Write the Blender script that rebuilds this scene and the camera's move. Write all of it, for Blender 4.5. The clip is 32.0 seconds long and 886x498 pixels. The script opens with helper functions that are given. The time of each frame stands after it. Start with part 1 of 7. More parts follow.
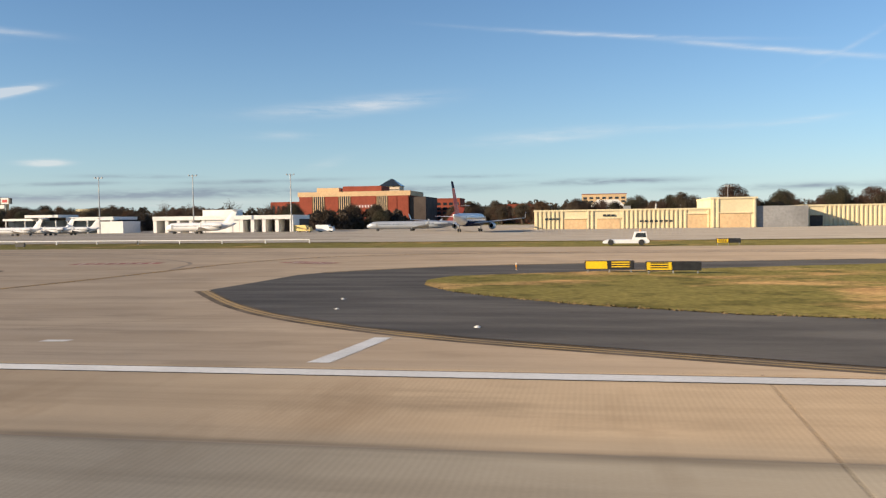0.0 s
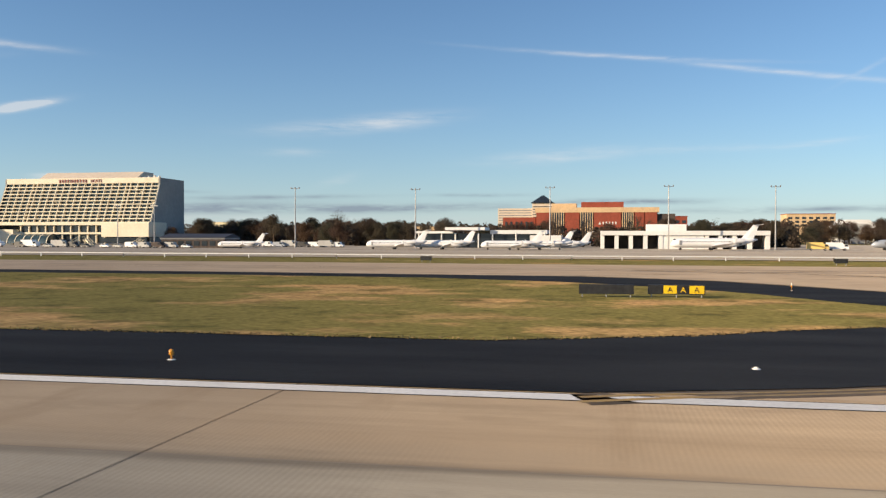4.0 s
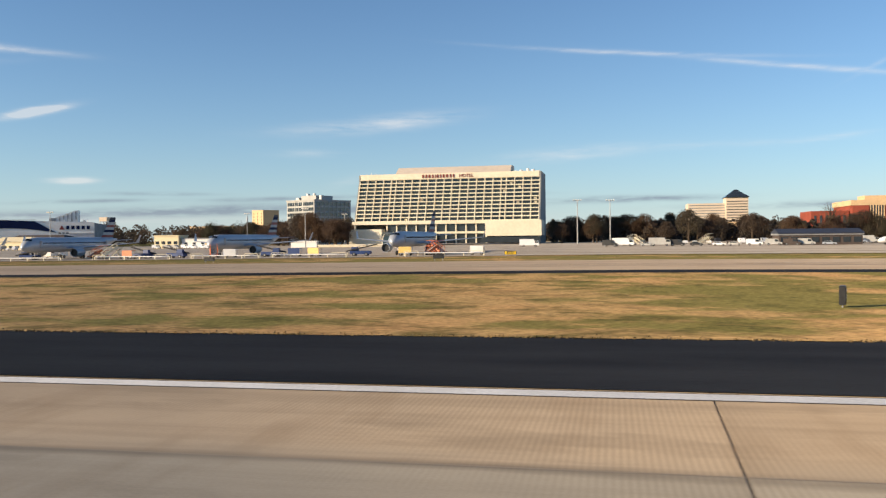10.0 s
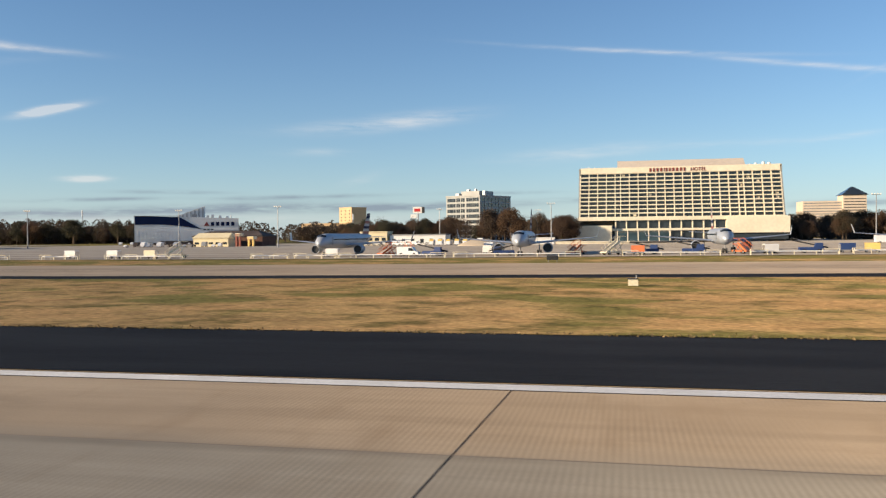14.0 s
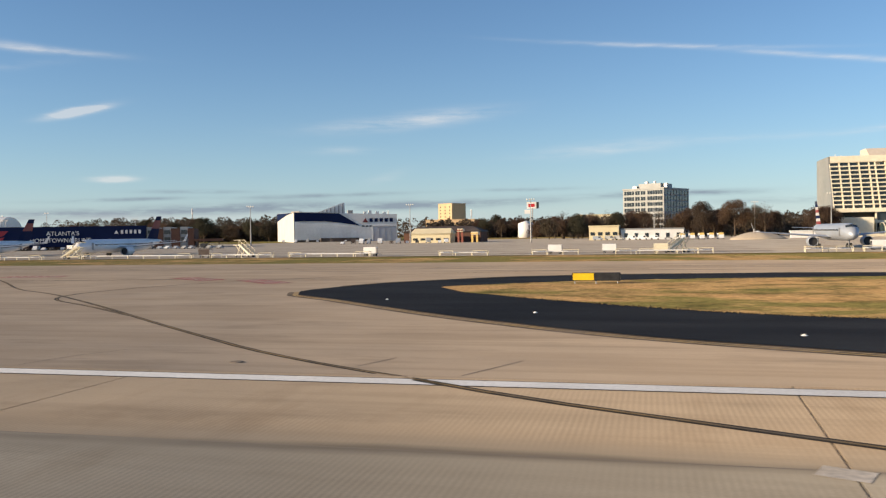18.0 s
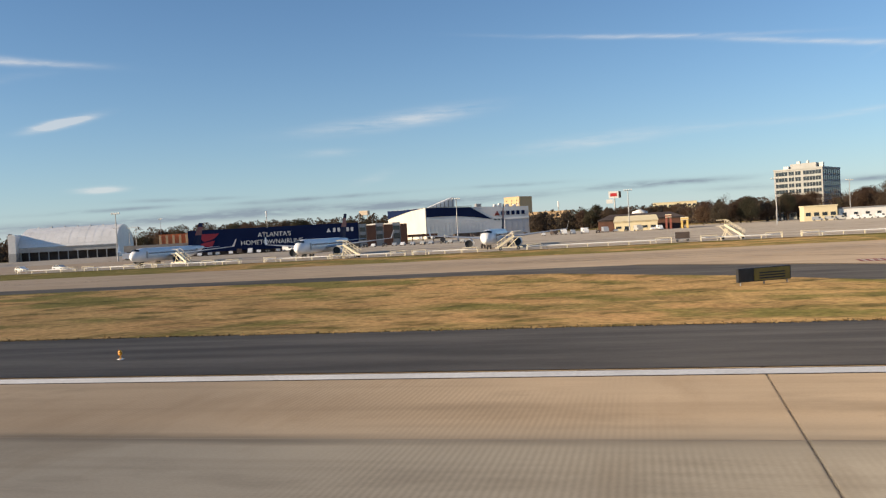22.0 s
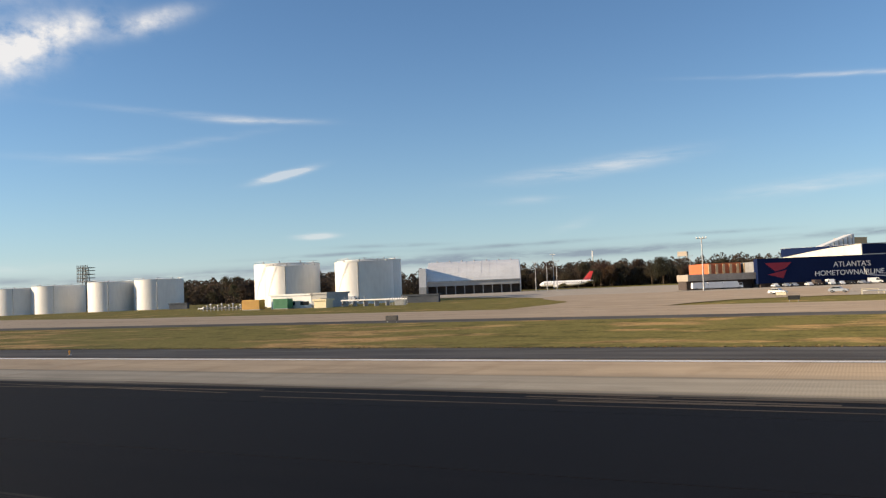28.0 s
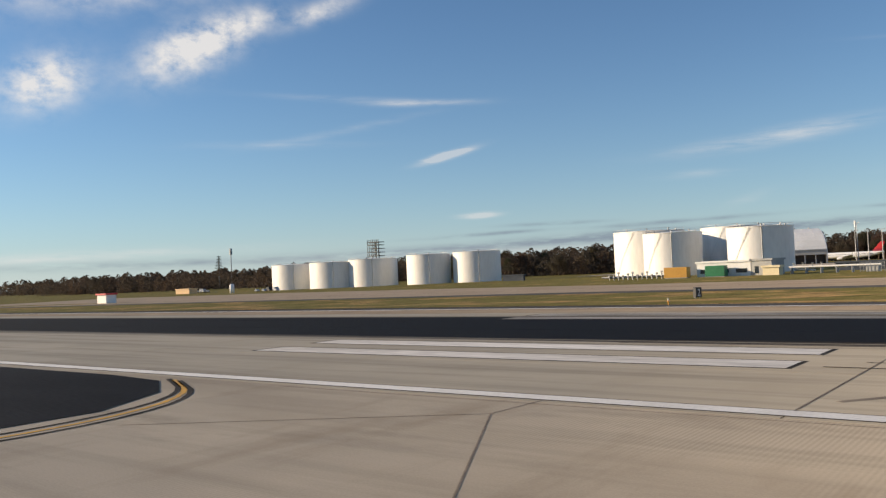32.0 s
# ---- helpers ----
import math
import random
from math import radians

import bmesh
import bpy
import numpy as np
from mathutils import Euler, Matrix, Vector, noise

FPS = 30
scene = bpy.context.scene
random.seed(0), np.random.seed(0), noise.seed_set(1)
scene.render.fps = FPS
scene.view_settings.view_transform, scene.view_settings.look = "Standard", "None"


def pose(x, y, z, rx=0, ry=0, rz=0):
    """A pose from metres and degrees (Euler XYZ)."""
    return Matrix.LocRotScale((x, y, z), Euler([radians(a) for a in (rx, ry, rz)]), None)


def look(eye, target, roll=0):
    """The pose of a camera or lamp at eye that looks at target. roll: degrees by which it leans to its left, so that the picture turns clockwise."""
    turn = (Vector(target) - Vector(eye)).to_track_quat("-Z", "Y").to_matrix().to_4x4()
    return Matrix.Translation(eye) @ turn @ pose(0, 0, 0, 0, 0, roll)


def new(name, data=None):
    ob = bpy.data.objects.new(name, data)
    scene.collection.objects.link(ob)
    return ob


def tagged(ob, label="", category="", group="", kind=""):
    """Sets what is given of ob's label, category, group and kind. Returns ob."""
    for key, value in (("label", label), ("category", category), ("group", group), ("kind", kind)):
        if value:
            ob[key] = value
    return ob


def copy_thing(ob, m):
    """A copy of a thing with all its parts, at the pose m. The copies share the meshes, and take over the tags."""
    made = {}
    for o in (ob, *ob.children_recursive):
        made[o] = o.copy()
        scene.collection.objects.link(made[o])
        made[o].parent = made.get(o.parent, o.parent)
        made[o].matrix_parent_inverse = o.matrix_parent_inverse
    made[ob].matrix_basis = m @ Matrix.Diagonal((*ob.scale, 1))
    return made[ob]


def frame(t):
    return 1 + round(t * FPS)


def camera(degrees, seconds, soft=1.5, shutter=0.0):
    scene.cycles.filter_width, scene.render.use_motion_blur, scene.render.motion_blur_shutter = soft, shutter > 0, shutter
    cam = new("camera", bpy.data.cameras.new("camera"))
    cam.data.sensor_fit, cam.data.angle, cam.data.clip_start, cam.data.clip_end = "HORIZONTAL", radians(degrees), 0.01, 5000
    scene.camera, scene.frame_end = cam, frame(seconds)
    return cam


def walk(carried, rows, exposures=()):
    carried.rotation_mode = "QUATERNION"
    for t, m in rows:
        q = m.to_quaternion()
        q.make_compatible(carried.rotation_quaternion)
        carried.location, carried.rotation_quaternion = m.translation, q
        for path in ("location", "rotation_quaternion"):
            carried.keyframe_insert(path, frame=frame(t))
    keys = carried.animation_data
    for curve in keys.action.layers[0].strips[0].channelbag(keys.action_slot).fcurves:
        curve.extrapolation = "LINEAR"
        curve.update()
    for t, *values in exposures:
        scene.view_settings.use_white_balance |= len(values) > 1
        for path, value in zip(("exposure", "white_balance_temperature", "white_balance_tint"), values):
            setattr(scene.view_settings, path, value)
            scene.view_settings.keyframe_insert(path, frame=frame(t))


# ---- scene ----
cam = camera(55.70, 32.0, soft=1.3, shutter=0.05)
K = 0.757  # metres to one unit of the plan, by which all places below are given
EYE = 3.61
# seconds, east and north of the start of the runway stretch, turn to the left, tilt, lean
ROWS = [
    (0.0, -0.72, 3.30, 9.87, -2.02, 0.76),
    (0.5, -26.90, 3.17, 9.81, -1.84, 0.17),
    (1.0, -52.57, 3.05, 9.60, -1.96, 0.12),
    (1.5, -77.69, 2.98, 9.92, -2.05, 0.11),
    (2.0, -102.20, 2.93, 10.15, -1.79, 0.27),
    (2.5, -126.10, 2.91, 10.67, -1.35, 0.24),
    (3.0, -149.44, 2.94, 10.63, -1.05, -0.11),
    (3.5, -172.26, 3.08, 10.47, -0.75, -0.13),
    (5.5, -258.73, 3.51, 11.01, -1.11, 0.37),
    (6.0, -279.17, 3.51, 11.21, -1.38, 0.47),
    (6.5, -299.04, 3.50, 11.84, -1.63, 1.05),
    (7.0, -318.27, 3.50, 12.69, -1.55, 1.41),
    (7.5, -336.87, 3.51, 12.84, -1.94, 1.61),
    (8.0, -355.00, 3.50, 12.59, -2.05, 1.49),
    (8.5, -372.76, 3.46, 12.55, -1.71, 1.60),
    (9.0, -390.21, 3.36, 11.99, -1.23, 1.18),
    (9.5, -407.32, 3.24, 11.71, -0.95, 1.07),
    (10.0, -424.04, 3.13, 11.42, -0.81, 0.65),
    (10.5, -440.47, 3.06, 11.57, -0.68, 0.55),
    (11.0, -456.56, 3.00, 11.78, -0.46, 0.46),
    (11.5, -472.26, 2.92, 11.72, -0.56, 0.11),
    (12.0, -487.65, 2.83, 11.89, -0.63, -0.20),
    (12.5, -502.85, 2.75, 11.95, -0.34, -0.19),
    (13.0, -517.97, 2.67, 12.24, 0.02, 0.17),
    (13.5, -532.97, 2.63, 12.14, -0.34, 0.46),
    (15.5, -591.89, 2.90, 12.41, -1.98, 0.80),
    (16.0, -606.41, 2.86, 13.09, -2.11, 0.88),
    (16.5, -620.91, 2.82, 13.96, -2.22, 1.07),
    (17.0, -635.46, 2.79, 13.96, -1.96, 1.04),
    (17.5, -650.16, 2.78, 13.83, -1.33, 1.02),
    (18.0, -665.00, 2.74, 13.81, -1.05, 0.94),
    (18.5, -679.94, 2.68, 13.78, -0.74, 1.12),
    (19.0, -694.88, 2.62, 13.67, -0.31, 1.29),
    (19.5, -709.76, 2.54, 13.41, 0.04, 1.29),
    (20.0, -724.47, 2.46, 13.01, 0.03, 1.62),
    (20.5, -738.93, 2.39, 12.44, -0.95, 2.22),
    (21.0, -753.10, 2.31, 12.41, -1.11, 3.21),
    (21.5, -767.00, 2.21, 12.30, -0.98, 3.47),
    (22.0, -780.66, 2.02, 13.13, -1.19, 3.13),
    (22.5, -794.10, 1.68, 15.27, -1.94, 2.62),
    (23.0, -807.34, 1.17, 16.62, -2.24, 1.97),
    (23.5, -820.41, 0.46, 17.67, -1.36, 2.23),
    (24.0, -833.37, -0.42, 18.53, -0.06, 2.60),
    (24.5, -846.32, -1.45, 19.71, 0.82, 2.82),
    (25.0, -859.34, -2.68, 21.06, 1.02, 3.21),
    (25.5, -872.45, -4.11, 21.87, 1.14, 3.00),
    (26.0, -885.56, -5.73, 22.77, 1.47, 2.23),
    (26.5, -898.56, -7.51, 23.88, 1.80, 2.30),
    (28.5, -948.22, -18.06, 27.66, 2.70, 2.11),
    (29.0, -959.74, -21.15, 28.77, 1.74, 2.22),
    (29.5, -970.86, -24.32, 29.89, 0.91, 2.37),
    (30.0, -981.55, -27.62, 31.48, 0.99, 2.23),
    (30.5, -991.79, -31.09, 33.18, 1.10, 1.97),
    (31.0, -1001.58, -34.76, 35.18, 1.44, 2.28),
    (31.5, -1010.93, -38.66, 36.74, 1.81, 1.96),
    (32.0, -1019.88, -42.65, 37.82, 1.62, 2.56),
]
walk(cam, [(t, pose(K * x, K * y, K * EYE, 90 + tilt, lean, turn)) for t, x, y, turn, tilt, lean in ROWS],
     exposures=[(t, stops, 7200, 11) for t, stops in ((0.0, 0.66), (1.0, 0.58), (2.0, 0.58), (6.0, 0.66), (9.0, 0.68), (12.0, 0.64), (19.0, 0.58), (20.5, 0.54), (23.0, 0.58), (25.0, 0.58), (26.0, 0.67), (29.0, 0.62), (31.0, 0.57), (32.0, 0.46))])

# ---- world, sun, exposure ----
SUN_EL, SUN_AZ = radians(16.0), math.atan2(-0.87, -0.5)
world = bpy.data.worlds.new("sky")
scene.world = world
world.use_nodes = True


def sky():
    """Clear evening sky with thin high streaks of cloud, each given by azimuth, elevation, half length, half height, slope and weight in degrees."""
    nt = world.node_tree
    nt.nodes.clear()
    N = nt.nodes.new
    L = nt.links.new

    def num(op, a, b=None, c=None):
        n = N("ShaderNodeMath")
        n.operation = op
        for k, v in enumerate((a, b, c)):
            if v is None:
                continue
            if hasattr(v, "is_output"):
                L(v, n.inputs[k])
            else:
                n.inputs[k].default_value = v
        return n.outputs[0]

    tc = N("ShaderNodeTexCoord")
    sep = N("ShaderNodeSeparateXYZ")
    L(tc.outputs["Generated"], sep.inputs[0])
    x, y, z = sep.outputs
    az = num("MULTIPLY", num("ARCTAN2", x, y), 57.2958)
    el = num("MULTIPLY", num("ARCSINE", z), 57.2958)
    com = N("ShaderNodeCombineXYZ")
    L(num("MULTIPLY", az, 0.16), com.inputs[0])
    L(num("MULTIPLY", el, 1.1), com.inputs[1])
    wisp = N("ShaderNodeTexNoise")
    wisp.inputs["Scale"].default_value, wisp.inputs["Detail"].default_value, wisp.inputs["Roughness"].default_value = 1.6, 8, 0.62
    L(com.outputs[0], wisp.inputs["Vector"])
    com2 = N("ShaderNodeCombineXYZ")
    L(num("MULTIPLY", az, 0.5), com2.inputs[0])
    L(num("MULTIPLY", el, 0.7), com2.inputs[1])
    puff = N("ShaderNodeTexNoise")
    puff.inputs["Scale"].default_value, puff.inputs["Detail"].default_value, puff.inputs["Roughness"].default_value = 0.9, 9, 0.6
    L(com2.outputs[0], puff.inputs["Vector"])

    def streaks(rows, fine):
        total = None
        for a0, e0, la, le, slope, k in rows:
            da = num("SUBTRACT", az, a0)
            de = num("SUBTRACT", num("SUBTRACT", el, e0), num("MULTIPLY", da, slope))
            q = num("ADD", num("POWER", num("ABSOLUTE", num("DIVIDE", da, la)), 2.0), num("POWER", num("ABSOLUTE", num("DIVIDE", de, le)), 2.0))
            g = num("MULTIPLY", num("EXPONENT", num("MULTIPLY", q, -1.0)), k)
            total = g if total is None else num("ADD", total, g)
        mix = num("MULTIPLY", total, num("MULTIPLY_ADD", num("SUBTRACT", fine, 0.5), 3.6, 0.72))
        n = N("ShaderNodeClamp")
        L(mix, n.inputs[0])
        return n.outputs[0]

    white = streaks([(1.0, 11.95, 7.0, 0.13, -0.09, 0.75), (12.0, 10.3, 7.0, 0.16, -0.16, 0.8), (17.0, 10.6, 2.0, 0.16, 0.5, 0.35),
                     (-17.0, 7.5, 5.0, 0.45, 0.07, 0.55), (-13.5, 8.0, 3.4, 0.42, 0.08, 0.55), (-20.5, 5.7, 2.2, 0.25, 0.0, 0.3),
                     (-2.5, 5.5, 4.5, 0.42, 0.06, 0.55), (7.0, 5.8, 6.0, 0.25, 0.0, 0.25), (13.5, 5.9, 2.0, 0.18, 0.1, 0.35),
                     (-37.2, 7.95, 1.5, 0.22, 0.24, 3.2), (-35.2, 3.8, 1.1, 0.17, 0.02, 2.0), (-17.6, 3.9, 1.3, 0.3, 0.25, 0.3),
                     (-38.8, 11.55, 3.2, 0.2, -0.02, 0.8), (-43.0, 11.9, 6.0, 0.2, -0.06, 0.3), (-44.0, 9.9, 5.0, 0.25, 0.17, 0.3), (-49.0, 9.0, 5.0, 0.25, 0.0, 0.25), (-62.0, 2.0, 9.0, 0.35, 0.02, 0.8), (-30.0, 1.3, 16.0, 0.3, 0.0, 0.5)], wisp.outputs["Fac"])
    thick = streaks([(-53.9, 15.2, 3.1, 1.4, 0.36, 1.5), (-50.5, 16.8, 2.0, 0.7, 0.3, 0.9), (-62.9, 12.75, 2.1, 1.4, 0.25, 1.6), (-45.5, 17.6, 2.2, 0.6, 0.3, 0.8), (-57.0, 19.5, 8.0, 1.6, 0.2, 0.8)], puff.outputs["Fac"])
    grey = streaks([(1.5, 2.4, 4.5, 0.2, 0.0, 1.3), (-14.0, 2.0, 7.0, 0.28, 0.02, 1.2), (-27.0, 1.9, 7.0, 0.34, 0.03, 1.3), (-40.0, 1.5, 9.0, 0.3, 0.02, 1.1), (14.0, 1.8, 8.0, 0.22, 0.0, 0.8),
                    (-58.0, 1.4, 9.0, 0.3, 0.0, 0.6), (-30.0, 3.0, 3.0, 0.12, 0.0, 0.8), (-22.0, 2.7, 5.0, 0.14, 0.02, 0.9), (-8.0, 2.9, 3.0, 0.12, 0.0, 0.7), (-35.0, 2.5, 4.0, 0.12, 0.03, 0.8)], wisp.outputs["Fac"])
    air = N("ShaderNodeTexSky")
    air.sky_type, air.sun_disc = "NISHITA", False
    air.sun_elevation, air.sun_rotation, air.air_density, air.dust_density, air.ozone_density = SUN_EL, SUN_AZ, 1.0, 0.0, 5.6
    bg = N("ShaderNodeBackground")
    bg.inputs["Strength"].default_value = 0.10

    def blend(fac, a, colour):
        n = N("ShaderNodeMix")
        n.data_type = "RGBA"
        L(fac, n.inputs[0])
        L(a, n.inputs[6])
        n.inputs[7].default_value = (*colour, 1)
        return n.outputs[2]

    haze = num("MULTIPLY", num("EXPONENT", num("MULTIPLY", num("ABSOLUTE", el), -0.19)), 0.6)
    c = blend(haze, air.outputs[0], (2.9, 4.05, 5.35))
    c = blend(num("MULTIPLY", grey, 0.85), c, (1.6, 2.1, 2.8))
    c = blend(num("MULTIPLY", white, 0.5), c, (5.4, 5.6, 5.9))
    c = blend(num("MULTIPLY", thick, 0.85), c, (6.0, 6.1, 6.3))
    L(c, bg.inputs[0])
    out = N("ShaderNodeOutputWorld")
    L(bg.outputs[0], out.inputs[0])


sky()
sun = new("sun", bpy.data.lights.new("sun", "SUN"))
sun.data.energy, sun.data.angle, sun.data.color = 5.0, radians(0.6), (1.0, 0.84, 0.64)
sun.matrix_world = look((0, 0, 0), (0.87 * math.cos(SUN_EL), 0.5 * math.cos(SUN_EL), -math.sin(SUN_EL)))

# ---- materials ----
MATS = {}


def plan_place(nt):
    """The place of a point in units of the plan."""
    v = nt.nodes.new("ShaderNodeVectorMath")
    v.operation = "SCALE"
    v.inputs["Scale"].default_value = 1 / K
    nt.links.new(nt.nodes.new("ShaderNodeNewGeometry").outputs["Position"], v.inputs[0])
    return v.outputs[0]


def surf(name, c1, c2=None, scale=1.0, rough=0.8, bump=0.0, metal=0.0, fine=9.0, stretch=(1, 1, 1), rnd=0.0, grime=0.12, place="Object"):
    """A painted, mineral or metal surface: two colours mixed by a coarse and a fine noise, with relief and uneven gloss."""
    if name in MATS:
        return MATS[name]
    m = bpy.data.materials.new(name)
    m.use_nodes = True
    nt = m.node_tree
    N, L = nt.nodes.new, nt.links.new
    bsdf = nt.nodes["Principled BSDF"]
    c2 = c2 or tuple(v * 0.8 for v in c1)
    if place == "World":
        src = plan_place(nt)
    else:
        src = N("ShaderNodeTexCoord").outputs["Object"]
    mp = N("ShaderNodeMapping")
    mp.inputs["Scale"].default_value = stretch
    L(src, mp.inputs[0])
    coarse, small = N("ShaderNodeTexNoise"), N("ShaderNodeTexNoise")
    coarse.inputs["Scale"].default_value, coarse.inputs["Detail"].default_value = scale, 6
    small.inputs["Scale"].default_value, small.inputs["Detail"].default_value = scale * fine, 4
    L(mp.outputs[0], coarse.inputs["Vector"])
    L(mp.outputs[0], small.inputs["Vector"])
    ramp = N("ShaderNodeMapRange")
    ramp.inputs[1].default_value, ramp.inputs[2].default_value = 0.35, 0.65
    L(coarse.outputs["Fac"], ramp.inputs[0])
    mix = N("ShaderNodeMix")
    mix.data_type = "RGBA"
    L(ramp.outputs[0], mix.inputs[0])
    mix.inputs[6].default_value, mix.inputs[7].default_value = (*c1, 1), (*c2, 1)
    dirt = N("ShaderNodeMapRange")
    dirt.inputs[1].default_value, dirt.inputs[2].default_value = 0.3, 0.7
    dirt.inputs[3].default_value, dirt.inputs[4].default_value = 1 - grime, 1 + grime
    L(small.outputs["Fac"], dirt.inputs[0])
    hsv = N("ShaderNodeHueSaturation")
    L(mix.outputs[2], hsv.inputs["Color"])
    if rnd:
        info = N("ShaderNodeObjectInfo")
        r = N("ShaderNodeMapRange")
        r.inputs[3].default_value, r.inputs[4].default_value = 1 - rnd, 1 + rnd
        L(info.outputs["Random"], r.inputs[0])
        mul = N("ShaderNodeMath")
        mul.operation = "MULTIPLY"
        L(r.outputs[0], mul.inputs[0])
        L(dirt.outputs[0], mul.inputs[1])
        L(mul.outputs[0], hsv.inputs["Value"])
    else:
        L(dirt.outputs[0], hsv.inputs["Value"])
    L(hsv.outputs[0], bsdf.inputs["Base Color"])
    rr = N("ShaderNodeMapRange")
    rr.inputs[3].default_value, rr.inputs[4].default_value = max(0.02, rough - 0.08), min(1, rough + 0.08)
    L(small.outputs["Fac"], rr.inputs[0])
    L(rr.outputs[0], bsdf.inputs["Roughness"])
    bsdf.inputs["Metallic"].default_value = metal
    if bump:
        b = N("ShaderNodeBump")
        b.inputs["Strength"].default_value, b.inputs["Distance"].default_value = bump, 0.05
        L(small.outputs["Fac"], b.inputs["Height"])
        L(b.outputs[0], bsdf.inputs["Normal"])
    MATS[name] = m
    return m


def pavement(name, c1, c2, rubber=False, groove=0.05, seam=False):
    """Cast concrete by world position: blotches, streaks along the way of travel, fine transverse grooves and, on the keel, tyre rubber."""
    m = bpy.data.materials.new(name)
    m.use_nodes = True
    nt = m.node_tree
    N, L = nt.nodes.new, nt.links.new
    bsdf = nt.nodes["Principled BSDF"]
    pos = plan_place(nt)

    def noise_at(sx, sy, scale, detail=6, rough=0.55):
        mp = N("ShaderNodeMapping")
        mp.inputs["Scale"].default_value = (sx, sy, 1)
        L(pos, mp.inputs[0])
        n = N("ShaderNodeTexNoise")
        n.inputs["Scale"].default_value, n.inputs["Detail"].default_value, n.inputs["Roughness"].default_value = scale, detail, rough
        L(mp.outputs[0], n.inputs["Vector"])
        return n.outputs["Fac"]

    def rng(v, a, b, c=0.0, d=1.0):
        r = N("ShaderNodeMapRange")
        r.inputs[1].default_value, r.inputs[2].default_value, r.inputs[3].default_value, r.inputs[4].default_value = a, b, c, d
        L(v, r.inputs[0])
        return r.outputs[0]

    def op(kind, a, b):
        n = N("ShaderNodeMath")
        n.operation = kind
        for k, v in enumerate((a, b)):
            if hasattr(v, "is_output"):
                L(v, n.inputs[k])
            else:
                n.inputs[k].default_value = v
        return n.outputs[0]

    def blend(f, a, b):
        n = N("ShaderNodeMix")
        n.data_type = "RGBA"
        L(f, n.inputs[0])
        for k, v in ((6, a), (7, b)):
            if hasattr(v, "is_output"):
                L(v, n.inputs[k])
            else:
                n.inputs[k].default_value = (*v, 1)
        return n.outputs[2]

    big, streak, grain = noise_at(1, 1, 0.16), noise_at(0.05, 1, 1.1, 7), noise_at(1, 1, 22.0, 4)
    col = blend(rng(big, 0.35, 0.65), c1, c2)
    col = blend(rng(streak, 0.48, 0.74, 0, 0.5), col, tuple(v * 0.55 for v in c1))
    col = blend(rng(noise_at(0.4, 1, 0.35, 8, 0.65), 0.54, 0.70, 0, 0.6), col, tuple(v * 0.6 for v in c2))
    col = blend(rng(noise_at(0.35, 1, 0.13, 5, 0.6), 0.47, 0.60, 0, 0.42), col, tuple(v * k for v, k in zip(c1, (0.70, 0.68, 0.66))))
    if groove:
        col = blend(rng(noise_at(1, 0.22, 0.42, 7, 0.62), 0.53, 0.68, 0, 0.5), col, tuple(v * k for v, k in zip(c1, (0.62, 0.58, 0.54))))
    info = N("ShaderNodeObjectInfo")
    wav = N("ShaderNodeTexWave")
    wav.wave_type, wav.bands_direction = "BANDS", "X"
    wav.inputs["Scale"].default_value, wav.inputs["Distortion"].default_value, wav.inputs["Detail Scale"].default_value = 2.6, 0.5, 2.0
    L(pos, wav.inputs["Vector"])
    hsv = N("ShaderNodeHueSaturation")
    L(col, hsv.inputs["Color"])
    L(op("MULTIPLY", op("MULTIPLY", rng(info.outputs["Random"], 0, 1, 0.92, 1.07), rng(grain, 0.3, 0.7, 0.91, 1.09)), op("ADD", 1.0, op("MULTIPLY", wav.outputs["Fac"], rng(noise_at(1, 1, 0.11, 3), 0.44, 0.6, -groove * 3.4, 0.0)))), hsv.inputs["Value"])
    col = hsv.outputs[0]
    if rubber:
        old = N("ShaderNodeSeparateXYZ")
        L(pos, old.inputs[0])
        # lighter, more streaked tone that fades in west of x -980
        west_tone = rng(old.outputs[0], -980, -1006)
        col = blend(op("MULTIPLY", west_tone, 0.5), col, tuple(min(0.8, v * 1.34) for v in c1))
        col = blend(op("MULTIPLY", west_tone, rng(noise_at(0.035, 0.7, 0.8, 8, 0.66), 0.47, 0.66, 0, 0.75)), col, tuple(v * 0.62 for v in c1))
    if seam:
        at = N("ShaderNodeSeparateXYZ")
        L(pos, at.inputs[0])
        wob = op("MULTIPLY", op("SUBTRACT", noise_at(0.06, 0.2, 1.0, 6), 0.5), 1.6)
        y0 = op("ADD", at.outputs[1], wob)
        soak = op("MULTIPLY", op("MULTIPLY", rng(y0, 17.6, 16.0), rng(y0, 15.0, 15.9)), rng(noise_at(0.05, 0.2, 1.4, 5), 0.4, 0.62, 0.1, 0.7))
        col = blend(soak, col, (0.30, 0.26, 0.20))
        line = op("MULTIPLY", op("MULTIPLY", rng(y0, 16.45, 16.15), rng(y0, 15.7, 16.0)), rng(noise_at(0.09, 0.3, 1.0, 6), 0.38, 0.6, 0.15, 0.75))
        col = blend(line, col, (0.15, 0.125, 0.095))
    if rubber:
        sep = N("ShaderNodeSeparateXYZ")
        L(pos, sep.inputs[0])
        px, py = sep.outputs[0], sep.outputs[1]
        fib = noise_at(0.012, 1.3, 1.0, 9, 0.7)
        edge = op("MULTIPLY", op("SUBTRACT", fib, 0.5), 9.0)
        yy = op("ADD", py, edge)
        core = op("MULTIPLY", rng(yy, -7.6, -5.4), rng(op("ADD", op("ADD", py, rng(px, -885, -940, 1.6, 0.0)), op("MULTIPLY", edge, 0.45)), 12.3, 11.0))
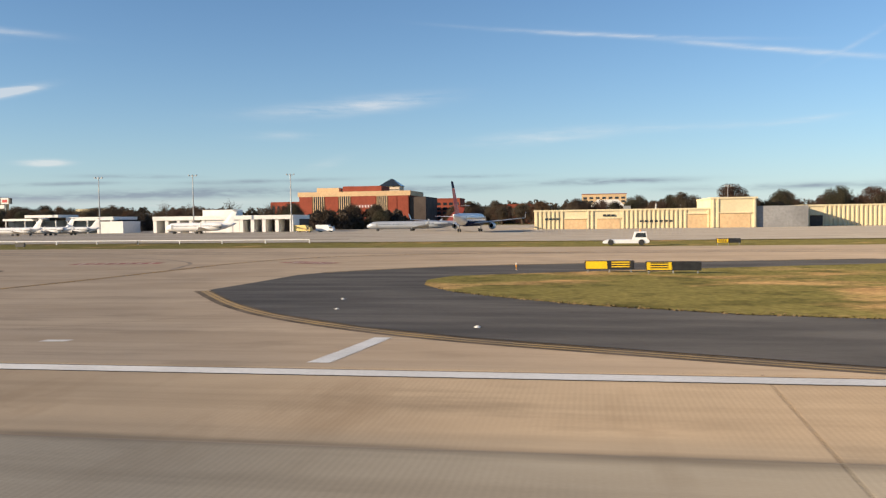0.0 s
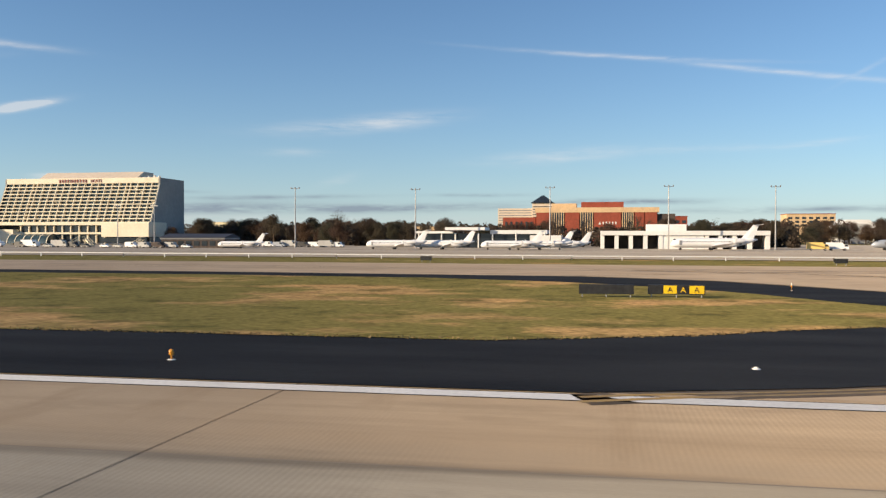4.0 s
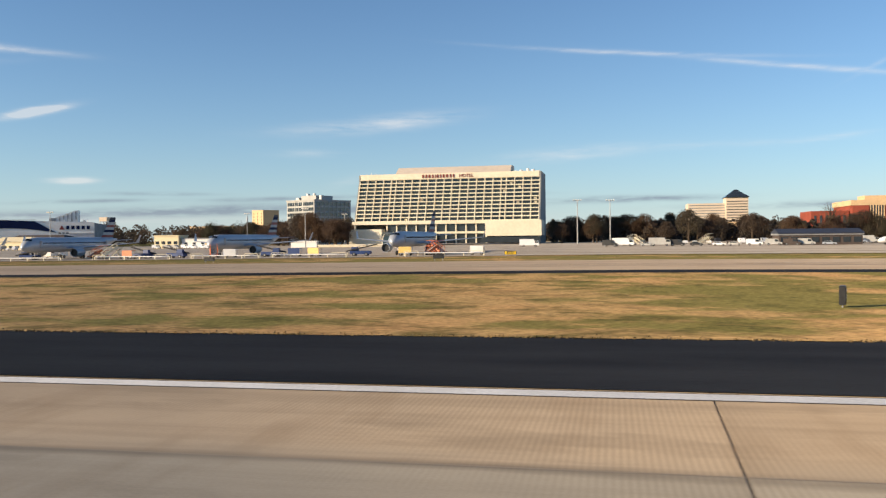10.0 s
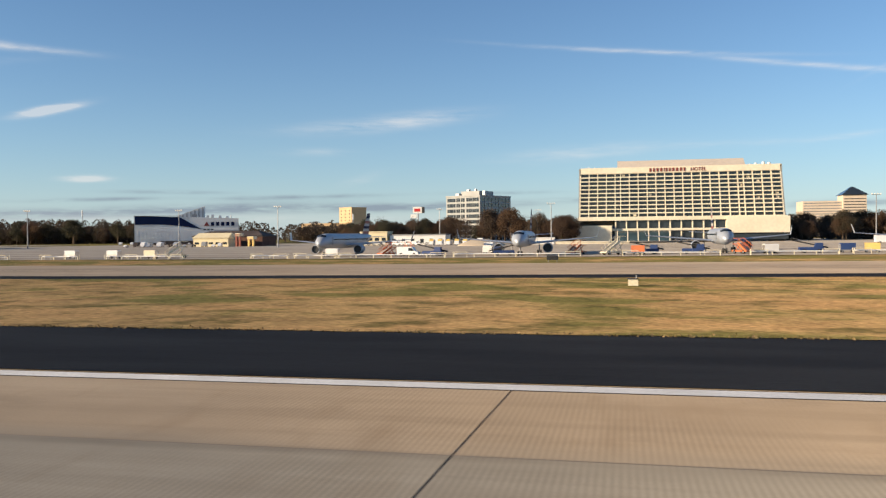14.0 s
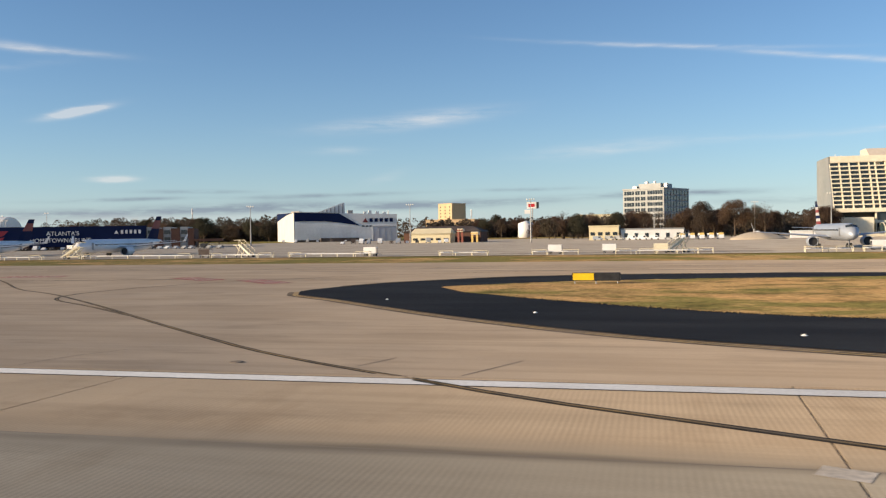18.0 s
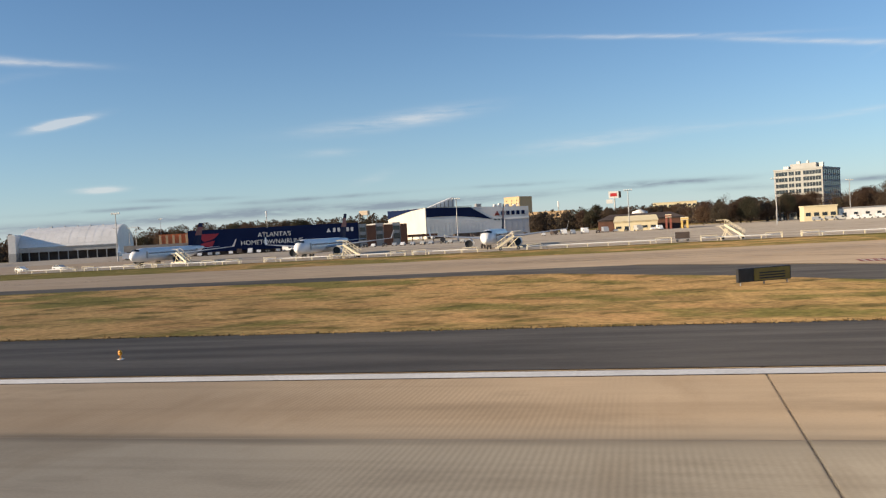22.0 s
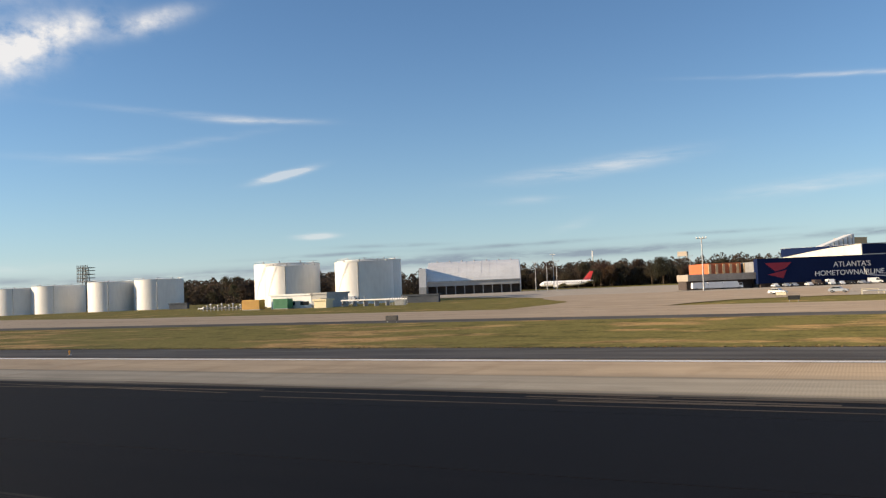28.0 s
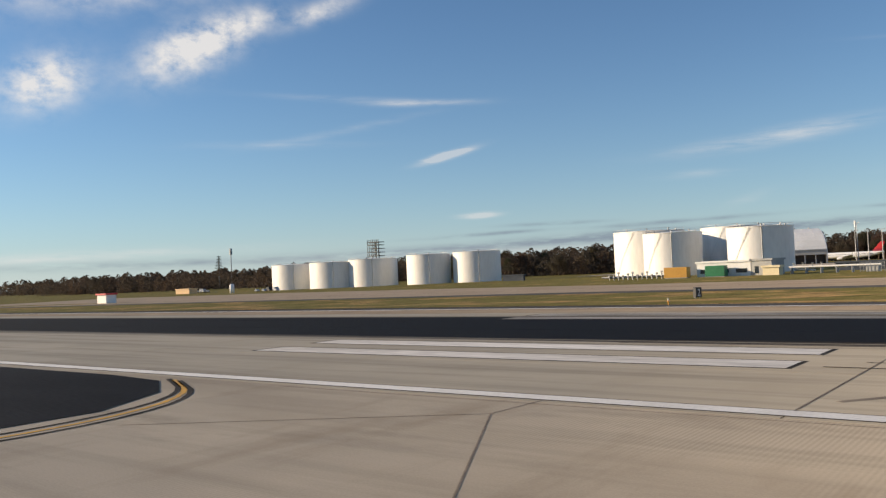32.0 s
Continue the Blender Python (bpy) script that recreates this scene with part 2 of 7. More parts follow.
        wide = op("MULTIPLY", op("MULTIPLY", rng(op("ADD", py, rng(px, -960, -990, 0.0, -7.0)), -15, -7), rng(py, 16, 11)), rng(fib, 0.485, 0.64, 0, 0.8))
        along = op("MULTIPLY", rng(px, -846, -876), rng(px, -1400, -1300))
        early = op("MULTIPLY", rng(px, -810, -880), rng(px, -1400, -1300))
        col = blend(op("MULTIPLY", early, wide), col, (0.03, 0.029, 0.03))
        col = blend(op("MULTIPLY", along, op("MULTIPLY", core, 0.995)), col, (0.006, 0.0065, 0.009))
    bsdf.inputs["Specular IOR Level"].default_value = 0.08
    bsdf.inputs["Diffuse Roughness"].default_value = 0.35
    L(col, bsdf.inputs["Base Color"])
    L(rng(grain, 0.3, 0.7, 0.78, 0.95), bsdf.inputs["Roughness"])
    b = N("ShaderNodeBump")
    b.inputs["Strength"].default_value, b.inputs["Distance"].default_value = 0.25, 0.02
    L(grain, b.inputs["Height"])
    L(b.outputs[0], bsdf.inputs["Normal"])
    MATS[name] = m
    return m


def turf(name, straw, green, dry):
    """Mown autumn grass: straw, green and bare patches drawn out along the mowing."""
    m = bpy.data.materials.new(name)
    m.use_nodes = True
    nt = m.node_tree
    N, L = nt.nodes.new, nt.links.new
    bsdf = nt.nodes["Principled BSDF"]
    pos = plan_place(nt)
    cols = None
    sep = N("ShaderNodeSeparateXYZ")
    L(pos, sep.inputs[0])
    lush = N("ShaderNodeMath")
    lush.operation = "ADD"
    for k, (axis, a, b, w) in enumerate(((0, -870, -900, 0.10), (0, -470, -350, 0.10), (1, 122, 126, 0.06))):
        r = N("ShaderNodeMapRange")
        r.inputs[1].default_value, r.inputs[2].default_value, r.inputs[4].default_value = a, b, w
        L(sep.outputs[axis], r.inputs[0])
        if k == 2:
            both = N("ShaderNodeMath")
            L(lush.outputs[0], both.inputs[0])
            L(r.outputs[0], both.inputs[1])
            lush = both
        else:
            L(r.outputs[0], lush.inputs[k])
    for k, (sx, sy, scale, lo, hi, c) in enumerate(((0.6, 0.5, 0.42, 0.46, 0.64, tuple(v * 0.5 for v in straw)), (0.6, 0.7, 0.15, 0.47, 0.60, dry), (0.6, 0.8, 0.10, 0.505, 0.585, green), (0.5, 0.5, 0.6, 0.50, 0.66, tuple(v * 0.5 for v in green)))):
        mp = N("ShaderNodeMapping")
        mp.inputs["Scale"].default_value, mp.inputs["Location"].default_value = (sx, sy, 1), (k * 37.0, k * 11.0, 0)
        L(pos, mp.inputs[0])
        n = N("ShaderNodeTexNoise")
        n.inputs["Scale"].default_value, n.inputs["Detail"].default_value, n.inputs["Roughness"].default_value = scale, 8, 0.6
        L(mp.outputs[0], n.inputs["Vector"])
        r = N("ShaderNodeMapRange")
        r.inputs[1].default_value, r.inputs[2].default_value, r.inputs[4].default_value = lo, hi, (0.75, 0.55, 0.9, 0.8)[k]
        if k == 2:
            more = N("ShaderNodeMath")
            L(n.outputs["Fac"], more.inputs[0])
            L(lush.outputs[0], more.inputs[1])
            L(more.outputs[0], r.inputs[0])
        else:
            L(n.outputs["Fac"], r.inputs[0])
        mix = N("ShaderNodeMix")
        mix.data_type = "RGBA"
        L(r.outputs[0], mix.inputs[0])
        if cols is None:
            mix.inputs[6].default_value = (*straw, 1)
        else:
            L(cols, mix.inputs[6])
        mix.inputs[7].default_value = (*c, 1)
        cols = mix.outputs[2]
    g = N("ShaderNodeTexNoise")
    g.inputs["Scale"].default_value, g.inputs["Detail"].default_value = 2.5, 8
    L(pos, g.inputs["Vector"])
    hsv = N("ShaderNodeHueSaturation")
    v = N("ShaderNodeMapRange")
    v.inputs[1].default_value, v.inputs[2].default_value, v.inputs[3].default_value, v.inputs[4].default_value = 0.3, 0.7, 0.6, 1.3
    L(g.outputs["Fac"], v.inputs[0])
    L(v.outputs[0], hsv.inputs["Value"])
    L(cols, hsv.inputs["Color"])
    L(hsv.outputs[0], bsdf.inputs["Base Color"])
    bsdf.inputs["Roughness"].default_value = 0.95
    bsdf.inputs["Diffuse Roughness"].default_value = 0.35
    b = N("ShaderNodeBump")
    b.inputs["Strength"].default_value, b.inputs["Distance"].default_value = 0.25, 0.05
    L(g.outputs["Fac"], b.inputs["Height"])
    L(b.outputs[0], bsdf.inputs["Normal"])
    MATS[name] = m
    return m


def foliage(name, tones):
    """Leaves in autumn tones: each tree takes its own tone, each clump a little of its own."""
    m = bpy.data.materials.new(name)
    m.use_nodes = True
    nt = m.node_tree
    N, L = nt.nodes.new, nt.links.new
    bsdf = nt.nodes["Principled BSDF"]
    info, geo = N("ShaderNodeObjectInfo"), N("ShaderNodeNewGeometry")
    ramp = N("ShaderNodeValToRGB")
    ramp.color_ramp.interpolation = "CONSTANT"
    while len(ramp.color_ramp.elements) < len(tones):
        ramp.color_ramp.elements.new(0.5)
    for k, c in enumerate(tones):
        ramp.color_ramp.elements[k].position, ramp.color_ramp.elements[k].color = k / len(tones), (*c, 1)
    L(info.outputs["Random"], ramp.inputs[0])
    r = N("ShaderNodeMapRange")
    r.inputs[3].default_value, r.inputs[4].default_value = 0.72, 1.25
    L(geo.outputs["Random Per Island"], r.inputs[0])
    hsv = N("ShaderNodeHueSaturation")
    L(r.outputs[0], hsv.inputs["Value"])
    L(ramp.outputs[0], hsv.inputs["Color"])
    L(hsv.outputs[0], bsdf.inputs["Base Color"])
    bsdf.inputs["Roughness"].default_value = 0.8
    MATS[name] = m
    return m


def let_light_through(m, share):
    """Thin leaves and twigs: part of the light passes to the other side."""
    nt = m.node_tree
    bsdf, out = nt.nodes["Principled BSDF"], nt.nodes["Material Output"]
    thin, mix = nt.nodes.new("ShaderNodeBsdfTranslucent"), nt.nodes.new("ShaderNodeMixShader")
    nt.links.new(bsdf.inputs["Base Color"].links[0].from_socket, thin.inputs["Color"])
    mix.inputs[0].default_value = share
    nt.links.new(bsdf.outputs[0], mix.inputs[1])
    nt.links.new(thin.outputs[0], mix.inputs[2])
    nt.links.new(mix.outputs[0], out.inputs["Surface"])


def glass(name, c, rough=0.08):
    m = surf(name, c, tuple(v * 1.5 for v in c), 0.3, rough, 0, 0.0, grime=0.05)
    m.node_tree.nodes["Principled BSDF"].inputs["Specular IOR Level"].default_value = 0.8
    return m


RUN_BEIGE = pavement("concrete_outer", (0.515, 0.39, 0.26), (0.445, 0.34, 0.23), seam=True)
RUN_GREY = pavement("concrete_keel", (0.425, 0.37, 0.285), (0.355, 0.312, 0.245), rubber=True, seam=True)
TAXI = pavement("concrete_taxiway", (0.475, 0.365, 0.255), (0.41, 0.318, 0.227), groove=0.0)
TAXI_SOUTH = pavement("concrete_exit", (0.51, 0.428, 0.32), (0.44, 0.372, 0.285), groove=0.05)
APRON = pavement("concrete_apron", (0.48, 0.41, 0.325), (0.40, 0.345, 0.275), groove=0.0)
JOINT = surf("joint_filler", (0.15, 0.122, 0.093), (0.24, 0.19, 0.145), 2.0, 0.9)
TAR = surf("asphalt_black", (0.013, 0.0135, 0.016), (0.024, 0.025, 0.028), 0.25, 0.85, 0.5, fine=30, stretch=(0.3, 1, 1), place="World")
TAR.node_tree.nodes["Principled BSDF"].inputs["Specular IOR Level"].default_value = 0.05
TAR_OLD = surf("asphalt_weathered", (0.07, 0.066, 0.063), (0.125, 0.116, 0.107), 0.35, 0.9, 0.5, fine=30, grime=0.12, stretch=(0.3, 1, 1), place="World")
TAR_OLD.node_tree.nodes["Principled BSDF"].inputs["Specular IOR Level"].default_value = 0.07
for m in (TAR, TAR_OLD):
    m.node_tree.nodes["Principled BSDF"].inputs["Diffuse Roughness"].default_value = 0.35
GRASS = turf("autumn_grass", (0.47, 0.30, 0.125), (0.185, 0.165, 0.048), (0.54, 0.305, 0.13))
WHITE_PAINT = surf("marking_white", (0.82, 0.79, 0.73), (0.70, 0.67, 0.61), 0.5, 0.7, grime=0.15, fine=20, place="World")
BLACK_PAINT = surf("marking_black", (0.03, 0.028, 0.026), (0.07, 0.06, 0.05), 0.5, 0.8, grime=0.2, place="World")
YELLOW_PAINT = surf("marking_yellow", (0.62, 0.33, 0.035), (0.48, 0.26, 0.04), 0.6, 0.7, grime=0.2, place="World")
YELLOW_WORN = surf("marking_yellow_worn", (0.30, 0.18, 0.05), (0.12, 0.085, 0.045), 0.3, 0.8, grime=0.25, place="World")
YELLOW_RIM = surf("marking_yellow_rim", (0.42, 0.26, 0.08), (0.28, 0.19, 0.09), 0.4, 0.8, grime=0.2, place="World")
TAPE_DARK = surf("marking_bed_dark", (0.10, 0.08, 0.06), (0.20, 0.155, 0.115), 0.35, 0.9, grime=0.2, place="World")
SIGN_YELLOW = surf("sign_yellow", (0.85, 0.55, 0.02), (0.75, 0.48, 0.02), 1.0, 0.4)
SKID = surf("tyre_skid", (0.055, 0.048, 0.042), (0.16, 0.13, 0.10), 0.12, 0.9, grime=0.25, stretch=(0.2, 1, 1), place="World")
SKID_FAINT = surf("tyre_track", (0.20, 0.165, 0.13), (0.32, 0.26, 0.20), 0.05, 0.9, grime=0.2, stretch=(0.2, 1, 1), place="World")
PATCH = surf("concrete_patch", (0.47, 0.39, 0.29), (0.42, 0.345, 0.26), 1.0, 0.9, grime=0.15, place="World")
SIGN_BLACK = surf("sign_black", (0.012, 0.012, 0.013), (0.03, 0.03, 0.03), 2.0, 0.5)
WHITE = surf("white_coated_metal", (0.78, 0.77, 0.74), (0.68, 0.67, 0.64), 0.08, 0.45, grime=0.05)
TANK_WHITE = surf("tank_white", (0.82, 0.80, 0.76), (0.72, 0.70, 0.66), 0.12, 0.5, grime=0.05, stretch=(1, 1, 0.25))
CREAM = surf("cream_paint", (0.72, 0.62, 0.40), (0.66, 0.56, 0.36), 0.15, 0.7, grime=0.06)
HOTEL = surf("hotel_render", (0.78, 0.70, 0.54), (0.70, 0.62, 0.47), 0.08, 0.8, grime=0.06)
OFFICE_PALE = surf("office_pale_concrete", (0.42, 0.42, 0.395), (0.36, 0.36, 0.34), 0.1, 0.8, grime=0.06)
HOTEL_DARK = glass("hotel_glass", (0.025, 0.03, 0.035))
BRICK = surf("red_brick_cladding", (0.31, 0.078, 0.05), (0.25, 0.062, 0.04), 0.1, 0.85, grime=0.12)
TAN = surf("tan_stone", (0.66, 0.46, 0.26), (0.58, 0.40, 0.23), 0.1, 0.8)
GREY_WALL = surf("grey_wall", (0.42, 0.42, 0.40), (0.34, 0.34, 0.33), 0.1, 0.8)
DARK_WALL = surf("dark_wall", (0.07, 0.055, 0.05), (0.1, 0.08, 0.07), 0.1, 0.8)
BROWN_WALL = surf("brown_brick_wall", (0.135, 0.07, 0.05), (0.10, 0.055, 0.042), 0.3, 0.85)
PALE_PAINT = surf("marking_pale_worn", (0.64, 0.56, 0.46), (0.50, 0.42, 0.32), 0.6, 0.8, grime=0.2, fine=12, place="World")
BAR_PAINT = surf("marking_bar", (0.76, 0.72, 0.66), (0.54, 0.50, 0.44), 0.35, 0.8, grime=0.25, stretch=(0.15, 1, 1), fine=12, place="World")
WORN_WHITE = surf("marking_white_worn", (0.36, 0.33, 0.29), (0.18, 0.165, 0.145), 0.4, 0.8, grime=0.2, stretch=(0.2, 1, 1), place="World")
RED_PAINT = surf("marking_red", (0.34, 0.07, 0.05), (0.22, 0.10, 0.07), 0.5, 0.8, grime=0.2, place="World")
# white cladding with the warm sunlight of the west flank in its colour
WHITE_SUNLIT = surf("white_cladding_sunlit", (0.70, 0.66, 0.58), (0.62, 0.585, 0.52), 0.08, 0.6, grime=0.06)
HANGAR_GREY = surf("hangar_pale_grey", (0.49, 0.50, 0.53), (0.44, 0.45, 0.48), 0.06, 0.6, grime=0.05)
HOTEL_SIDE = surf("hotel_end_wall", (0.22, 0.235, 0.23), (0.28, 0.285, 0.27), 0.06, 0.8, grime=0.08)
PENTHOUSE = surf("penthouse_beige", (0.64, 0.54, 0.43), (0.58, 0.49, 0.39), 0.06, 0.8, grime=0.06)
PALE_TAN = surf("pale_tan_cladding", (0.66, 0.54, 0.42), (0.60, 0.49, 0.38), 0.08, 0.8, grime=0.06)
def matt(m, level=0.06):
    m.node_tree.nodes["Principled BSDF"].inputs["Specular IOR Level"].default_value = level


NAVY = surf("navy_banner", (0.006, 0.013, 0.048), (0.008, 0.017, 0.058), 0.1, 0.6, grime=0.05)
matt(NAVY)
DOCK_TAN = surf("dock_tan_metal", (0.40, 0.335, 0.27), (0.34, 0.285, 0.23), 0.2, 0.7)
EMBLEM = surf("emblem_deep_red", (0.30, 0.014, 0.035), (0.26, 0.012, 0.03), 0.2, 0.6)
# wall colour darkened to carry the shade of its shadow side
WALL_SHADED = surf("containment_wall_shaded", (0.05, 0.06, 0.075), (0.075, 0.085, 0.10), 0.3, 0.8)
ROOF = surf("roof_grey", (0.30, 0.30, 0.30), (0.22, 0.22, 0.22), 0.1, 0.8)
RED = surf("red_paint", (0.55, 0.03, 0.03), (0.45, 0.025, 0.03), 0.3, 0.45)
DARKRED = surf("dark_red_letters", (0.22, 0.03, 0.02), (0.18, 0.025, 0.02), 0.5, 0.5)
SILVER = surf("silver_skin", (0.40, 0.43, 0.47), (0.35, 0.38, 0.42), 0.2, 0.4, metal=0.25, grime=0.04)
JET_WHITE = surf("jet_white", (0.80, 0.80, 0.79), (0.74, 0.74, 0.74), 0.2, 0.3, grime=0.04)
BLUE = surf("blue_paint", (0.02, 0.045, 0.14), (0.025, 0.055, 0.16), 0.4, 0.45)
DARK_BLUE = surf("dark_blue_roofing", (0.022, 0.028, 0.045), (0.03, 0.036, 0.055), 0.3, 0.7)
ORANGE = surf("orange_paint", (0.62, 0.16, 0.05), (0.5, 0.13, 0.05), 0.5, 0.5)
EQUIP_YELLOW = surf("equipment_yellow", (0.75, 0.52, 0.16), (0.68, 0.46, 0.15), 0.5, 0.5)
EQUIP_CREAM = surf("equipment_cream", (0.76, 0.67, 0.48), (0.68, 0.60, 0.43), 0.5, 0.6)
GREEN = surf("green_container", (0.03, 0.22, 0.10), (0.025, 0.18, 0.08), 0.4, 0.5)
OCHRE = surf("ochre_container", (0.55, 0.30, 0.05), (0.48, 0.26, 0.05), 0.4, 0.6)
RUBBER = surf("tyre_rubber", (0.02, 0.02, 0.02), (0.03, 0.03, 0.03), 2.0, 0.8)
STEEL = surf("galvanised_steel", (0.36, 0.36, 0.36), (0.28, 0.28, 0.28), 1.0, 0.5, metal=0.6)
DARK_STEEL = surf("weathered_steel", (0.10, 0.105, 0.10), (0.15, 0.15, 0.145), 0.5, 0.7, metal=0.2)
GLASS = glass("dark_glass", (0.02, 0.026, 0.032))
PALE_GLASS = glass("pale_glass", (0.10, 0.14, 0.17))
TEAL_GLASS = glass("teal_glass", (0.03, 0.05, 0.052), 0.2)
LAMP = surf("lamp_lens", (0.9, 0.85, 0.75), (0.85, 0.8, 0.7), 1.0, 0.2)
AMBER = surf("amber_lens", (0.85, 0.36, 0.04), (0.8, 0.32, 0.04), 1.0, 0.3)
BARK = surf("bark", (0.09, 0.065, 0.045), (0.06, 0.045, 0.033), 1.0, 0.9, 0.4)
LEAVES = foliage("autumn_leaves", [(0.085, 0.072, 0.05), (0.115, 0.076, 0.054), (0.098, 0.072, 0.053), (0.13, 0.082, 0.052), (0.075, 0.07, 0.046), (0.11, 0.07, 0.053), (0.105, 0.085, 0.06)])
PINES = foliage("pine_needles", [(0.062, 0.066, 0.038), (0.07, 0.07, 0.04), (0.082, 0.07, 0.042)])


for m in (LEAVES, PINES):
    let_light_through(m, 0.4)
for m in (BARK, LEAVES, PINES, DARK_WALL, BROWN_WALL, BRICK, BLACK_PAINT, JOINT, SKID, SKID_FAINT, ROOF, GRASS):
    matt(m, 0.15)
for m in (BLACK_PAINT, SKID, TAPE_DARK, GRASS, WALL_SHADED):
    matt(m, 0.04)


# ---- building blocks ----
class Shape:
    """A mesh in the making."""

    def __init__(self):
        self.v, self.f = [], []

    def add(self, verts, faces):
        o = len(self.v)
        self.v += [tuple(p) for p in verts]
        self.f += [tuple(i + o for i in f) for f in faces]
        return self

    def box(self, a, b, taper=0.0):
        (x0, y0, z0), (x1, y1, z1) = a, b
        t = taper
        return self.add([(x0, y0, z0), (x1, y0, z0), (x1, y1, z0), (x0, y1, z0), (x0 + t, y0 + t, z1), (x1 - t, y0 + t, z1), (x1 - t, y1 - t, z1), (x0 + t, y1 - t, z1)],
                        [(3, 2, 1, 0), (4, 5, 6, 7), (0, 1, 5, 4), (1, 2, 6, 5), (2, 3, 7, 6), (3, 0, 4, 7)])

    def slab(self, a, b, e=0.03):
        """A box with chamfered top edges."""
        (x0, y0, z0), (x1, y1, z1) = a, b
        return self.box(a, (x1, y1, z1 - e)).box((x0 , y0, z1 - e), b, e)

    def tube(self, p, q, r, r2=None, n=10, caps=True):
        p, q = Vector(p), Vector(q)
        r2 = r if r2 is None else r2
        d = (q - p).normalized()
        u = d.orthogonal().normalized()
        w = d.cross(u)
        vs = []
        for c, rad in ((p, r), (q, r2)):
            vs += [c + (u * math.cos(2 * math.pi * k / n) + w * math.sin(2 * math.pi * k / n)) * rad for k in range(n)]
        fs = [(k, (k + 1) % n, n + (k + 1) % n, n + k) for k in range(n)]
        if caps:
            fs += [tuple(range(n - 1, -1, -1)), tuple(range(n, 2 * n))]
        return self.add(vs, fs)

    def loft(self, rings, caps=True):
        n = len(rings[0])
        vs = [p for r in rings for p in r]
        fs = []
        for a in range(len(rings) - 1):
            fs += [(a * n + k, a * n + (k + 1) % n, (a + 1) * n + (k + 1) % n, (a + 1) * n + k) for k in range(n)]
        if caps:
            fs += [tuple(range(n - 1, -1, -1)), tuple(range((len(rings) - 1) * n, len(rings) * n))]
        return self.add(vs, fs)

    def prism(self, outline, axis, a, b):
        """A flat outline carried from a to b along an axis (0, 1 or 2)."""
        def at(p, h):
            q = list(p)
            q.insert(axis, h)
            return tuple(q)
        return self.loft([[at(p, a) for p in outline], [at(p, b) for p in outline]])

    def mesh(self, name, smooth=False):
        me = bpy.data.meshes.new(name)
        me.from_pydata(self.v, [], self.f)
        bm = bmesh.new()
        bm.from_mesh(me)
        bmesh.ops.recalc_face_normals(bm, faces=bm.faces)
        bm.to_mesh(me)
        bm.free()
        if smooth:
            for p in me.polygons:
                p.use_smooth = True
        return me


def part(name, shape, material, parent, label="", at=None, smooth=False, kind=""):
    """One mesh as a part of a thing or of another part."""
    me = shape if isinstance(shape, bpy.types.Mesh) else shape.mesh(name, smooth)
    if not me.materials:
        me.materials.append(material)
    ob = new(name, me)
    ob.parent = parent
    if at is not None:
        ob.matrix_basis = at if isinstance(at, Matrix) else Matrix.Translation(at)
    return tagged(ob, label, kind=kind)


def thing(name, label, category, at=(0, 0, 0), turn=0.0, group="", kind="", size=1.0):
    ob = new(name)
    ob.empty_display_size = 0.5
    ob.location, ob.rotation_euler, ob.scale = at, (0, 0, radians(turn)), (size, size, size)
    return tagged(ob, label, category, group, kind)


def lettering(name, words, size, material, parent, at, label="", depth=0.05):
    """Words in the built-in font, standing upright and facing south."""
    cu = bpy.data.curves.new(name, "FONT")
    cu.body, cu.size, cu.extrude, cu.align_x = words, size, depth, "CENTER"
    tmp = bpy.data.objects.new(name, cu)
    me = bpy.data.meshes.new_from_object(tmp)
    bpy.data.objects.remove(tmp)
    me.materials.clear()
    me.materials.append(material)
    return part(name, me, material, parent, label, at=Matrix.Translation(at) @ Euler((radians(90), 0, 0)).to_matrix().to_4x4())


def table(x, rows):
    """Straight-line table look-up, rows in rising order."""
    if x <= rows[0][0]:
        return rows[0][1]
    for (x0, y0), (x1, y1) in zip(rows, rows[1:]):
        if x <= x1:
            return y0 + (y1 - y0) * (x - x0) / max(x1 - x0, 1e-6)
    return rows[-1][1]


RELIEF = [(-1400, -2.4), (-1100, -1.3), (-950, -1.4), (-840, -1.4), (-630, -1.4), (-540, -1.0), (-420, -0.4), (-300, -0.6), (0, -1.2)]


def ease(v):
    v = min(1.0, max(0.0, v))
    return v * v * (3 - 2 * v)


def gz(x, y):
    """Height of the ground: the runway is level, the field north of it falls into a shallow dip and then meets the apron's level."""
    if y <= 23:
        return 0.0
    dip = -1.4 * (1 - math.exp(-(y - 23) / 25))
    k = min(1.0, max(0.0, (y - 66) / 64))
    k = k * k * (3 - 2 * k)
    swale = 0.0
    if -850 < x < -712 and y < 112:
        swale = -0.58 * ease((-x - 712) / 28) * ease((x + 850) / 50) * ease((y - 23) / 22) * ease((112 - y) / 37)
    return dip + (table(x, RELIEF) - dip) * k + swale


# ---- ground, runway, taxiways ----
def steps(a, b, d):
    n = max(1, int(round((b - a) / d)))
    return [a + (b - a) * k / n for k in range(n + 1)]


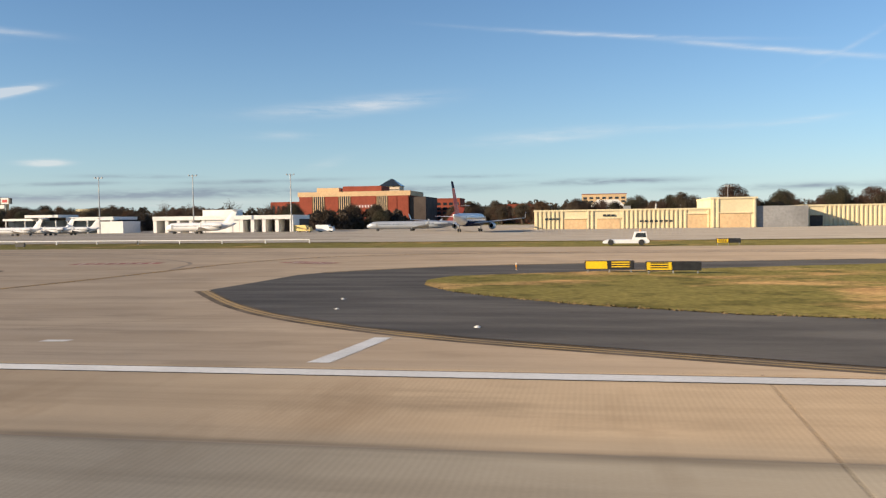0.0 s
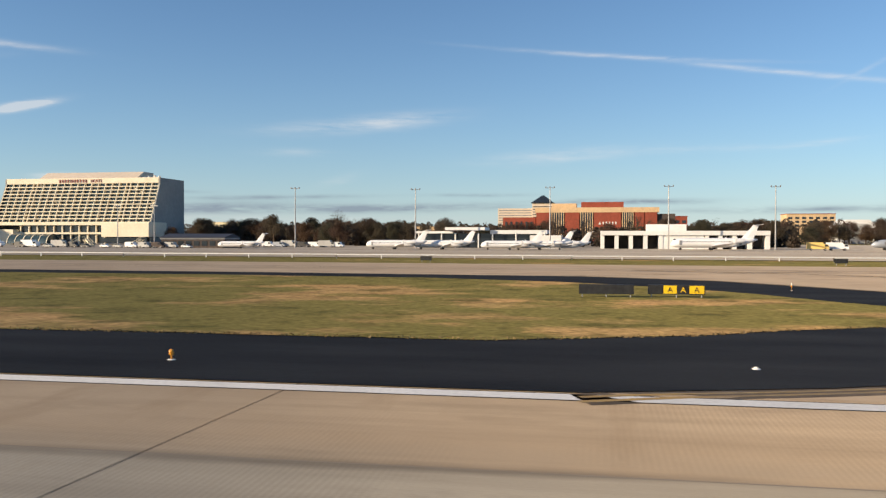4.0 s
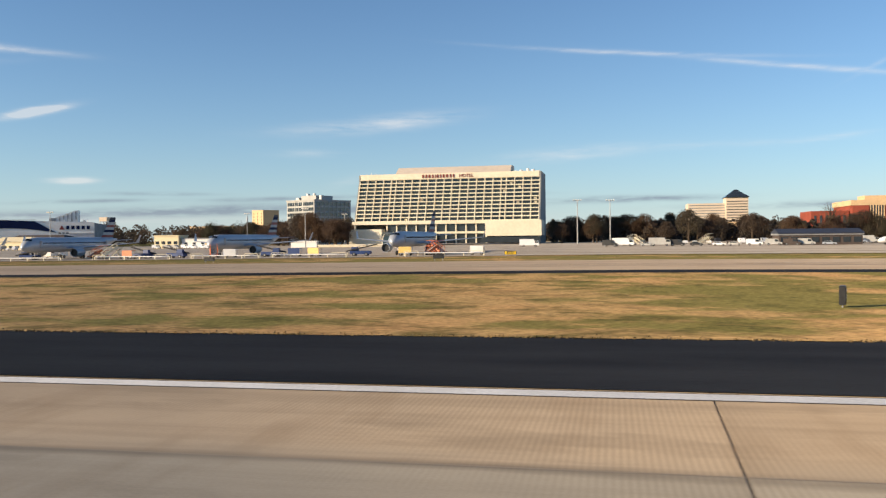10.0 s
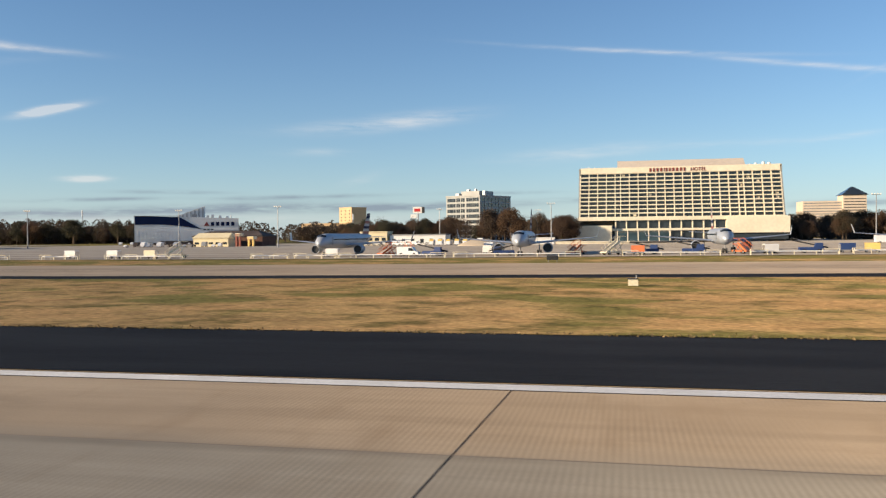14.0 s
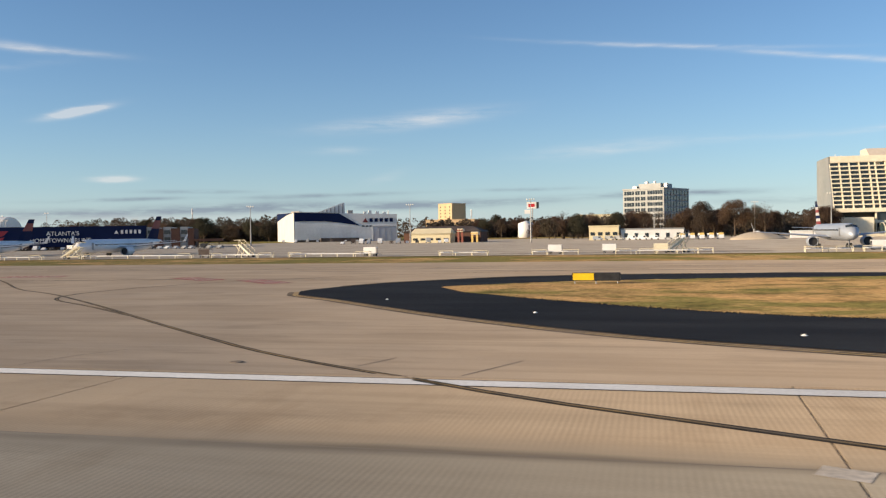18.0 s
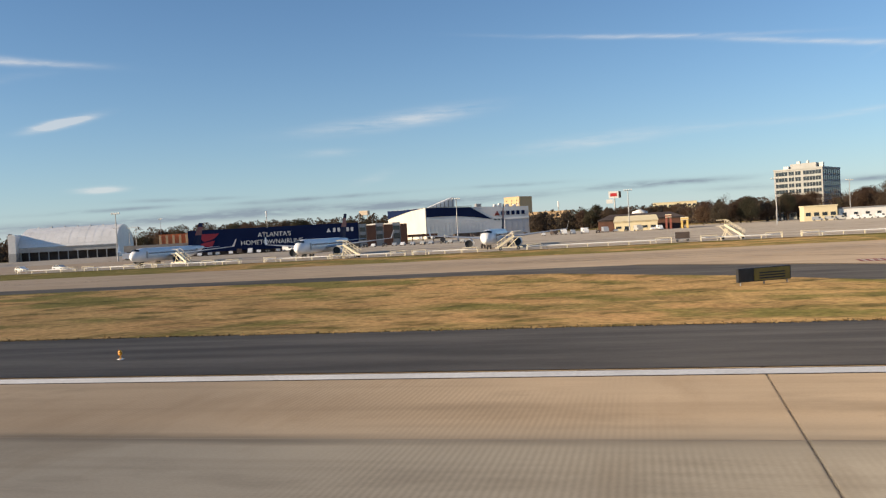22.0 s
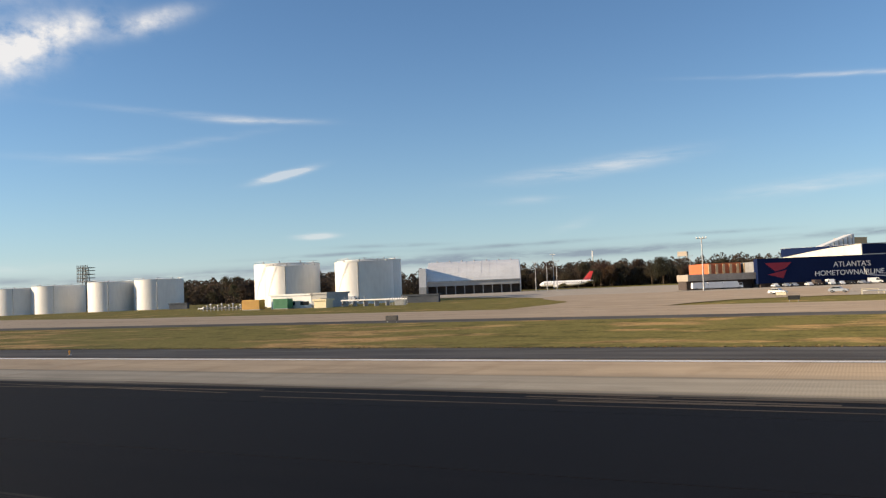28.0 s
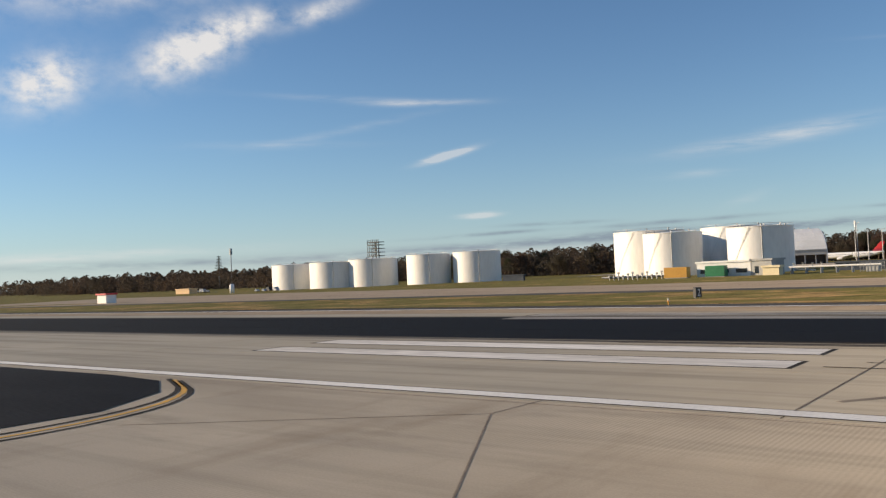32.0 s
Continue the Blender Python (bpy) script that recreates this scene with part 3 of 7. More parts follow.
def sheet(name, xs, low, high, rise, material, label, category, ny=10, rag=0.0):
    """A paved or grassed strip between two tables of edges, laid on the ground."""
    s = Shape()
    rng = random.Random(name)
    for x in xs:
        a = (low if isinstance(low, (int, float)) else table(x, low)) + rng.uniform(-rag, rag)
        b = (high if isinstance(high, (int, float)) else table(x, high)) + rng.uniform(-rag, rag)
        for k in range(ny + 1):
            y = a + (b - a) * k / ny
            s.v.append((x, y, gz(x, y) + rise))
    n = ny + 1
    for i in range(len(xs) - 1):
        for k in range(ny):
            s.f.append((i * n + k, (i + 1) * n + k, (i + 1) * n + k + 1, i * n + k + 1))
    me = bpy.data.meshes.new(name)
    me.from_pydata(s.v, [], s.f)
    me.materials.append(material)
    ob = new(name, me)
    return tagged(ob, label, category, kind="structure")


far_x = [-4900, -3500, -2500, -1800] + steps(-1400, -860, 20) + steps(-855, -705, 5) + steps(-700, 300, 20) + [500, 1000, 2000, 3500, 4900]
ground = Shape()
gy = [-4900, -2500, -900, -300, -100, 0, 20] + steps(23, 103, 5) + [140, 200, 300, 500, 900, 1500, 2500, 4900]
for x in far_x:
    for y in gy:
        ground.v.append((x, y, gz(x, y) - 0.10))
for i in range(len(far_x) - 1):
    for k in range(len(gy) - 1):
        n = len(gy)
        ground.f.append((i * n + k, (i + 1) * n + k, (i + 1) * n + k + 1, i * n + k + 1))
ob = new("ground", bpy.data.meshes.new("ground"))
ob.data.from_pydata(ground.v, [], ground.f)
ob.data.materials.append(GRASS)
tagged(ob, "mown autumn grass of a wide flat airfield", "grass", kind="structure")

runway = new("runway", Shape().box((-1500, -23.2, -0.3), (420, 23.2, -0.02)).mesh("runway"))
runway.data.materials.append(JOINT)
tagged(runway, "concrete runway with dark filled joints between slabs", "runway", kind="structure")

taxi_x = steps(-1450, -860, 10) + steps(-857, -703, 3) + steps(-700, 400, 10)
tagged(sheet("taxiway", taxi_x, 23.15, [(-1450, 214), (-1300, 201), (-1180, 171), (-1110, 147), (-1003, 144), (400, 144)], 0.0, TAXI, "pale beige concrete taxiway with connectors to the runway", "taxiway", ny=48))
apron = sheet("apron", steps(-1000, 400, 20), [(-1000, 190), (-940, 186), (400, 178)], [(-1000, 300), (-985, 470), (-900, 640), (400, 640)], 0.02, APRON, "grey concrete aircraft parking apron with tyre marks", "apron", ny=14)
sheet("apron", steps(-1250, -1000, 25), [(-1250, 372), (-1136, 366), (-1085, 318), (-1040, 268), (-1020, 232), (-1000, 220)], [(-1250, 610), (-1000, 640)], 0.016, APRON, "pale concrete apron round a fabric hangar", "apron", ny=14)
sheet("connector", [-1040, -1034, -1028, -1016, -1008, -1004, -1002.4, -1002.2, -990, -980, -970, -968, -962, -950, -940], [(-1040, 272), (-1028, 238), (-1016, 214), (-1008, 200), (-1004, 190), (-1002.4, 172), (-1002.2, 143.8), (-970, 143.8), (-968, 156), (-962, 173), (-940, 188)], [(-1040, 300), (-940, 300)], 0.026, TAXI, "beige concrete connector between taxiway and apron", "taxiway", ny=10)

A_NEAR = [(-28.6, 63.4), (-26.6, 57.4), (-17.3, 42.6), (-10.3, 35.3), (-5.1, 31.2), (-1.2, 29.1), (3.3, 26.3), (8.1, 23.8), (14, 22.9), (400, 22.9)]
A_FAR = [(-28.5, 65.4), (-26.1, 77), (-17.7, 86.7), (-8.6, 91), (30.4, 100.2), (60.7, 102.2), (400, 103.1)]
A_GN = [(-13.2, 67.2), (-12.4, 62.1), (-8.9, 55.1), (-1.7, 46.7), (5.7, 41.3), (13.5, 38.7), (400, 38.2)]
A_GF = [(-13.2, 68.2), (-12, 73), (-2.6, 78.3), (12.5, 84.8), (27.9, 90.8), (61.1, 93.6), (400, 94.3)]
A_X = [-26.5, -25.2, -23.5, -20, -15.4, -9.4, -4.8, 0, 6, 9, 12, 15, 20, 30, 45, 60, 90, 130, 180, 250, 400]
B_NEAR = [(-129, 57), (-126, 45.5), (-124.5, 42.4), (-121, 37.3), (-117.3, 33.1), (-114, 30.3), (-109.7, 27.1), (-106.6, 25.1), (-103, 22.9), (-86, 22.9), (-83, 25.8), (-78.4, 28.4), (-74.9, 30.7), (-70.7, 33.9), (-67.9, 37.4), (-65.4, 41.2), (-63, 47.5), (-61, 57), (-59.4, 68)]
B_FAR = [(-129, 59), (-128.9, 66), (-125, 76.5), (-120, 87), (-113, 91), (-95, 91), (-80, 88), (-69.5, 85.5), (-62, 81.5), (-59.4, 72)]
B_GN = [(-116.4, 59), (-114.5, 51.6), (-112.2, 47.6), (-108.8, 42), (-104.6, 39.7), (-101, 38.2), (-96, 36.2), (-90.4, 36.6), (-85.9, 38.2), (-78.8, 42.3), (-74.6, 47.6), (-71.5, 57.9), (-70.8, 63)]
B_GF = [(-116.4, 61.5), (-115.6, 67.4), (-111.6, 77), (-106.8, 81), (-95, 82), (-79.8, 76.5), (-71.9, 69), (-70.8, 64)]
B_X = sorted({p[0] for p in B_NEAR + B_FAR} | {-98, -92})
C_NEAR = [(-694.3, 70), (-692.5, 65.5), (-687.2, 60.3), (-675.4, 46.7), (-668.6, 39.7), (-664.8, 36.3), (-660.3, 33.3), (-657.6, 31.6), (-650, 27.3), (-645, 24.6), (-641, 22.9), (-195, 22.9), (-189, 25.3), (-183.2, 28.7), (-179.3, 32), (-175.7, 36.3), (-168.6, 43.2), (-165.4, 51.6), (-163.2, 60), (-162.6, 66)]
C_FAR = [(-694.3, 72.5), (-693.3, 77.5), (-691, 84), (-686.6, 89.2), (-680.4, 95.5), (-670, 100), (-650, 103), (-620, 101.9), (-540, 104.6), (-480, 106.6), (-420, 108.3), (-360, 107.7), (-300, 107.2), (-240, 106.4), (-197, 104.5), (-182.2, 98), (-175.6, 91), (-170, 84.2), (-165.5, 77), (-162.6, 68)]
C_GN = [(-683.2, 75.5), (-679.6, 68.8), (-672.7, 61.2), (-666.7, 55.2), (-662, 51.1), (-658, 48.4), (-654, 46.7), (-645, 42.5), (-632, 39.2), (-620, 38.3), (-205, 37.2), (-199, 37.2), (-190, 41.6), (-185.7, 45.5), (-178.7, 49.6), (-176.3, 54.5), (-175.2, 61.6), (-175, 65)]
C_GF = [(-683.2, 77), (-678, 81.5), (-673, 85.3), (-660, 90), (-640, 94), (-620, 93.3), (-540, 97.1), (-480, 99.8), (-420, 102.2), (-360, 101.5), (-300, 100.7), (-240, 99.6), (-214, 98), (-197.3, 92.6), (-186.5, 85), (-181, 77.7), (-176.9, 69), (-175, 66)]
C_X = sorted({p[0] for p in C_NEAR + C_FAR} | set(steps(-620, -230, 15)) | {-540, -420, -300, -210})
D_NEAR = [(-1450, 22.9), (-735.0, 22.9), (-731.0, 23.5), (-728.7, 24.9), (-726.3, 27.3), (-723.3, 30.7), (-720.7, 35.3), (-719.2, 39.9), (-718.7, 44.0)]
D_FAR = [(-1450, 89.4), (-1200, 99), (-1000, 101.8), (-850, 100.8), (-825.6, 101.8), (-800.7, 102.5), (-781.4, 101.4), (-762.7, 91.3), (-754.4, 85.5), (-745.5, 77.7), (-736.4, 68.4), (-727.8, 59.2), (-722.9, 53.1), (-719.7, 48.3), (-718.7, 45.0)]
D_GN = [(-1450, 37), (-850, 36.9), (-824.3, 39.7), (-805.6, 42.7), (-783.7, 42.0), (-755.5, 40.9), (-735.5, 39.3), (-731.6, 41.6)]
D_GF = [(-1450, 76.4), (-1200, 87.8), (-1000, 91.7), (-850, 90.9), (-826.7, 93.4), (-801.8, 95.3), (-789.1, 92.8), (-772.0, 81.0), (-764.3, 71.2), (-751.5, 58.3), (-743.2, 53.2), (-736.8, 48.9), (-732.6, 44.5), (-731.7, 42.6)]
D_X = sorted({p[0] for p in D_NEAR + D_FAR} | {-1400, -1350, -1300} | set(steps(-1280, -860, 15)) | set(steps(-850, -720, 3)))


def island(xs, near, far, gnear, gfar, material, word):
    sheet("shoulder", xs, near, far, 0.03, material, word + " asphalt shoulder round a grass island beside the runway", "shoulder", ny=24)
    inner = sorted({x for x in xs if gnear[0][0] <= x <= gnear[-1][0]} | {gnear[0][0], gnear[-1][0]} | {p[0] for p in gnear + gfar if gnear[0][0] <= p[0] <= gnear[-1][0]})
    fine = []
    for a, b in zip(inner, inner[1:]):
        fine += steps(a, b, 1.5)[:-1]
    fine.append(inner[-1])
    sheet("grass_island", fine, gnear, gfar, 0.06, GRASS, "straw and green autumn grass between runway and taxiway", "grass", ny=16, rag=0.22)


island(A_X, A_NEAR, A_FAR, A_GN, A_GF, TAR_OLD, "grey weathered")
island(B_X, B_NEAR, B_FAR, B_GN, B_GF, TAR, "fresh black")
island(C_X, C_NEAR, C_FAR, C_GN, C_GF, TAR, "fresh black")
island(D_X, D_NEAR, D_FAR, D_GN, D_GF, TAR_OLD, "grey weathered")
# the exit to the south
sheet("exit_taxiway", steps(-1300, -700, 10), -120, -23.15, 0.0, TAXI_SOUTH, "beige concrete exit taxiway south of the runway", "taxiway", ny=8)
sheet("south_shoulder", [-1300, -1200, -1100, -1070, -1060, -1052, -1048, -1045, -1043], [(-1300, -120), (-1060, -62), (-1048, -45), (-1043, -34)], [(-1300, -23.6), (-1052, -23.7), (-1048, -24.2), (-1044.5, -26.5), (-1043, -29.5)], 0.02, TAR, "black asphalt shoulder in the bend of the exit taxiway", "shoulder", ny=6)
sheet("south_field", steps(-1500, -1320, 30), -400, -23.6, 0.0, GRASS, "autumn grass south of the runway", "grass", ny=4)


def stripe(name, points, width, material, label, rise=0.03, parent=None):
    """A painted line of one width through the given points of the plan, smoothed."""
    s = Shape()
    pts = [Vector((*p, 0)) for p in points]
    for _ in range(2 if len(pts) > 2 else 0):
        q = [pts[0]]
        for a, b in zip(pts, pts[1:]):
            q += [a * 0.75 + b * 0.25, a * 0.25 + b * 0.75]
        pts = q + [pts[-1]]
    if len(pts) == 2:
        n = max(1, int((pts[1] - pts[0]).length / 15))
        pts = [pts[0].lerp(pts[1], k / n) for k in range(n + 1)]
    if max(p.y for p in pts) > 23:
        fine = []
        for a, b in zip(pts, pts[1:]):
            n = max(1, int((b - a).length / 1.5)) if (b - a).length < 40 else 1
            fine += [a.lerp(b, k / n) for k in range(n)]
        pts = fine + [pts[-1]]
    for k, p in enumerate(pts):
        d = (pts[min(k + 1, len(pts) - 1)] - pts[max(k - 1, 0)]).normalized()
        w = Vector((-d.y, d.x, 0)) * width / 2
        for q in (p + w, p - w):
            s.v.append((q.x, q.y, gz(q.x, q.y) + rise))
    for k in range(len(pts) - 1):
        s.f.append((2 * k, 2 * k + 1, 2 * k + 3, 2 * k + 2))
    ob = part(name, s, material, parent)
    return tagged(ob, label, "marking", kind="structure")


for y, word in ((22.4, "north"), (-22.4, "south")):
    stripe("edge_line_border", [(-1450, y), (400, y)], 0.86, BLACK_PAINT, "thin black border under a white runway edge line", 0.004)
    stripe("edge_line", [(-1450, y), (400, y)], 0.7, WHITE_PAINT, "long white runway edge line with worn paint", 0.008)
for x0, x1, y in ((-884.0, -859.0, 12.1), (-1054.6, -1028.0, -13.2), (-1054.6, -1028.0, -9.0), (-1054.6, -1028.0, 9.8), (-1054.6, -1028.0, 13.4)):
    stripe("touchdown_bar_border", [(x0 - 0.2, y), (x1 + 0.2, y)], 2.3, BLACK_PAINT, "black border under a touchdown marking", 0.004)
    stripe("touchdown_bar", [(x0, y), (x1, y)], 2.0, BAR_PAINT if y == 12.1 or y < 0 else WORN_WHITE, "broad white touchdown zone bar with tyre wear", 0.007)

LINES = [[(-44.5, 25), (-43.4, 50.2), (-43, 82.6), (-41.8, 98.1), (-35.8, 111.1), (-21.9, 118.4), (0.1, 122.2)],
         [(-62, 13.2), (-56, 18.5), (-52, 23.7), (-48.1, 32.4), (-44.5, 44.1), (-43.4, 52.6)],
         [(-26.5, 13.4), (-31.2, 17.9), (-35.6, 24.1), (-38.2, 33.7), (-41.7, 44.1), (-43.4, 54.9)],
         [(-146.2, 81.4), (-147.3, 91.1), (-152.1, 101.8), (-165.2, 114.7), (-190.2, 121.7)],
         [(-146.2, 81.4), (-145.2, 91), (-140.7, 101.7), (-127.7, 114.5), (-104.8, 121.5)],
         [(-64, -2), (-60.8, 10), (-62, 13.2)],
         [(-647, 11.5), (-655, 14.6), (-661.5, 17.7), (-669.8, 21.8), (-677.3, 28.1), (-683.6, 34.7), (-690.6, 41.8), (-699.7, 51.1), (-712.4, 63), (-732.3, 80.7), (-745.5, 94.1), (-767.9, 111.8), (-800, 121)],
         [(-693.9, 45.1), (-703.2, 53.5), (-710.5, 59), (-713.9, 65.3), (-714.4, 73.4), (-712.6, 81.7), (-708, 89.9), (-697, 102.5), (-665, 115.9)],
         [(-1450, 123), (400, 123)],
         [(-213.3, 101), (-185.9, 110.7), (-165.1, 122.5)],
         [(-1010, -60), (-985, -38), (-950, -24), (-905, -8), (-850, 0)]]
for pts in LINES:
    fresh = pts[0][0] > -200
    near = pts[0][1] < 14 and fresh
    stripe("taxi_line_border", pts, 0.54 if near else 0.7 if fresh else 0.32, BLACK_PAINT, "black edging under a yellow taxiway line", 0.008)
    stripe("taxi_line", pts, 0.18 if near else 0.24 if fresh else 0.11, YELLOW_PAINT if fresh else YELLOW_WORN, "yellow taxiway guidance line with rubber stains", 0.012)
stripe("taxi_line_border", [(-148.1, 8), (-147.8, 23), (-147.3, 40.1), (-146.8, 62), (-146.5, 80.5)], 0.66, BLACK_PAINT, "broad black edging of a connector centreline", 0.014)
stripe("taxi_line", [(-148.1, 8), (-147.8, 23), (-147.3, 40.1), (-146.8, 62), (-146.5, 80.5)], 0.26, YELLOW_PAINT, "bright yellow connector centreline", 0.02)


def rims(xs, edge, x0, x1, side=-1):
    """The double yellow line on a dark bed that follows an island's edge on the concrete."""
    for k, (off, w, m) in enumerate(((0.75, 1.35, TAPE_DARK), (0.48, 0.24, YELLOW_RIM), (1.02, 0.24, YELLOW_RIM))):
        pts = [(x, table(x, edge) + side * off) for x in xs if x0 <= x <= x1]
        stripe("edge_double_line" if k else "edge_line_bed", pts, w, m, "dark bed of a double taxiway edge line" if k == 0 else "yellow line along a taxiway edge", 0.008 + 0.004 * (k > 0))


rims(A_X, A_NEAR, -26.5, 14)
rims(B_X, B_NEAR, -129, -103)
rims(B_X, B_NEAR, -86, -59.4)
rims(C_X, C_NEAR, -195, -162.6)
rims(C_X, C_NEAR, -694.3, -644)
rims(D_X, D_NEAR, -731, -718.8)
rims(D_X, D_FAR, -782, -719, 1)
rims(C_X, C_FAR, -694, -660, 1)
rims(C_X, C_FAR, -197, -163, 1)
rims(B_X, B_FAR, -128.9, -60, 1)
rims(A_X, A_FAR, -26, 30, 1)
for pts in ([(-1043.4, -48), (-1042.6, -36), (-1042.2, -30), (-1044.3, -25.8), (-1048.5, -23.6)],):
    for k, off in enumerate((0.3, 0.8, 1.3)):
        stripe("edge_double_line", [(x + off, y - off * 0.2) for x, y in pts], 0.2, BLACK_PAINT if k != 1 else YELLOW_PAINT, "double line along the exit taxiway edge", 0.01)
for (x0, y0), (x1, y1) in (((-7.65, 24.0), (-7.65, 30.9)), ((-18.8, 28.6), (-17.9, 28.7)), ((-287.9, 16.1), (-287.7, 17.8)), ((-281.0, 16.3), (-279.6, 16.3)), ((-340.4, 16.1), (-339.6, 16.7)), ((-873.5, 16.0), (-872.9, 16.0)), ((-662.6, 16.1), (-661.9, 15.8))):
    stripe("paint_patch", [(x0, y0), (x1, y1)], 0.6, WHITE_PAINT if x0 > -100 else PALE_PAINT, "short worn white paint mark on concrete", 0.008)

# cracks and sealed joints in the connectors
for pts in ([(-15.5, 45.2), (-21.5, 32.3), (-32.7, 24.3)], [(-53.1, 90), (-53.1, 23.4)], [(-60.8, 54.9), (-60.9, 23.4)], [(-155.6, 23.7), (-156.2, 67.7)], [(-162.8, 28.8), (-163.5, 37.3)], [(-620.6, 22.3), (-620.2, 19.2), (-621.4, 17.0), (-620.7, 14.6), (-621.2, 12)], [(-686.9, 15.6), (-686.4, 17.0), (-687.1, 18.2), (-686.3, 20.0), (-686.7, 21.9)], [(-683, 23.6), (-683.3, 26.3), (-682.9, 28.7)], [(-173.4, 24.4), (-175.8, 36.8)], [(-704.7, 23.5), (-703.4, 30.5)], [(-697.1, 25.5), (-697, 27.7)], [(-693.8, 26.9), (-694, 22.9)], [(-669.7, 23.6), (-668.7, 27.6)], [(-673.1, 25.2), (-672.7, 27.7)], [(-726.3, 23.8), (-727.4, 27)], [(-728.9, 21.3), (-728.8, 23)], [(-1032, -22.8), (-1032.1, -25.2)], [(-1032.1, -25.2), (-1028.2, -31.9)], [(-1028.2, -31.9), (-1022, -43)], [(-1032.1, -25.2), (-1040.2, -30.5)], [(-1014, -23.4), (-1013, -26), (-1012, -44)], [(-1017.6, -26.7), (-1013.9, -24.4)], [(-982, -23.3), (-1042, -23.5)], [(-1025.6, -11.6), (-1025.6, -21.8)], [(-758.5, 25.7), (-758.5, 27.9)], [(-1060, 27.6), (-764, 27.2)], [(-764, 27.2), (-738, 27.7)], [(-811, 29.4), (-809.4, 31.9)], [(-905, 30.8), (-822, 30.6)], [(-872.5, 24.2), (-872.2, 30.8)]):
    stripe("sealed_crack", pts, 0.045, JOINT, "dark sealed crack across concrete paving", 0.006)

stripe("long_joint", [(-1062, 16.115), (30, 16.115)], 0.05, SKID_FAINT, "dark filled joint along the runway slabs", 0.002)
stripe("long_joint", [(-840, 7.585), (30, 7.585)], 0.05, SKID_FAINT, "dark filled joint along the keel slabs", 0.004)
# surface legends: red panels with pale worn bars, lying across the connectors
for x0, y0, x1, y1 in ((-722.3, 97.5, -713.6, 89.8), (-709.8, 91.0, -702.4, 83.2), (-759.1, 94.5, -753.6, 94.3), (-752.7, 101.9, -743.4, 102.7), (-62.0, 95.0, -51.5, 97.0), (-36.0, 98.6, -29.5, 95.0), (-163, 92.6, -155.5, 96.8), (-153.5, 102, -145.5, 106.7)):
    stripe("painted_legend", [(x0, y0), (x1, y1)], 3.2, RED_PAINT, "worn dark red pavement legend with pale bars", 0.016)
    for k in range(7):
        u = 0.1 + k * 0.13
        px_, py_ = x0 + (x1 - x0) * u, y0 + (y1 - y0) * u
        d = math.hypot(x1 - x0, y1 - y0)
        stripe("legend_bar", [(px_ - (y1 - y0) / d * 1.1, py_ + (x1 - x0) / d * 1.1), (px_ + (y1 - y0) / d * 1.1, py_ - (x1 - x0) / d * 1.1)], 0.34, PALE_PAINT, "pale worn bar of a pavement legend", 0.02)
stripe("repair_patch", [(-833.6, 11.2), (-833.6, 14.8)], 0.85, PATCH, "pale square concrete repair round a cover", 0.008)
stripe("repair_patch", [(-865.05, 13.3), (-865.05, 15.2)], 0.8, PATCH, "pale square concrete repair round covers", 0.003)
for x, y in ((-839.8, 14.0), (-839.3, 13.9), (-838.8, 13.3), (-838.4, 13.4), (-838.0, 12.7), (-837.5, 12.7), (-837.4, 12.2), (-837.0, 12.2), (-837.4, 14.6), (-836.8, 14.7)):
    stripe("oil_stain", [(x - 0.2, y), (x, y + 0.05), (x + 0.2, y)], 0.16, SKID, "small dark oil stain on concrete", 0.005)
# dark skid streaks left by tyres
sk = random.Random(31)
for k in range(90):
    x0, y0, n = sk.uniform(-978, -905), sk.uniform(-17, -4.5), sk.uniform(18, 70)
    if k % 5 == 0:
        x0, y0 = sk.uniform(-1040, -985), sk.uniform(-8.5, -4.5)
    if k > 64:
        x0, y0, n = sk.uniform(-980, -884), sk.uniform(8.4, 13.5), sk.uniform(8, 32)
    stripe("tyre_streak", [(x0, y0), (x0 + n, y0 + sk.uniform(-1.2, 1.2))], sk.uniform(0.08, 0.26), SKID, "dark thin rubber streak on the runway", 0.003 + 0.0001 * k)
for k, (w, pts) in enumerate(((0.13, [(-1027, -13.6), (-1003, -13.7)]), (0.11, [(-1026, -12.1), (-1003, -12.2)]), (0.1, [(-1026, -8.3), (-1019.7, -8.7), (-1014.5, -9.6), (-1008, -9.9)]), (0.09, [(-1023.2, -9.5), (-1012.3, -10.1)]),
                              (0.1, [(-1009.5, -9.5), (-1004.5, -9.5)]), (0.3, [(-999, -8.2), (-990, -8.5), (-978, -8.8)]), (0.22, [(-1001, -6.4), (-990, -6.7), (-975, -7.0)]), (0.12, [(-1000, -7.4), (-984, -7.9)]))):
    stripe("tyre_streak", pts, w, SKID, "dark thin rubber streak along the runway", 0.0145 + 0.0004 * k)
for k, pts in enumerate(([(-1025, -20.4), (-1021.4, -15.8), (-1019.9, -12.5), (-1018.8, -8.1), (-1017, -5.4)], [(-1023.5, -21.4), (-1019.4, -16.4), (-1017.0, -12.6), (-1015.0, -8.7), (-1013, -5.6)],
                         [(-1006, -15.8), (-1003.2, -13.0), (-1001.2, -10.6), (-999.3, -8.3), (-996.5, -6.0)], [(-1004, -16.2), (-1000.2, -11.9), (-997.8, -10.0), (-994.8, -7.4)])):
    stripe("tyre_streak", pts, 0.24, SKID_FAINT, "faint slanting tyre track across the runway", 0.006 + 0.0004 * k)
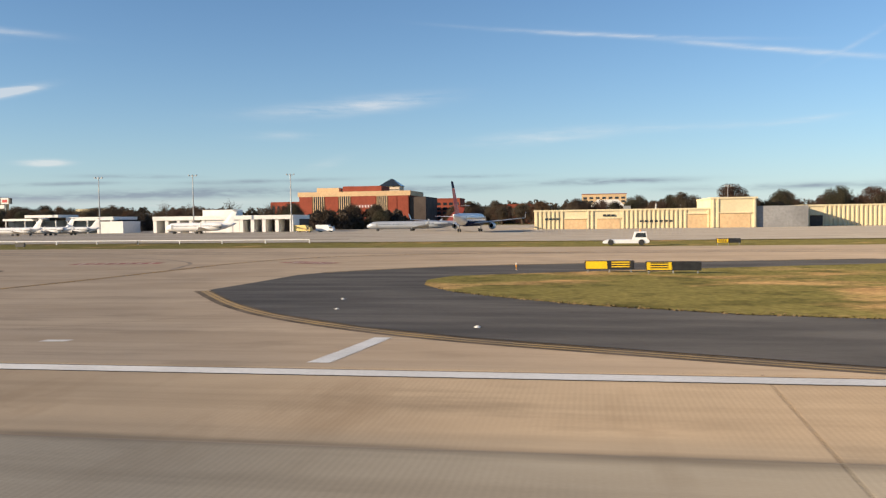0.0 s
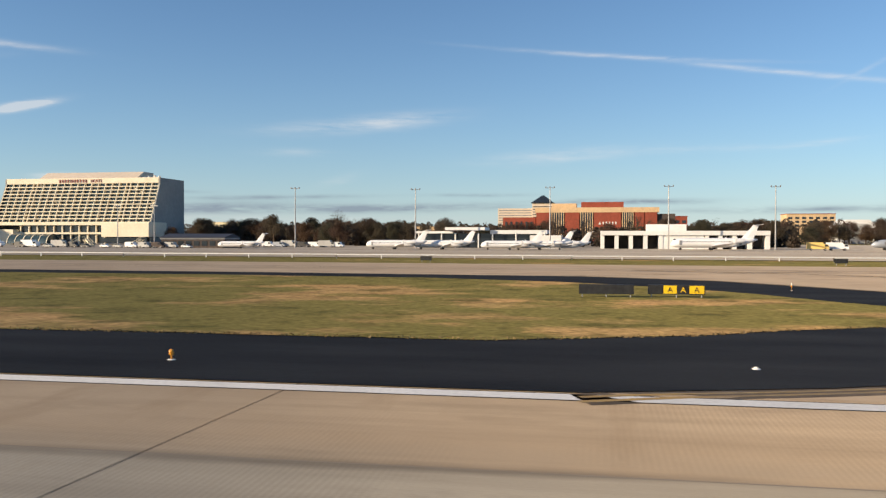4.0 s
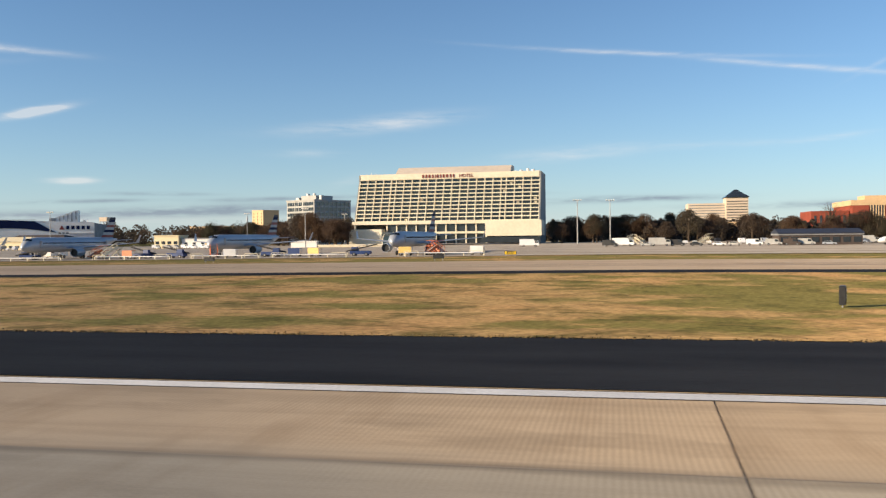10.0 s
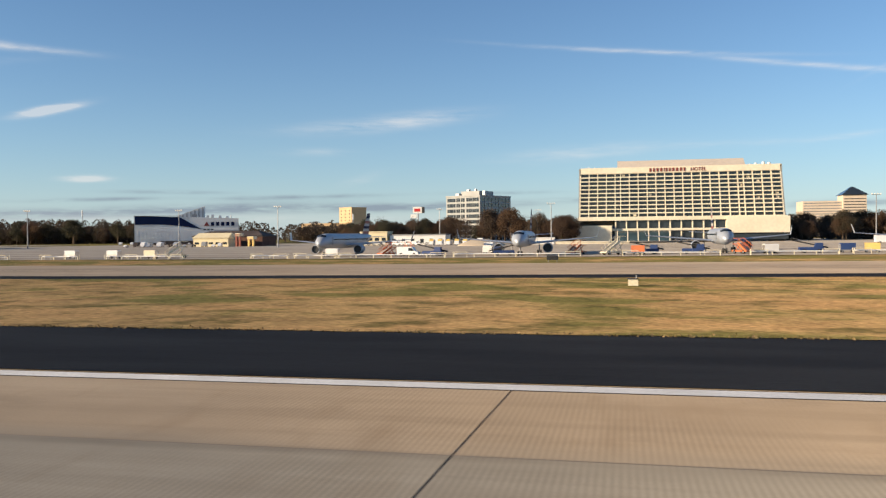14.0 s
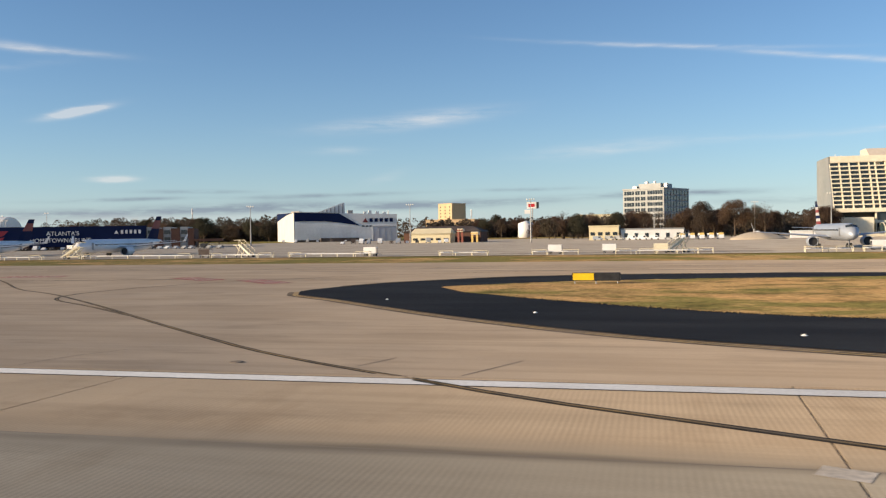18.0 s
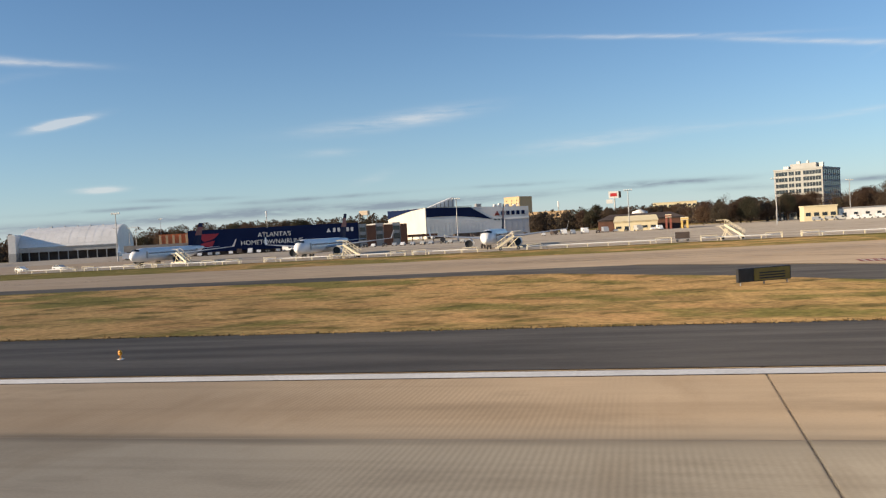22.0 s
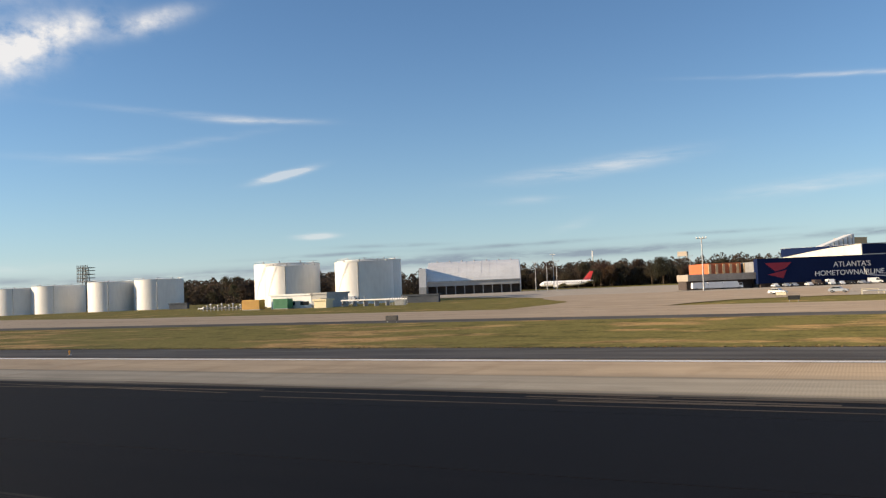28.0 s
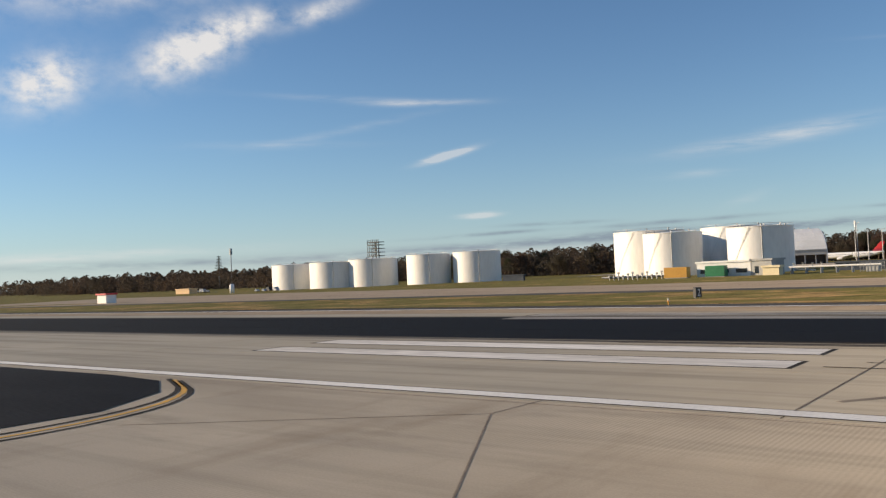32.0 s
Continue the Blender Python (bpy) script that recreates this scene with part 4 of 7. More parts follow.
for pts in ([(-190, 119), (-165, 112.5), (-152, 101), (-146.5, 84)], [(-105, 119), (-128, 112), (-141, 99), (-145.5, 84)], [(-2, 119), (-30, 114), (-40, 104), (-43, 88)], [(-90, 119), (-66, 112), (-48, 100), (-43.5, 84)]):
    stripe("tyre_curve", pts, 0.5, SKID_FAINT, "thin dark tyre curve on pale concrete", 0.004)
stripe("tyre_curve", [(-704.5, 38), (-701.2, 31.8), (-697.2, 26.3), (-693.6, 22.5), (-690.2, 19.7), (-686.7, 17.3), (-681, 14.3), (-668, 9.5)], 0.24, SKID, "dark rubber curve turning off the runway", 0.014)
stripe("tyre_curve", [(-756, 94.6), (-735, 95.4), (-716, 93.2), (-694, 91.6)], 0.5, SKID, "dark straight tyre band across the connector", 0.010)
for y, a, b in ((119.5, -900, 60), (126, -900, 60), (112, -720, -640), (131, -1000, -500)):
    stripe("tyre_curve", [(a, y), (b, y)], 1.0, SKID_FAINT, "faint long tyre track on the taxiway", 0.003)
for y, a, b in ((196, -900, -480), (222, -940, -430), (250, -940, -430), (290, -900, -80), (320, -800, -300), (350, -800, -420), (204, -700, -60), (236, -420, -60)):
    stripe("tyre_curve", [(a, y), (b, y + 3)], 4.0, SKID_FAINT, "long grey traffic track on the apron", 0.024)


# ---- buildings ----
def hotel():
    base = thing("hotel", "cream concrete hotel with rows of recessed balconies and a leaning front", "hotel", (-518, 486, 0))
    W, floors, cols, top, low = 107.0, 11, 23, 38.0, 13.0
    lean = lambda z: -12.0 * max(0.0, (38.0 - z)) / 27.0
    x0 = -W / 2
    back = Shape().loft([[(x0, lean(13) - 0.0, 0), (-x0, lean(13), 0), (-x0, 30, 0), (x0, 30, 0)], [(x0, lean(13) + 3, 13), (-x0, lean(13) + 3, 13), (-x0, 28, 13), (x0, 28, 13)], [(x0, 3, 38), (-x0, 3, 38), (-x0, 28, 38), (x0, 28, 38)]])
    part("core", back, HOTEL_DARK, base, "dark recessed window walls")
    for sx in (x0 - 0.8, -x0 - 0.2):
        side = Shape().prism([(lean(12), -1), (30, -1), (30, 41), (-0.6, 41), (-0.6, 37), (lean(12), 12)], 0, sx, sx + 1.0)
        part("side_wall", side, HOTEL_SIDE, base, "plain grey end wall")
    part("parapet", Shape().box((x0, -0.6, 37.9), (-x0, 3, 41.2)).box((x0, 3, 38), (-x0, 29, 40.6)), HOTEL, base, "plain cream parapet above the balconies")
    part("penthouse", Shape().prism([(2, 40.5), (12, 45.8), (24, 45.8), (24, 40.5)], 0, -33, 36), PENTHOUSE, base, "long pinkish plant room on the roof")
    h = (top - low) / floors
    for k in range(floors + 1):
        z = low + k * h
        y = lean(z)
        part("floor_slab", Shape().box((x0, y - 0.4, z - 0.30), (-x0, y + 4.2, z + 0.28)), HOTEL, base)
    edges = []
    x = x0
    wide = [1.0] * cols
    wide[4] = wide[18] = 0.62
    unit = W / sum(wide)
    for w in wide:
        edges.append((x, x + w * unit))
        x += w * unit
    fin = Shape().prism([(lean(low), low), (lean(low) + 4, low), (4, top), (0, top)], 0, -0.2, 0.2).mesh("fin")
    for a, b in edges + [(x, x)]:
        part("fin", fin, HOTEL, base, at=(a, -0.2, 0))
    rng = random.Random(3)
    pane = Shape().box((-2.1, 0, 0.3), (2.1, 0.15, h - 0.3)).mesh("window")
    curtain = Shape().box((-0.9, -0.06, 0.5), (0.7, 0.0, h - 0.6)).mesh("curtain")
    for k in range(floors):
        z = low + k * h
        for n, (a, b) in enumerate(edges):
            o = part("window", pane, GLASS, base, at=((a + b) / 2, lean(z) + 2.0, z))
            if wide[n] < 1:
                o.scale.x = 0.6
            if rng.random() < 0.03:
                part("curtain", curtain, HOTEL, o, "pale drawn curtain", at=(rng.uniform(-0.8, 0.8), 0, 0))
    # podium with glazed hall between two plain blocks
    part("podium", Shape().box((x0 - 1, lean(12) - 3, 11.2), (-x0 + 1, 6, 13.0)).box((24, lean(12) - 5, 4), (-x0 + 2, 5, 12.6)), HOTEL, base, "cream podium band and block")
    part("hall_glass", Shape().box((-34, lean(12) - 0.5, 0), (24, lean(12), 11.0)), GLASS, base, "dark glazed hall")
    part("lower_block", Shape().box((x0 - 2, lean(12) - 6, -1), (-36, 5, 8.5)), HOTEL, base, "plain cream block beside the hall")
    col = Shape().box((-0.35, -1.2, 0), (0.35, 0.0, 11.2)).mesh("column")
    for k in range(11):
        part("column", col, HOTEL, base, at=(-34 + k * 5.8, lean(12) - 0.4, 0))
    part("balustrade", Shape().box((-36, lean(12) - 2.6, 5.6), (26, lean(12) - 1.5, 6.8)), HOTEL, base)
    part("entrance_band", Shape().box((-x0 - 30, lean(12) - 5.3, 0.5), (-x0 + 1, lean(12) - 5.0, 3.4)), GLASS, base, "dark glazed strip in the podium")
    arc = [(-6.5 * math.cos(math.pi * k / 14), 5.6 * math.sin(math.pi * k / 14)) for k in range(15)]
    part("glazed_porch", Shape().prism([(lean(12) - 9 + y, z) for y, z in arc], 0, -33, -6), TEAL_GLASS, base, "dark blue glazed vaulted porch")
    rib = Shape().loft([[(dx, lean(12) - 9 + y * f, z * f) for y, z in arc] for dx, f in ((-0.25, 1.0), (-0.25, 1.03), (0.25, 1.03), (0.25, 1.0))], False).mesh("porch_rib")
    for k in range(6):
        part("porch_rib", rib, HOTEL, base, at=(-33 + k * 5.4, 0, 0))
    letters = [1.5, 1.3, 1.6, 1.5, 0.6, 1.2, 1.2, 1.5, 1.6, 1.4, 1.3]
    x = -15.5
    for w in letters:
        part("sign_bar", Shape().box((x, -0.95, 38.5), (x + w * 0.62, -0.6, 40.4)), DARKRED, base)
        x += w + 0.5
    lettering("sign_word", "HOTEL", 2.7, DARKRED, base, (x + 6.0, -0.75, 38.5), "dark red raised letters", 0.12)
    for k, (px, hz) in enumerate(((42, 2.0), (46, 2.6), (49, 2.2), (-49, 2.4), (-46, 1.8), (39, 1.6))):
        part("roof_unit", Shape().tube((px, 8, 40.5), (px, 8, 40.5 + hz), 0.15 if px < 0 else 0.9, n=10), WHITE, base, "small rooftop unit")


def brick_office():
    base = thing("brick_office", "red brick and tan headquarters office with vertical window slots", "office building", (-197, 690, 0))
    part("body", Shape().box((-48, 0.6, -2), (48, 55, 27)), BRICK, base, "red brick body")
    part("cornice", Shape().box((-49, -0.4, 24.2), (49.5, 56, 28.2)), TAN, base, "tan stone cornice")
    part("penthouse", Shape().box((-12, 10, 28), (22, 40, 33)), BRICK, base, "red brick plant room")
    part("pyramid_base", Shape().box((-36, 12, 28), (-16, 32, 32)), TAN, base, "tan base of a roof lantern")
    xs = [(-48, -36, 0), (-36, -25, 1), (-25, -13, 0), (-13, -2, 1), (-2, 20, 2), (20, 30, 1), (30, 38, 0), (38, 48, 0)]
    for a, b, k in xs:
        if k == 1:
            part("window_bay", Shape().box((a + 0.5, -0.2, 3), (b - 0.5, 0.6, 24.2)), GLASS, base, "dark glass bay")
            m = Shape().box((-0.28, -0.6, 3), (0.28, 0.0, 24.2)).mesh("mullion")
            for q in range(6):
                part("mullion", m, TAN, base, at=(a + 0.8 + q * (b - a - 1.6) / 5, 0, 0))
        else:
            part("brick_panel", Shape().box((a + 0.3, -0.35, 1), (b - 0.3, 0.6, 24.2)), BRICK, base)
    # dark wall colour paints the shade on this end of the brick office
    part("end_wall", Shape().box((48.2, 2, -2), (62, 56, 23)), DARK_WALL, base, "end wing with its shade put into a dark colour")
    part("low_wing", Shape().box((-76, 6, -2), (-49, 46, 20.5)), BRICK, base, "lower red brick wing")
    for k in range(6):
        part("wing_window", Shape().box((-74 + k * 4.2, 5.7, 4), (-72.4 + k * 4.2, 6.05, 17)), GLASS, base)
    part("sign_mark", Shape().prism([(2.0, 14.5), (4.2, 14.5), (3.1, 16.8)], 1, -0.55, -0.3), WHITE, base, "small white triangular mark")
    for k in range(5):
        x = 5.2 + k * 2.5
        part("sign_bar", Shape().box((x, -0.5, 14.5), (x + 1.0, -0.3, 16.7)), WHITE, base)


def pyramid_office():
    base = thing("office_tower", "tan office tower with a dark glass pyramid roof", "office building", (-290, 1125, 0))
    part("wing", Shape().box((-38, 0, -2), (8, 40, 43)), PALE_TAN, base, "pale tan wing with rows of windows")
    part("tower", Shape().box((8, -4, -2), (35, 24, 50)), PALE_TAN, base, "grey banded tower")
    part("pyramid", Shape().loft([[(6, -6, 50), (37, -6, 50), (37, 26, 50), (6, 26, 50)], [(20, 9, 60.5), (23, 9, 60.5), (23, 12, 60.5), (20, 12, 60.5)]]), GLASS, base, "dark glass pyramid")
    strip = Shape().box((-37, -0.25, 0), (7, 0.1, 0.8)).mesh("window_strip")
    for k in range(11):
        part("window_strip", strip, PALE_GLASS, base, at=(0, 0, 6 + k * 3.4))
    strip = Shape().box((9, -4.3, 0), (34, -3.9, 1.0)).mesh("tower_window_strip")
    for k in range(12):
        part("tower_window_strip", strip, GLASS, base, at=(0, 0, 6 + k * 3.5))


def block(name, label, category, x0, x1, y0, y1, z0, z1, wall, rows=0, cols=0, zlo=2.0, zhi=None, roof=None, win=(0.6, 0.6), turn=0.0):
    """A plain building: walls, a roof slab with a kerb, and single windows on its south front (and east side)."""
    base = thing(name, label, category, ((x0 + x1) / 2, y0, gz((x0 + x1) / 2, y0)))
    w, d = (x1 - x0) / 2, y1 - y0
    base.rotation_euler.z = radians(turn)
    part("wall", Shape().box((-w, 0, z0 - 3), (w, d, z1)), wall, base)
    part("roof", Shape().box((-w - 0.4, -0.4, z1), (w + 0.4, d + 0.4, z1 + 0.6)), roof or wall, base)
    zhi = zhi or z1 - 1
    if rows and cols:
        cw, ch = 2 * w / cols, (zhi - zlo) / rows
        me = Shape().box((-cw * win[0] / 2, -0.12, 0), (cw * win[0] / 2, 0.05, ch * win[1])).mesh("window")
        for r in range(rows):
            for c in range(cols):
                part("window", me, GLASS, base, at=(-w + (c + 0.5) * cw, 0, zlo + (r + 0.2) * ch))
    return base


def cream_hangar():
    base = thing("cream_hangar", "long cream ribbed metal hangar with sliding doors", "hangar", (0, 360, gz(0, 360)))
    rib = {}

    def bay(x0, x1, y, h, doors, label):
        part("wall", Shape().box((x0, y, 0), (x1, y + 45, h)), CREAM, base, label)
        part("fascia", Shape().box((x0 - 0.3, y - 0.5, h - 0.35), (x1 + 0.3, y + 45.3, h + 0.35)), CREAM, base)
        if h not in rib:
            rib[h] = Shape().box((-0.32, -0.42, 0.1), (0.32, 0.0, h - 0.3)).mesh("rib")
        n = int((x1 - x0) / 1.75)
        for k in range(n):
            x = x0 + (k + 0.5) * (x1 - x0) / n
            if not any(a - 0.3 < x < b + 0.3 for a, b, _, _ in doors):
                part("rib", rib[h], CREAM, base, at=(x, y, 0))
        for a, b, zz, m in doors:
            part("door", Shape().box((a, y - 0.15, 0.0), (b, y + 0.05, zz)), m, base, "tan sliding door" if m is TAN else "dark opening")
            part("door_head", Shape().box((a - 0.3, y - 0.55, zz), (b + 0.3, y + 0.0, zz + 0.4)), CREAM, base)
    bay(-23.5, 48.2, 0, 7.8, [(-11, -2, 4.2, TAN), (2.5, 12, 4.2, TAN), (39, 47, 5.6, TAN)], "cream ribbed front with a row of small windows")
    bay(48.2, 66, -1.5, 12.0, [(51.5, 63.5, 5.8, TAN)], "taller cream ribbed bay")
    bay(86.5, 220, 14, 8.6, [(90, 95, 4.5, DARK_WALL)], "farther cream ribbed hangar front")
    # grey instead of cream, so the recess has its shade in the colour
    part("side_wall", Shape().box((65.8, 0, 0), (86, 14, 8.6)), ROOF, base, "grey wall between two bays, coloured as a shaded recess")
    for x, z in ((-19, 3.9), (-17.4, 3.9), (-15.8, 3.9), (-14.2, 3.9), (5, 5.2), (6.8, 5.2), (8.6, 5.2), (20, 2.6), (22, 2.6), (24, 2.6), (26, 2.6), (28, 2.6), (30, 2.6), (32, 2.6)):
        part("small_window", Shape().box((x, -0.5, z), (x + 1.2, 0.1, z + 0.8)), GLASS, base)
    part("roof_vent", Shape().box((14, 12, 8), (17, 15, 9.6)).tube((28, 18, 8), (28, 18, 10.4), 0.4), STEEL, base)


def fbo():
    base = thing("jet_hangar", "white low hangar for private jets with dark doors", "hangar", (-161, 353, gz(-161, 353)))
    part("roof", Shape().box((-33, -0.6, 5.6), (33, 22, 7.4)), WHITE, base, "white roof band")
    part("back_wall", Shape().box((-33, 8, 0), (33, 21, 5.6)), DARK_WALL, base, "dark interior")
    pier = Shape().box((-0.8, 0, 0), (0.8, 8, 5.6)).mesh("pier")
    for x in (-32.2, -26.5, -20.8, -15, -9, 4, 9, 14.2, 19.5, 25.5, 32.2):
        part("pier", pier, WHITE, base, at=(x, 0, 0))
    part("front_panel", Shape().box((-9, 0.2, 0), (8, 0.6, 5.6)), WHITE, base, "white closed door")
    part("office_floor", Shape().box((-14, 10, 7.4), (2, 18, 10.2)), WHITE, base, "white upper office with a flat roof")
    other = thing("passenger_lounge", "dark glass private terminal with wide white canopies", "terminal", (-243, 358, gz(-243, 358)))
    part("hall", Shape().box((-29, 2, 0), (27, 22, 6.2)), GLASS, other, "dark glass hall")
    part("canopy", Shape().box((-29, -2, 6.2), (-13, 10, 7.2)), WHITE, other, "white flat canopy")
    part("canopy", Shape().box((-16, -4, 7.6), (1, 12, 8.8)), WHITE, other, "higher white canopy")
    part("upper_band", Shape().box((3, -1, 6.0), (27, 20, 7.6)), WHITE, other, "white roof band")
    for x in (-28, -18, -12, -2, 4, 14, 26):
        part("column", Shape().tube((x, -1, 0), (x, -1, 6.4), 0.3), WHITE, other)
    part("side_bay", Shape().box((20, -3, 0), (33, 12, 5.4)), WHITE, other, "white bay beside the hall")


def banner_hangar():
    base = thing("banner_hangar", "hangar with a long navy wall banner and brown office piers", "hangar", (-939.6, 353.4, gz(-940, 353)), 27.0)
    part("banner_wall", Shape().box((-38.4, 0, 1.6), (37, 4, 11.4)), NAVY, base, "navy banner with white slogan and red mark")
    part("hall", Shape().box((-37, 4.2, 0), (37, 70, 10.4)), ROOF, base, "long hangar hall behind the banner")
    part("underside", Shape().box((-37, 1.5, 0), (37, 4, 1.6)), DARK_WALL, base, "dark open ground floor")
    lettering("slogan_word", "ATLANTA'S", 2.88, WHITE, base, (-1.0, -0.08, 7.1), "white painted words")
    lettering("slogan_word", "HOMETOWN", 2.88, WHITE, base, (-7.2, -0.08, 3.8), "white painted word")
    lettering("slogan_word", "AIRLINE.", 2.88, WHITE, base, (6.9, -0.08, 3.8), "white painted word")
    part("red_mark", Shape().prism([(-35.5, 9.6), (-25.0, 9.6), (-27.5, 7.2), (-31.5, 6.2)], 1, -0.12, 0), EMBLEM, base, "red emblem shape on the banner")
    part("red_mark", Shape().prism([(-34.5, 5.0), (-31.0, 5.8), (-27.0, 6.6), (-28.5, 3.4)], 1, -0.12, 0), EMBLEM, base, "lower red emblem shape")
    part("white_mark", Shape().prism([(22.4, 7.6), (24.4, 7.6), (23.4, 9.5)], 1, -0.1, 0), WHITE, base, "small white triangular mark")
    for k in range(5):
        x = 25.4 + k * 2.05
        part("sign_bar", Shape().box((x, -0.1, 7.6), (x + 1.15, 0, 9.4)), WHITE, base)
    for k, (a, b, m) in enumerate(((37.3, 41, GREY_WALL), (41, 45.2, BROWN_WALL), (45.2, 49, GREY_WALL), (49, 53.2, BROWN_WALL), (53.2, 57, GREY_WALL), (57, 60, BROWN_WALL))):
        part("office_pier", Shape().box((a, 0 if k % 2 else 1.2, 0), (b, 40, 10.6 if k % 2 == 0 else 9.8)), m, base, "brown brick pier" if k % 2 else "grey office bay")
        if k % 2 == 0:
            part("office_window", Shape().box((a + 0.5, 1.05, 3), (b - 0.5, 1.25, 5.5)), GLASS, base)
            part("office_window", Shape().box((a + 0.5, 1.05, 7), (b - 0.5, 1.25, 9)), GLASS, base)
    part("canopy", Shape().box((60, -2, 3.2), (74, 14, 4.4)), BROWN_WALL, base, "low brown canopy")
    for x in (62, 67, 72):
        part("canopy_post", Shape().tube((x, -1.5, 0), (x, -1.5, 3.2), 0.25), DARK_WALL, base)
    part("orange_wall", Shape().box((-52, 18, 0), (-38.5, 45, 10.6)), ORANGE, base, "orange brick stair block")
    for k in range(6):
        part("pilaster", Shape().box((-52 + k * 2.9, 17.5, 0), (-51 + k * 2.9, 18, 10.2)), TAN, base)
    part("low_annex", Shape().box((-65.5, 2, 3.6), (-38.5, 17.4, 6.2)), DOCK_TAN, base, "pale tan roof beam over loading docks")
    part("dock", Shape().box((-65, 6, 0), (-38.5, 17.3, 3.6)), DARK_WALL, base, "dark loading docks")


def delta_hangar():
    """Turned front with its lit flank to the west: x runs along the front from the west corner, y along the flank."""
    base = thing("maintenance_hangar", "white hangar with a navy curved wave and dark blue lettering", "hangar", (-936.7, 617.8, gz(-936.7, 617.8)), 27.0)
    part("front_wall", Shape().prism([(0, -1), (82, -1), (82, 21.4), (40, 22.6), (0, 23.6)], 1, 0, 1.2), WHITE, base, "white ribbed front wall")
    # the flank's cream tint is sunlight put into the white paint
    flank = part("flank_wall", Shape().prism([(0, -1), (112, -1), (112, 25.6), (60, 24.4), (0, 23.6)], 0, -0.6, 0.0), WHITE_SUNLIT, base, "white flank wall")
    part("hall", Shape().box((0.02, 1.25, -1), (81.9, 134, 20.8)), ROOF, base, "grey roof and flank of the hall")
    part("blue_wave", Shape().prism([(0, 16.4), (12, 16.6), (24, 16.3), (38, 14.8), (52, 12.6), (46, 16.0), (40, 19.6), (35, 22.5), (18, 23.0), (0, 23.5)], 1, -0.3, -0.02), NAVY, base, "navy wave painted across the front")
    part("blue_wave", Shape().prism([(2, 23.5), (40, 22.6), (75, 20.6), (111.9, 18.2), (111.9, 25.5), (60, 24.3)], 0, -0.9, -0.62), NAVY, base, "navy end of the wave on the flank").rotation_euler.z = radians(4.4)
    flank.rotation_euler.z = radians(4.4)
    part("parapet", Shape().box((-0.7, -0.5, 23.3), (36, 1.4, 23.75)), GREY_WALL, base, "grey coping")
    rib = Shape().box((-0.06, -0.05, 0), (0.06, 0.0, 11.0)).mesh("wall_rib")
    for k in range(17):
        part("wall_rib", rib, WHITE, base, at=(2.5 + k * 2.9, 0, 0.4))
    part("roof_ramp", Shape().prism([(26, 20.5), (53, 20.5), (53, 35.5), (51.5, 35.5), (27, 26.5)], 1, 116, 130), WHITE, base, "white inclined roof light")
    for k in range(7):
        part("ramp_rib", Shape().box((28.5 + k * 3.7, 115.6, 21), (29.4 + k * 3.7, 116, 26.4 + k * 1.34)), ROOF, base)
    part("dark_unit", Shape().box((44, 14, 20), (48, 19, 25.4)), ROOF, base, "dark rooftop unit")
    for x, h in ((56, 24.0), (60, 24.8), (66, 24.0), (72, 23.4)):
        part("roof_unit", Shape().box((x, 6, 20), (x + 2.2, 9, h)), WHITE, base)
    part("roof_unit", Shape().tube((76, 6, 20), (76, 6, 24.5), 0.4), WHITE, base)
    part("sign_mark", Shape().prism([(54, 15.2), (58.4, 15.2), (56.2, 18.8)], 1, -0.3, -0.02), DARKRED, base, "dark red triangular mark")
    for k in range(5):
        x = 59.6 + k * 4.1
        part("sign_bar", Shape().box((x, -0.3, 15.3), (x + 2.6, -0.02, 18.4)), NAVY, base)
    for x in (53.5, 56.5, 59.5):
        part("small_window", Shape().box((x, -0.15, 11.6), (x + 2.0, -0.02, 12.7)), GLASS, base)
    part("hangar_door", Shape().box((62, -0.3, -0.5), (81.5, -0.02, 11.8)), HANGAR_GREY, base, "pale sliding hangar door")
    for k in range(5):
        part("door_seam", Shape().box((62.3 + k * 4.7, -0.38, -0.4), (62.5 + k * 4.7, -0.3, 11.6)), GREY_WALL, base)
    part("door_head", Shape().box((61.5, -0.6, 11.8), (82, -0.02, 12.5)), WHITE, base)
    part("plinth", Shape().box((0.5, -0.4, -1), (61, -0.03, 1.6)), DARK_WALL, base, "dark plinth along the wall")
    part("low_annex", Shape().box((20, -7, -1), (50, -0.5, 3.0)), DARK_WALL, base, "low dark annex")


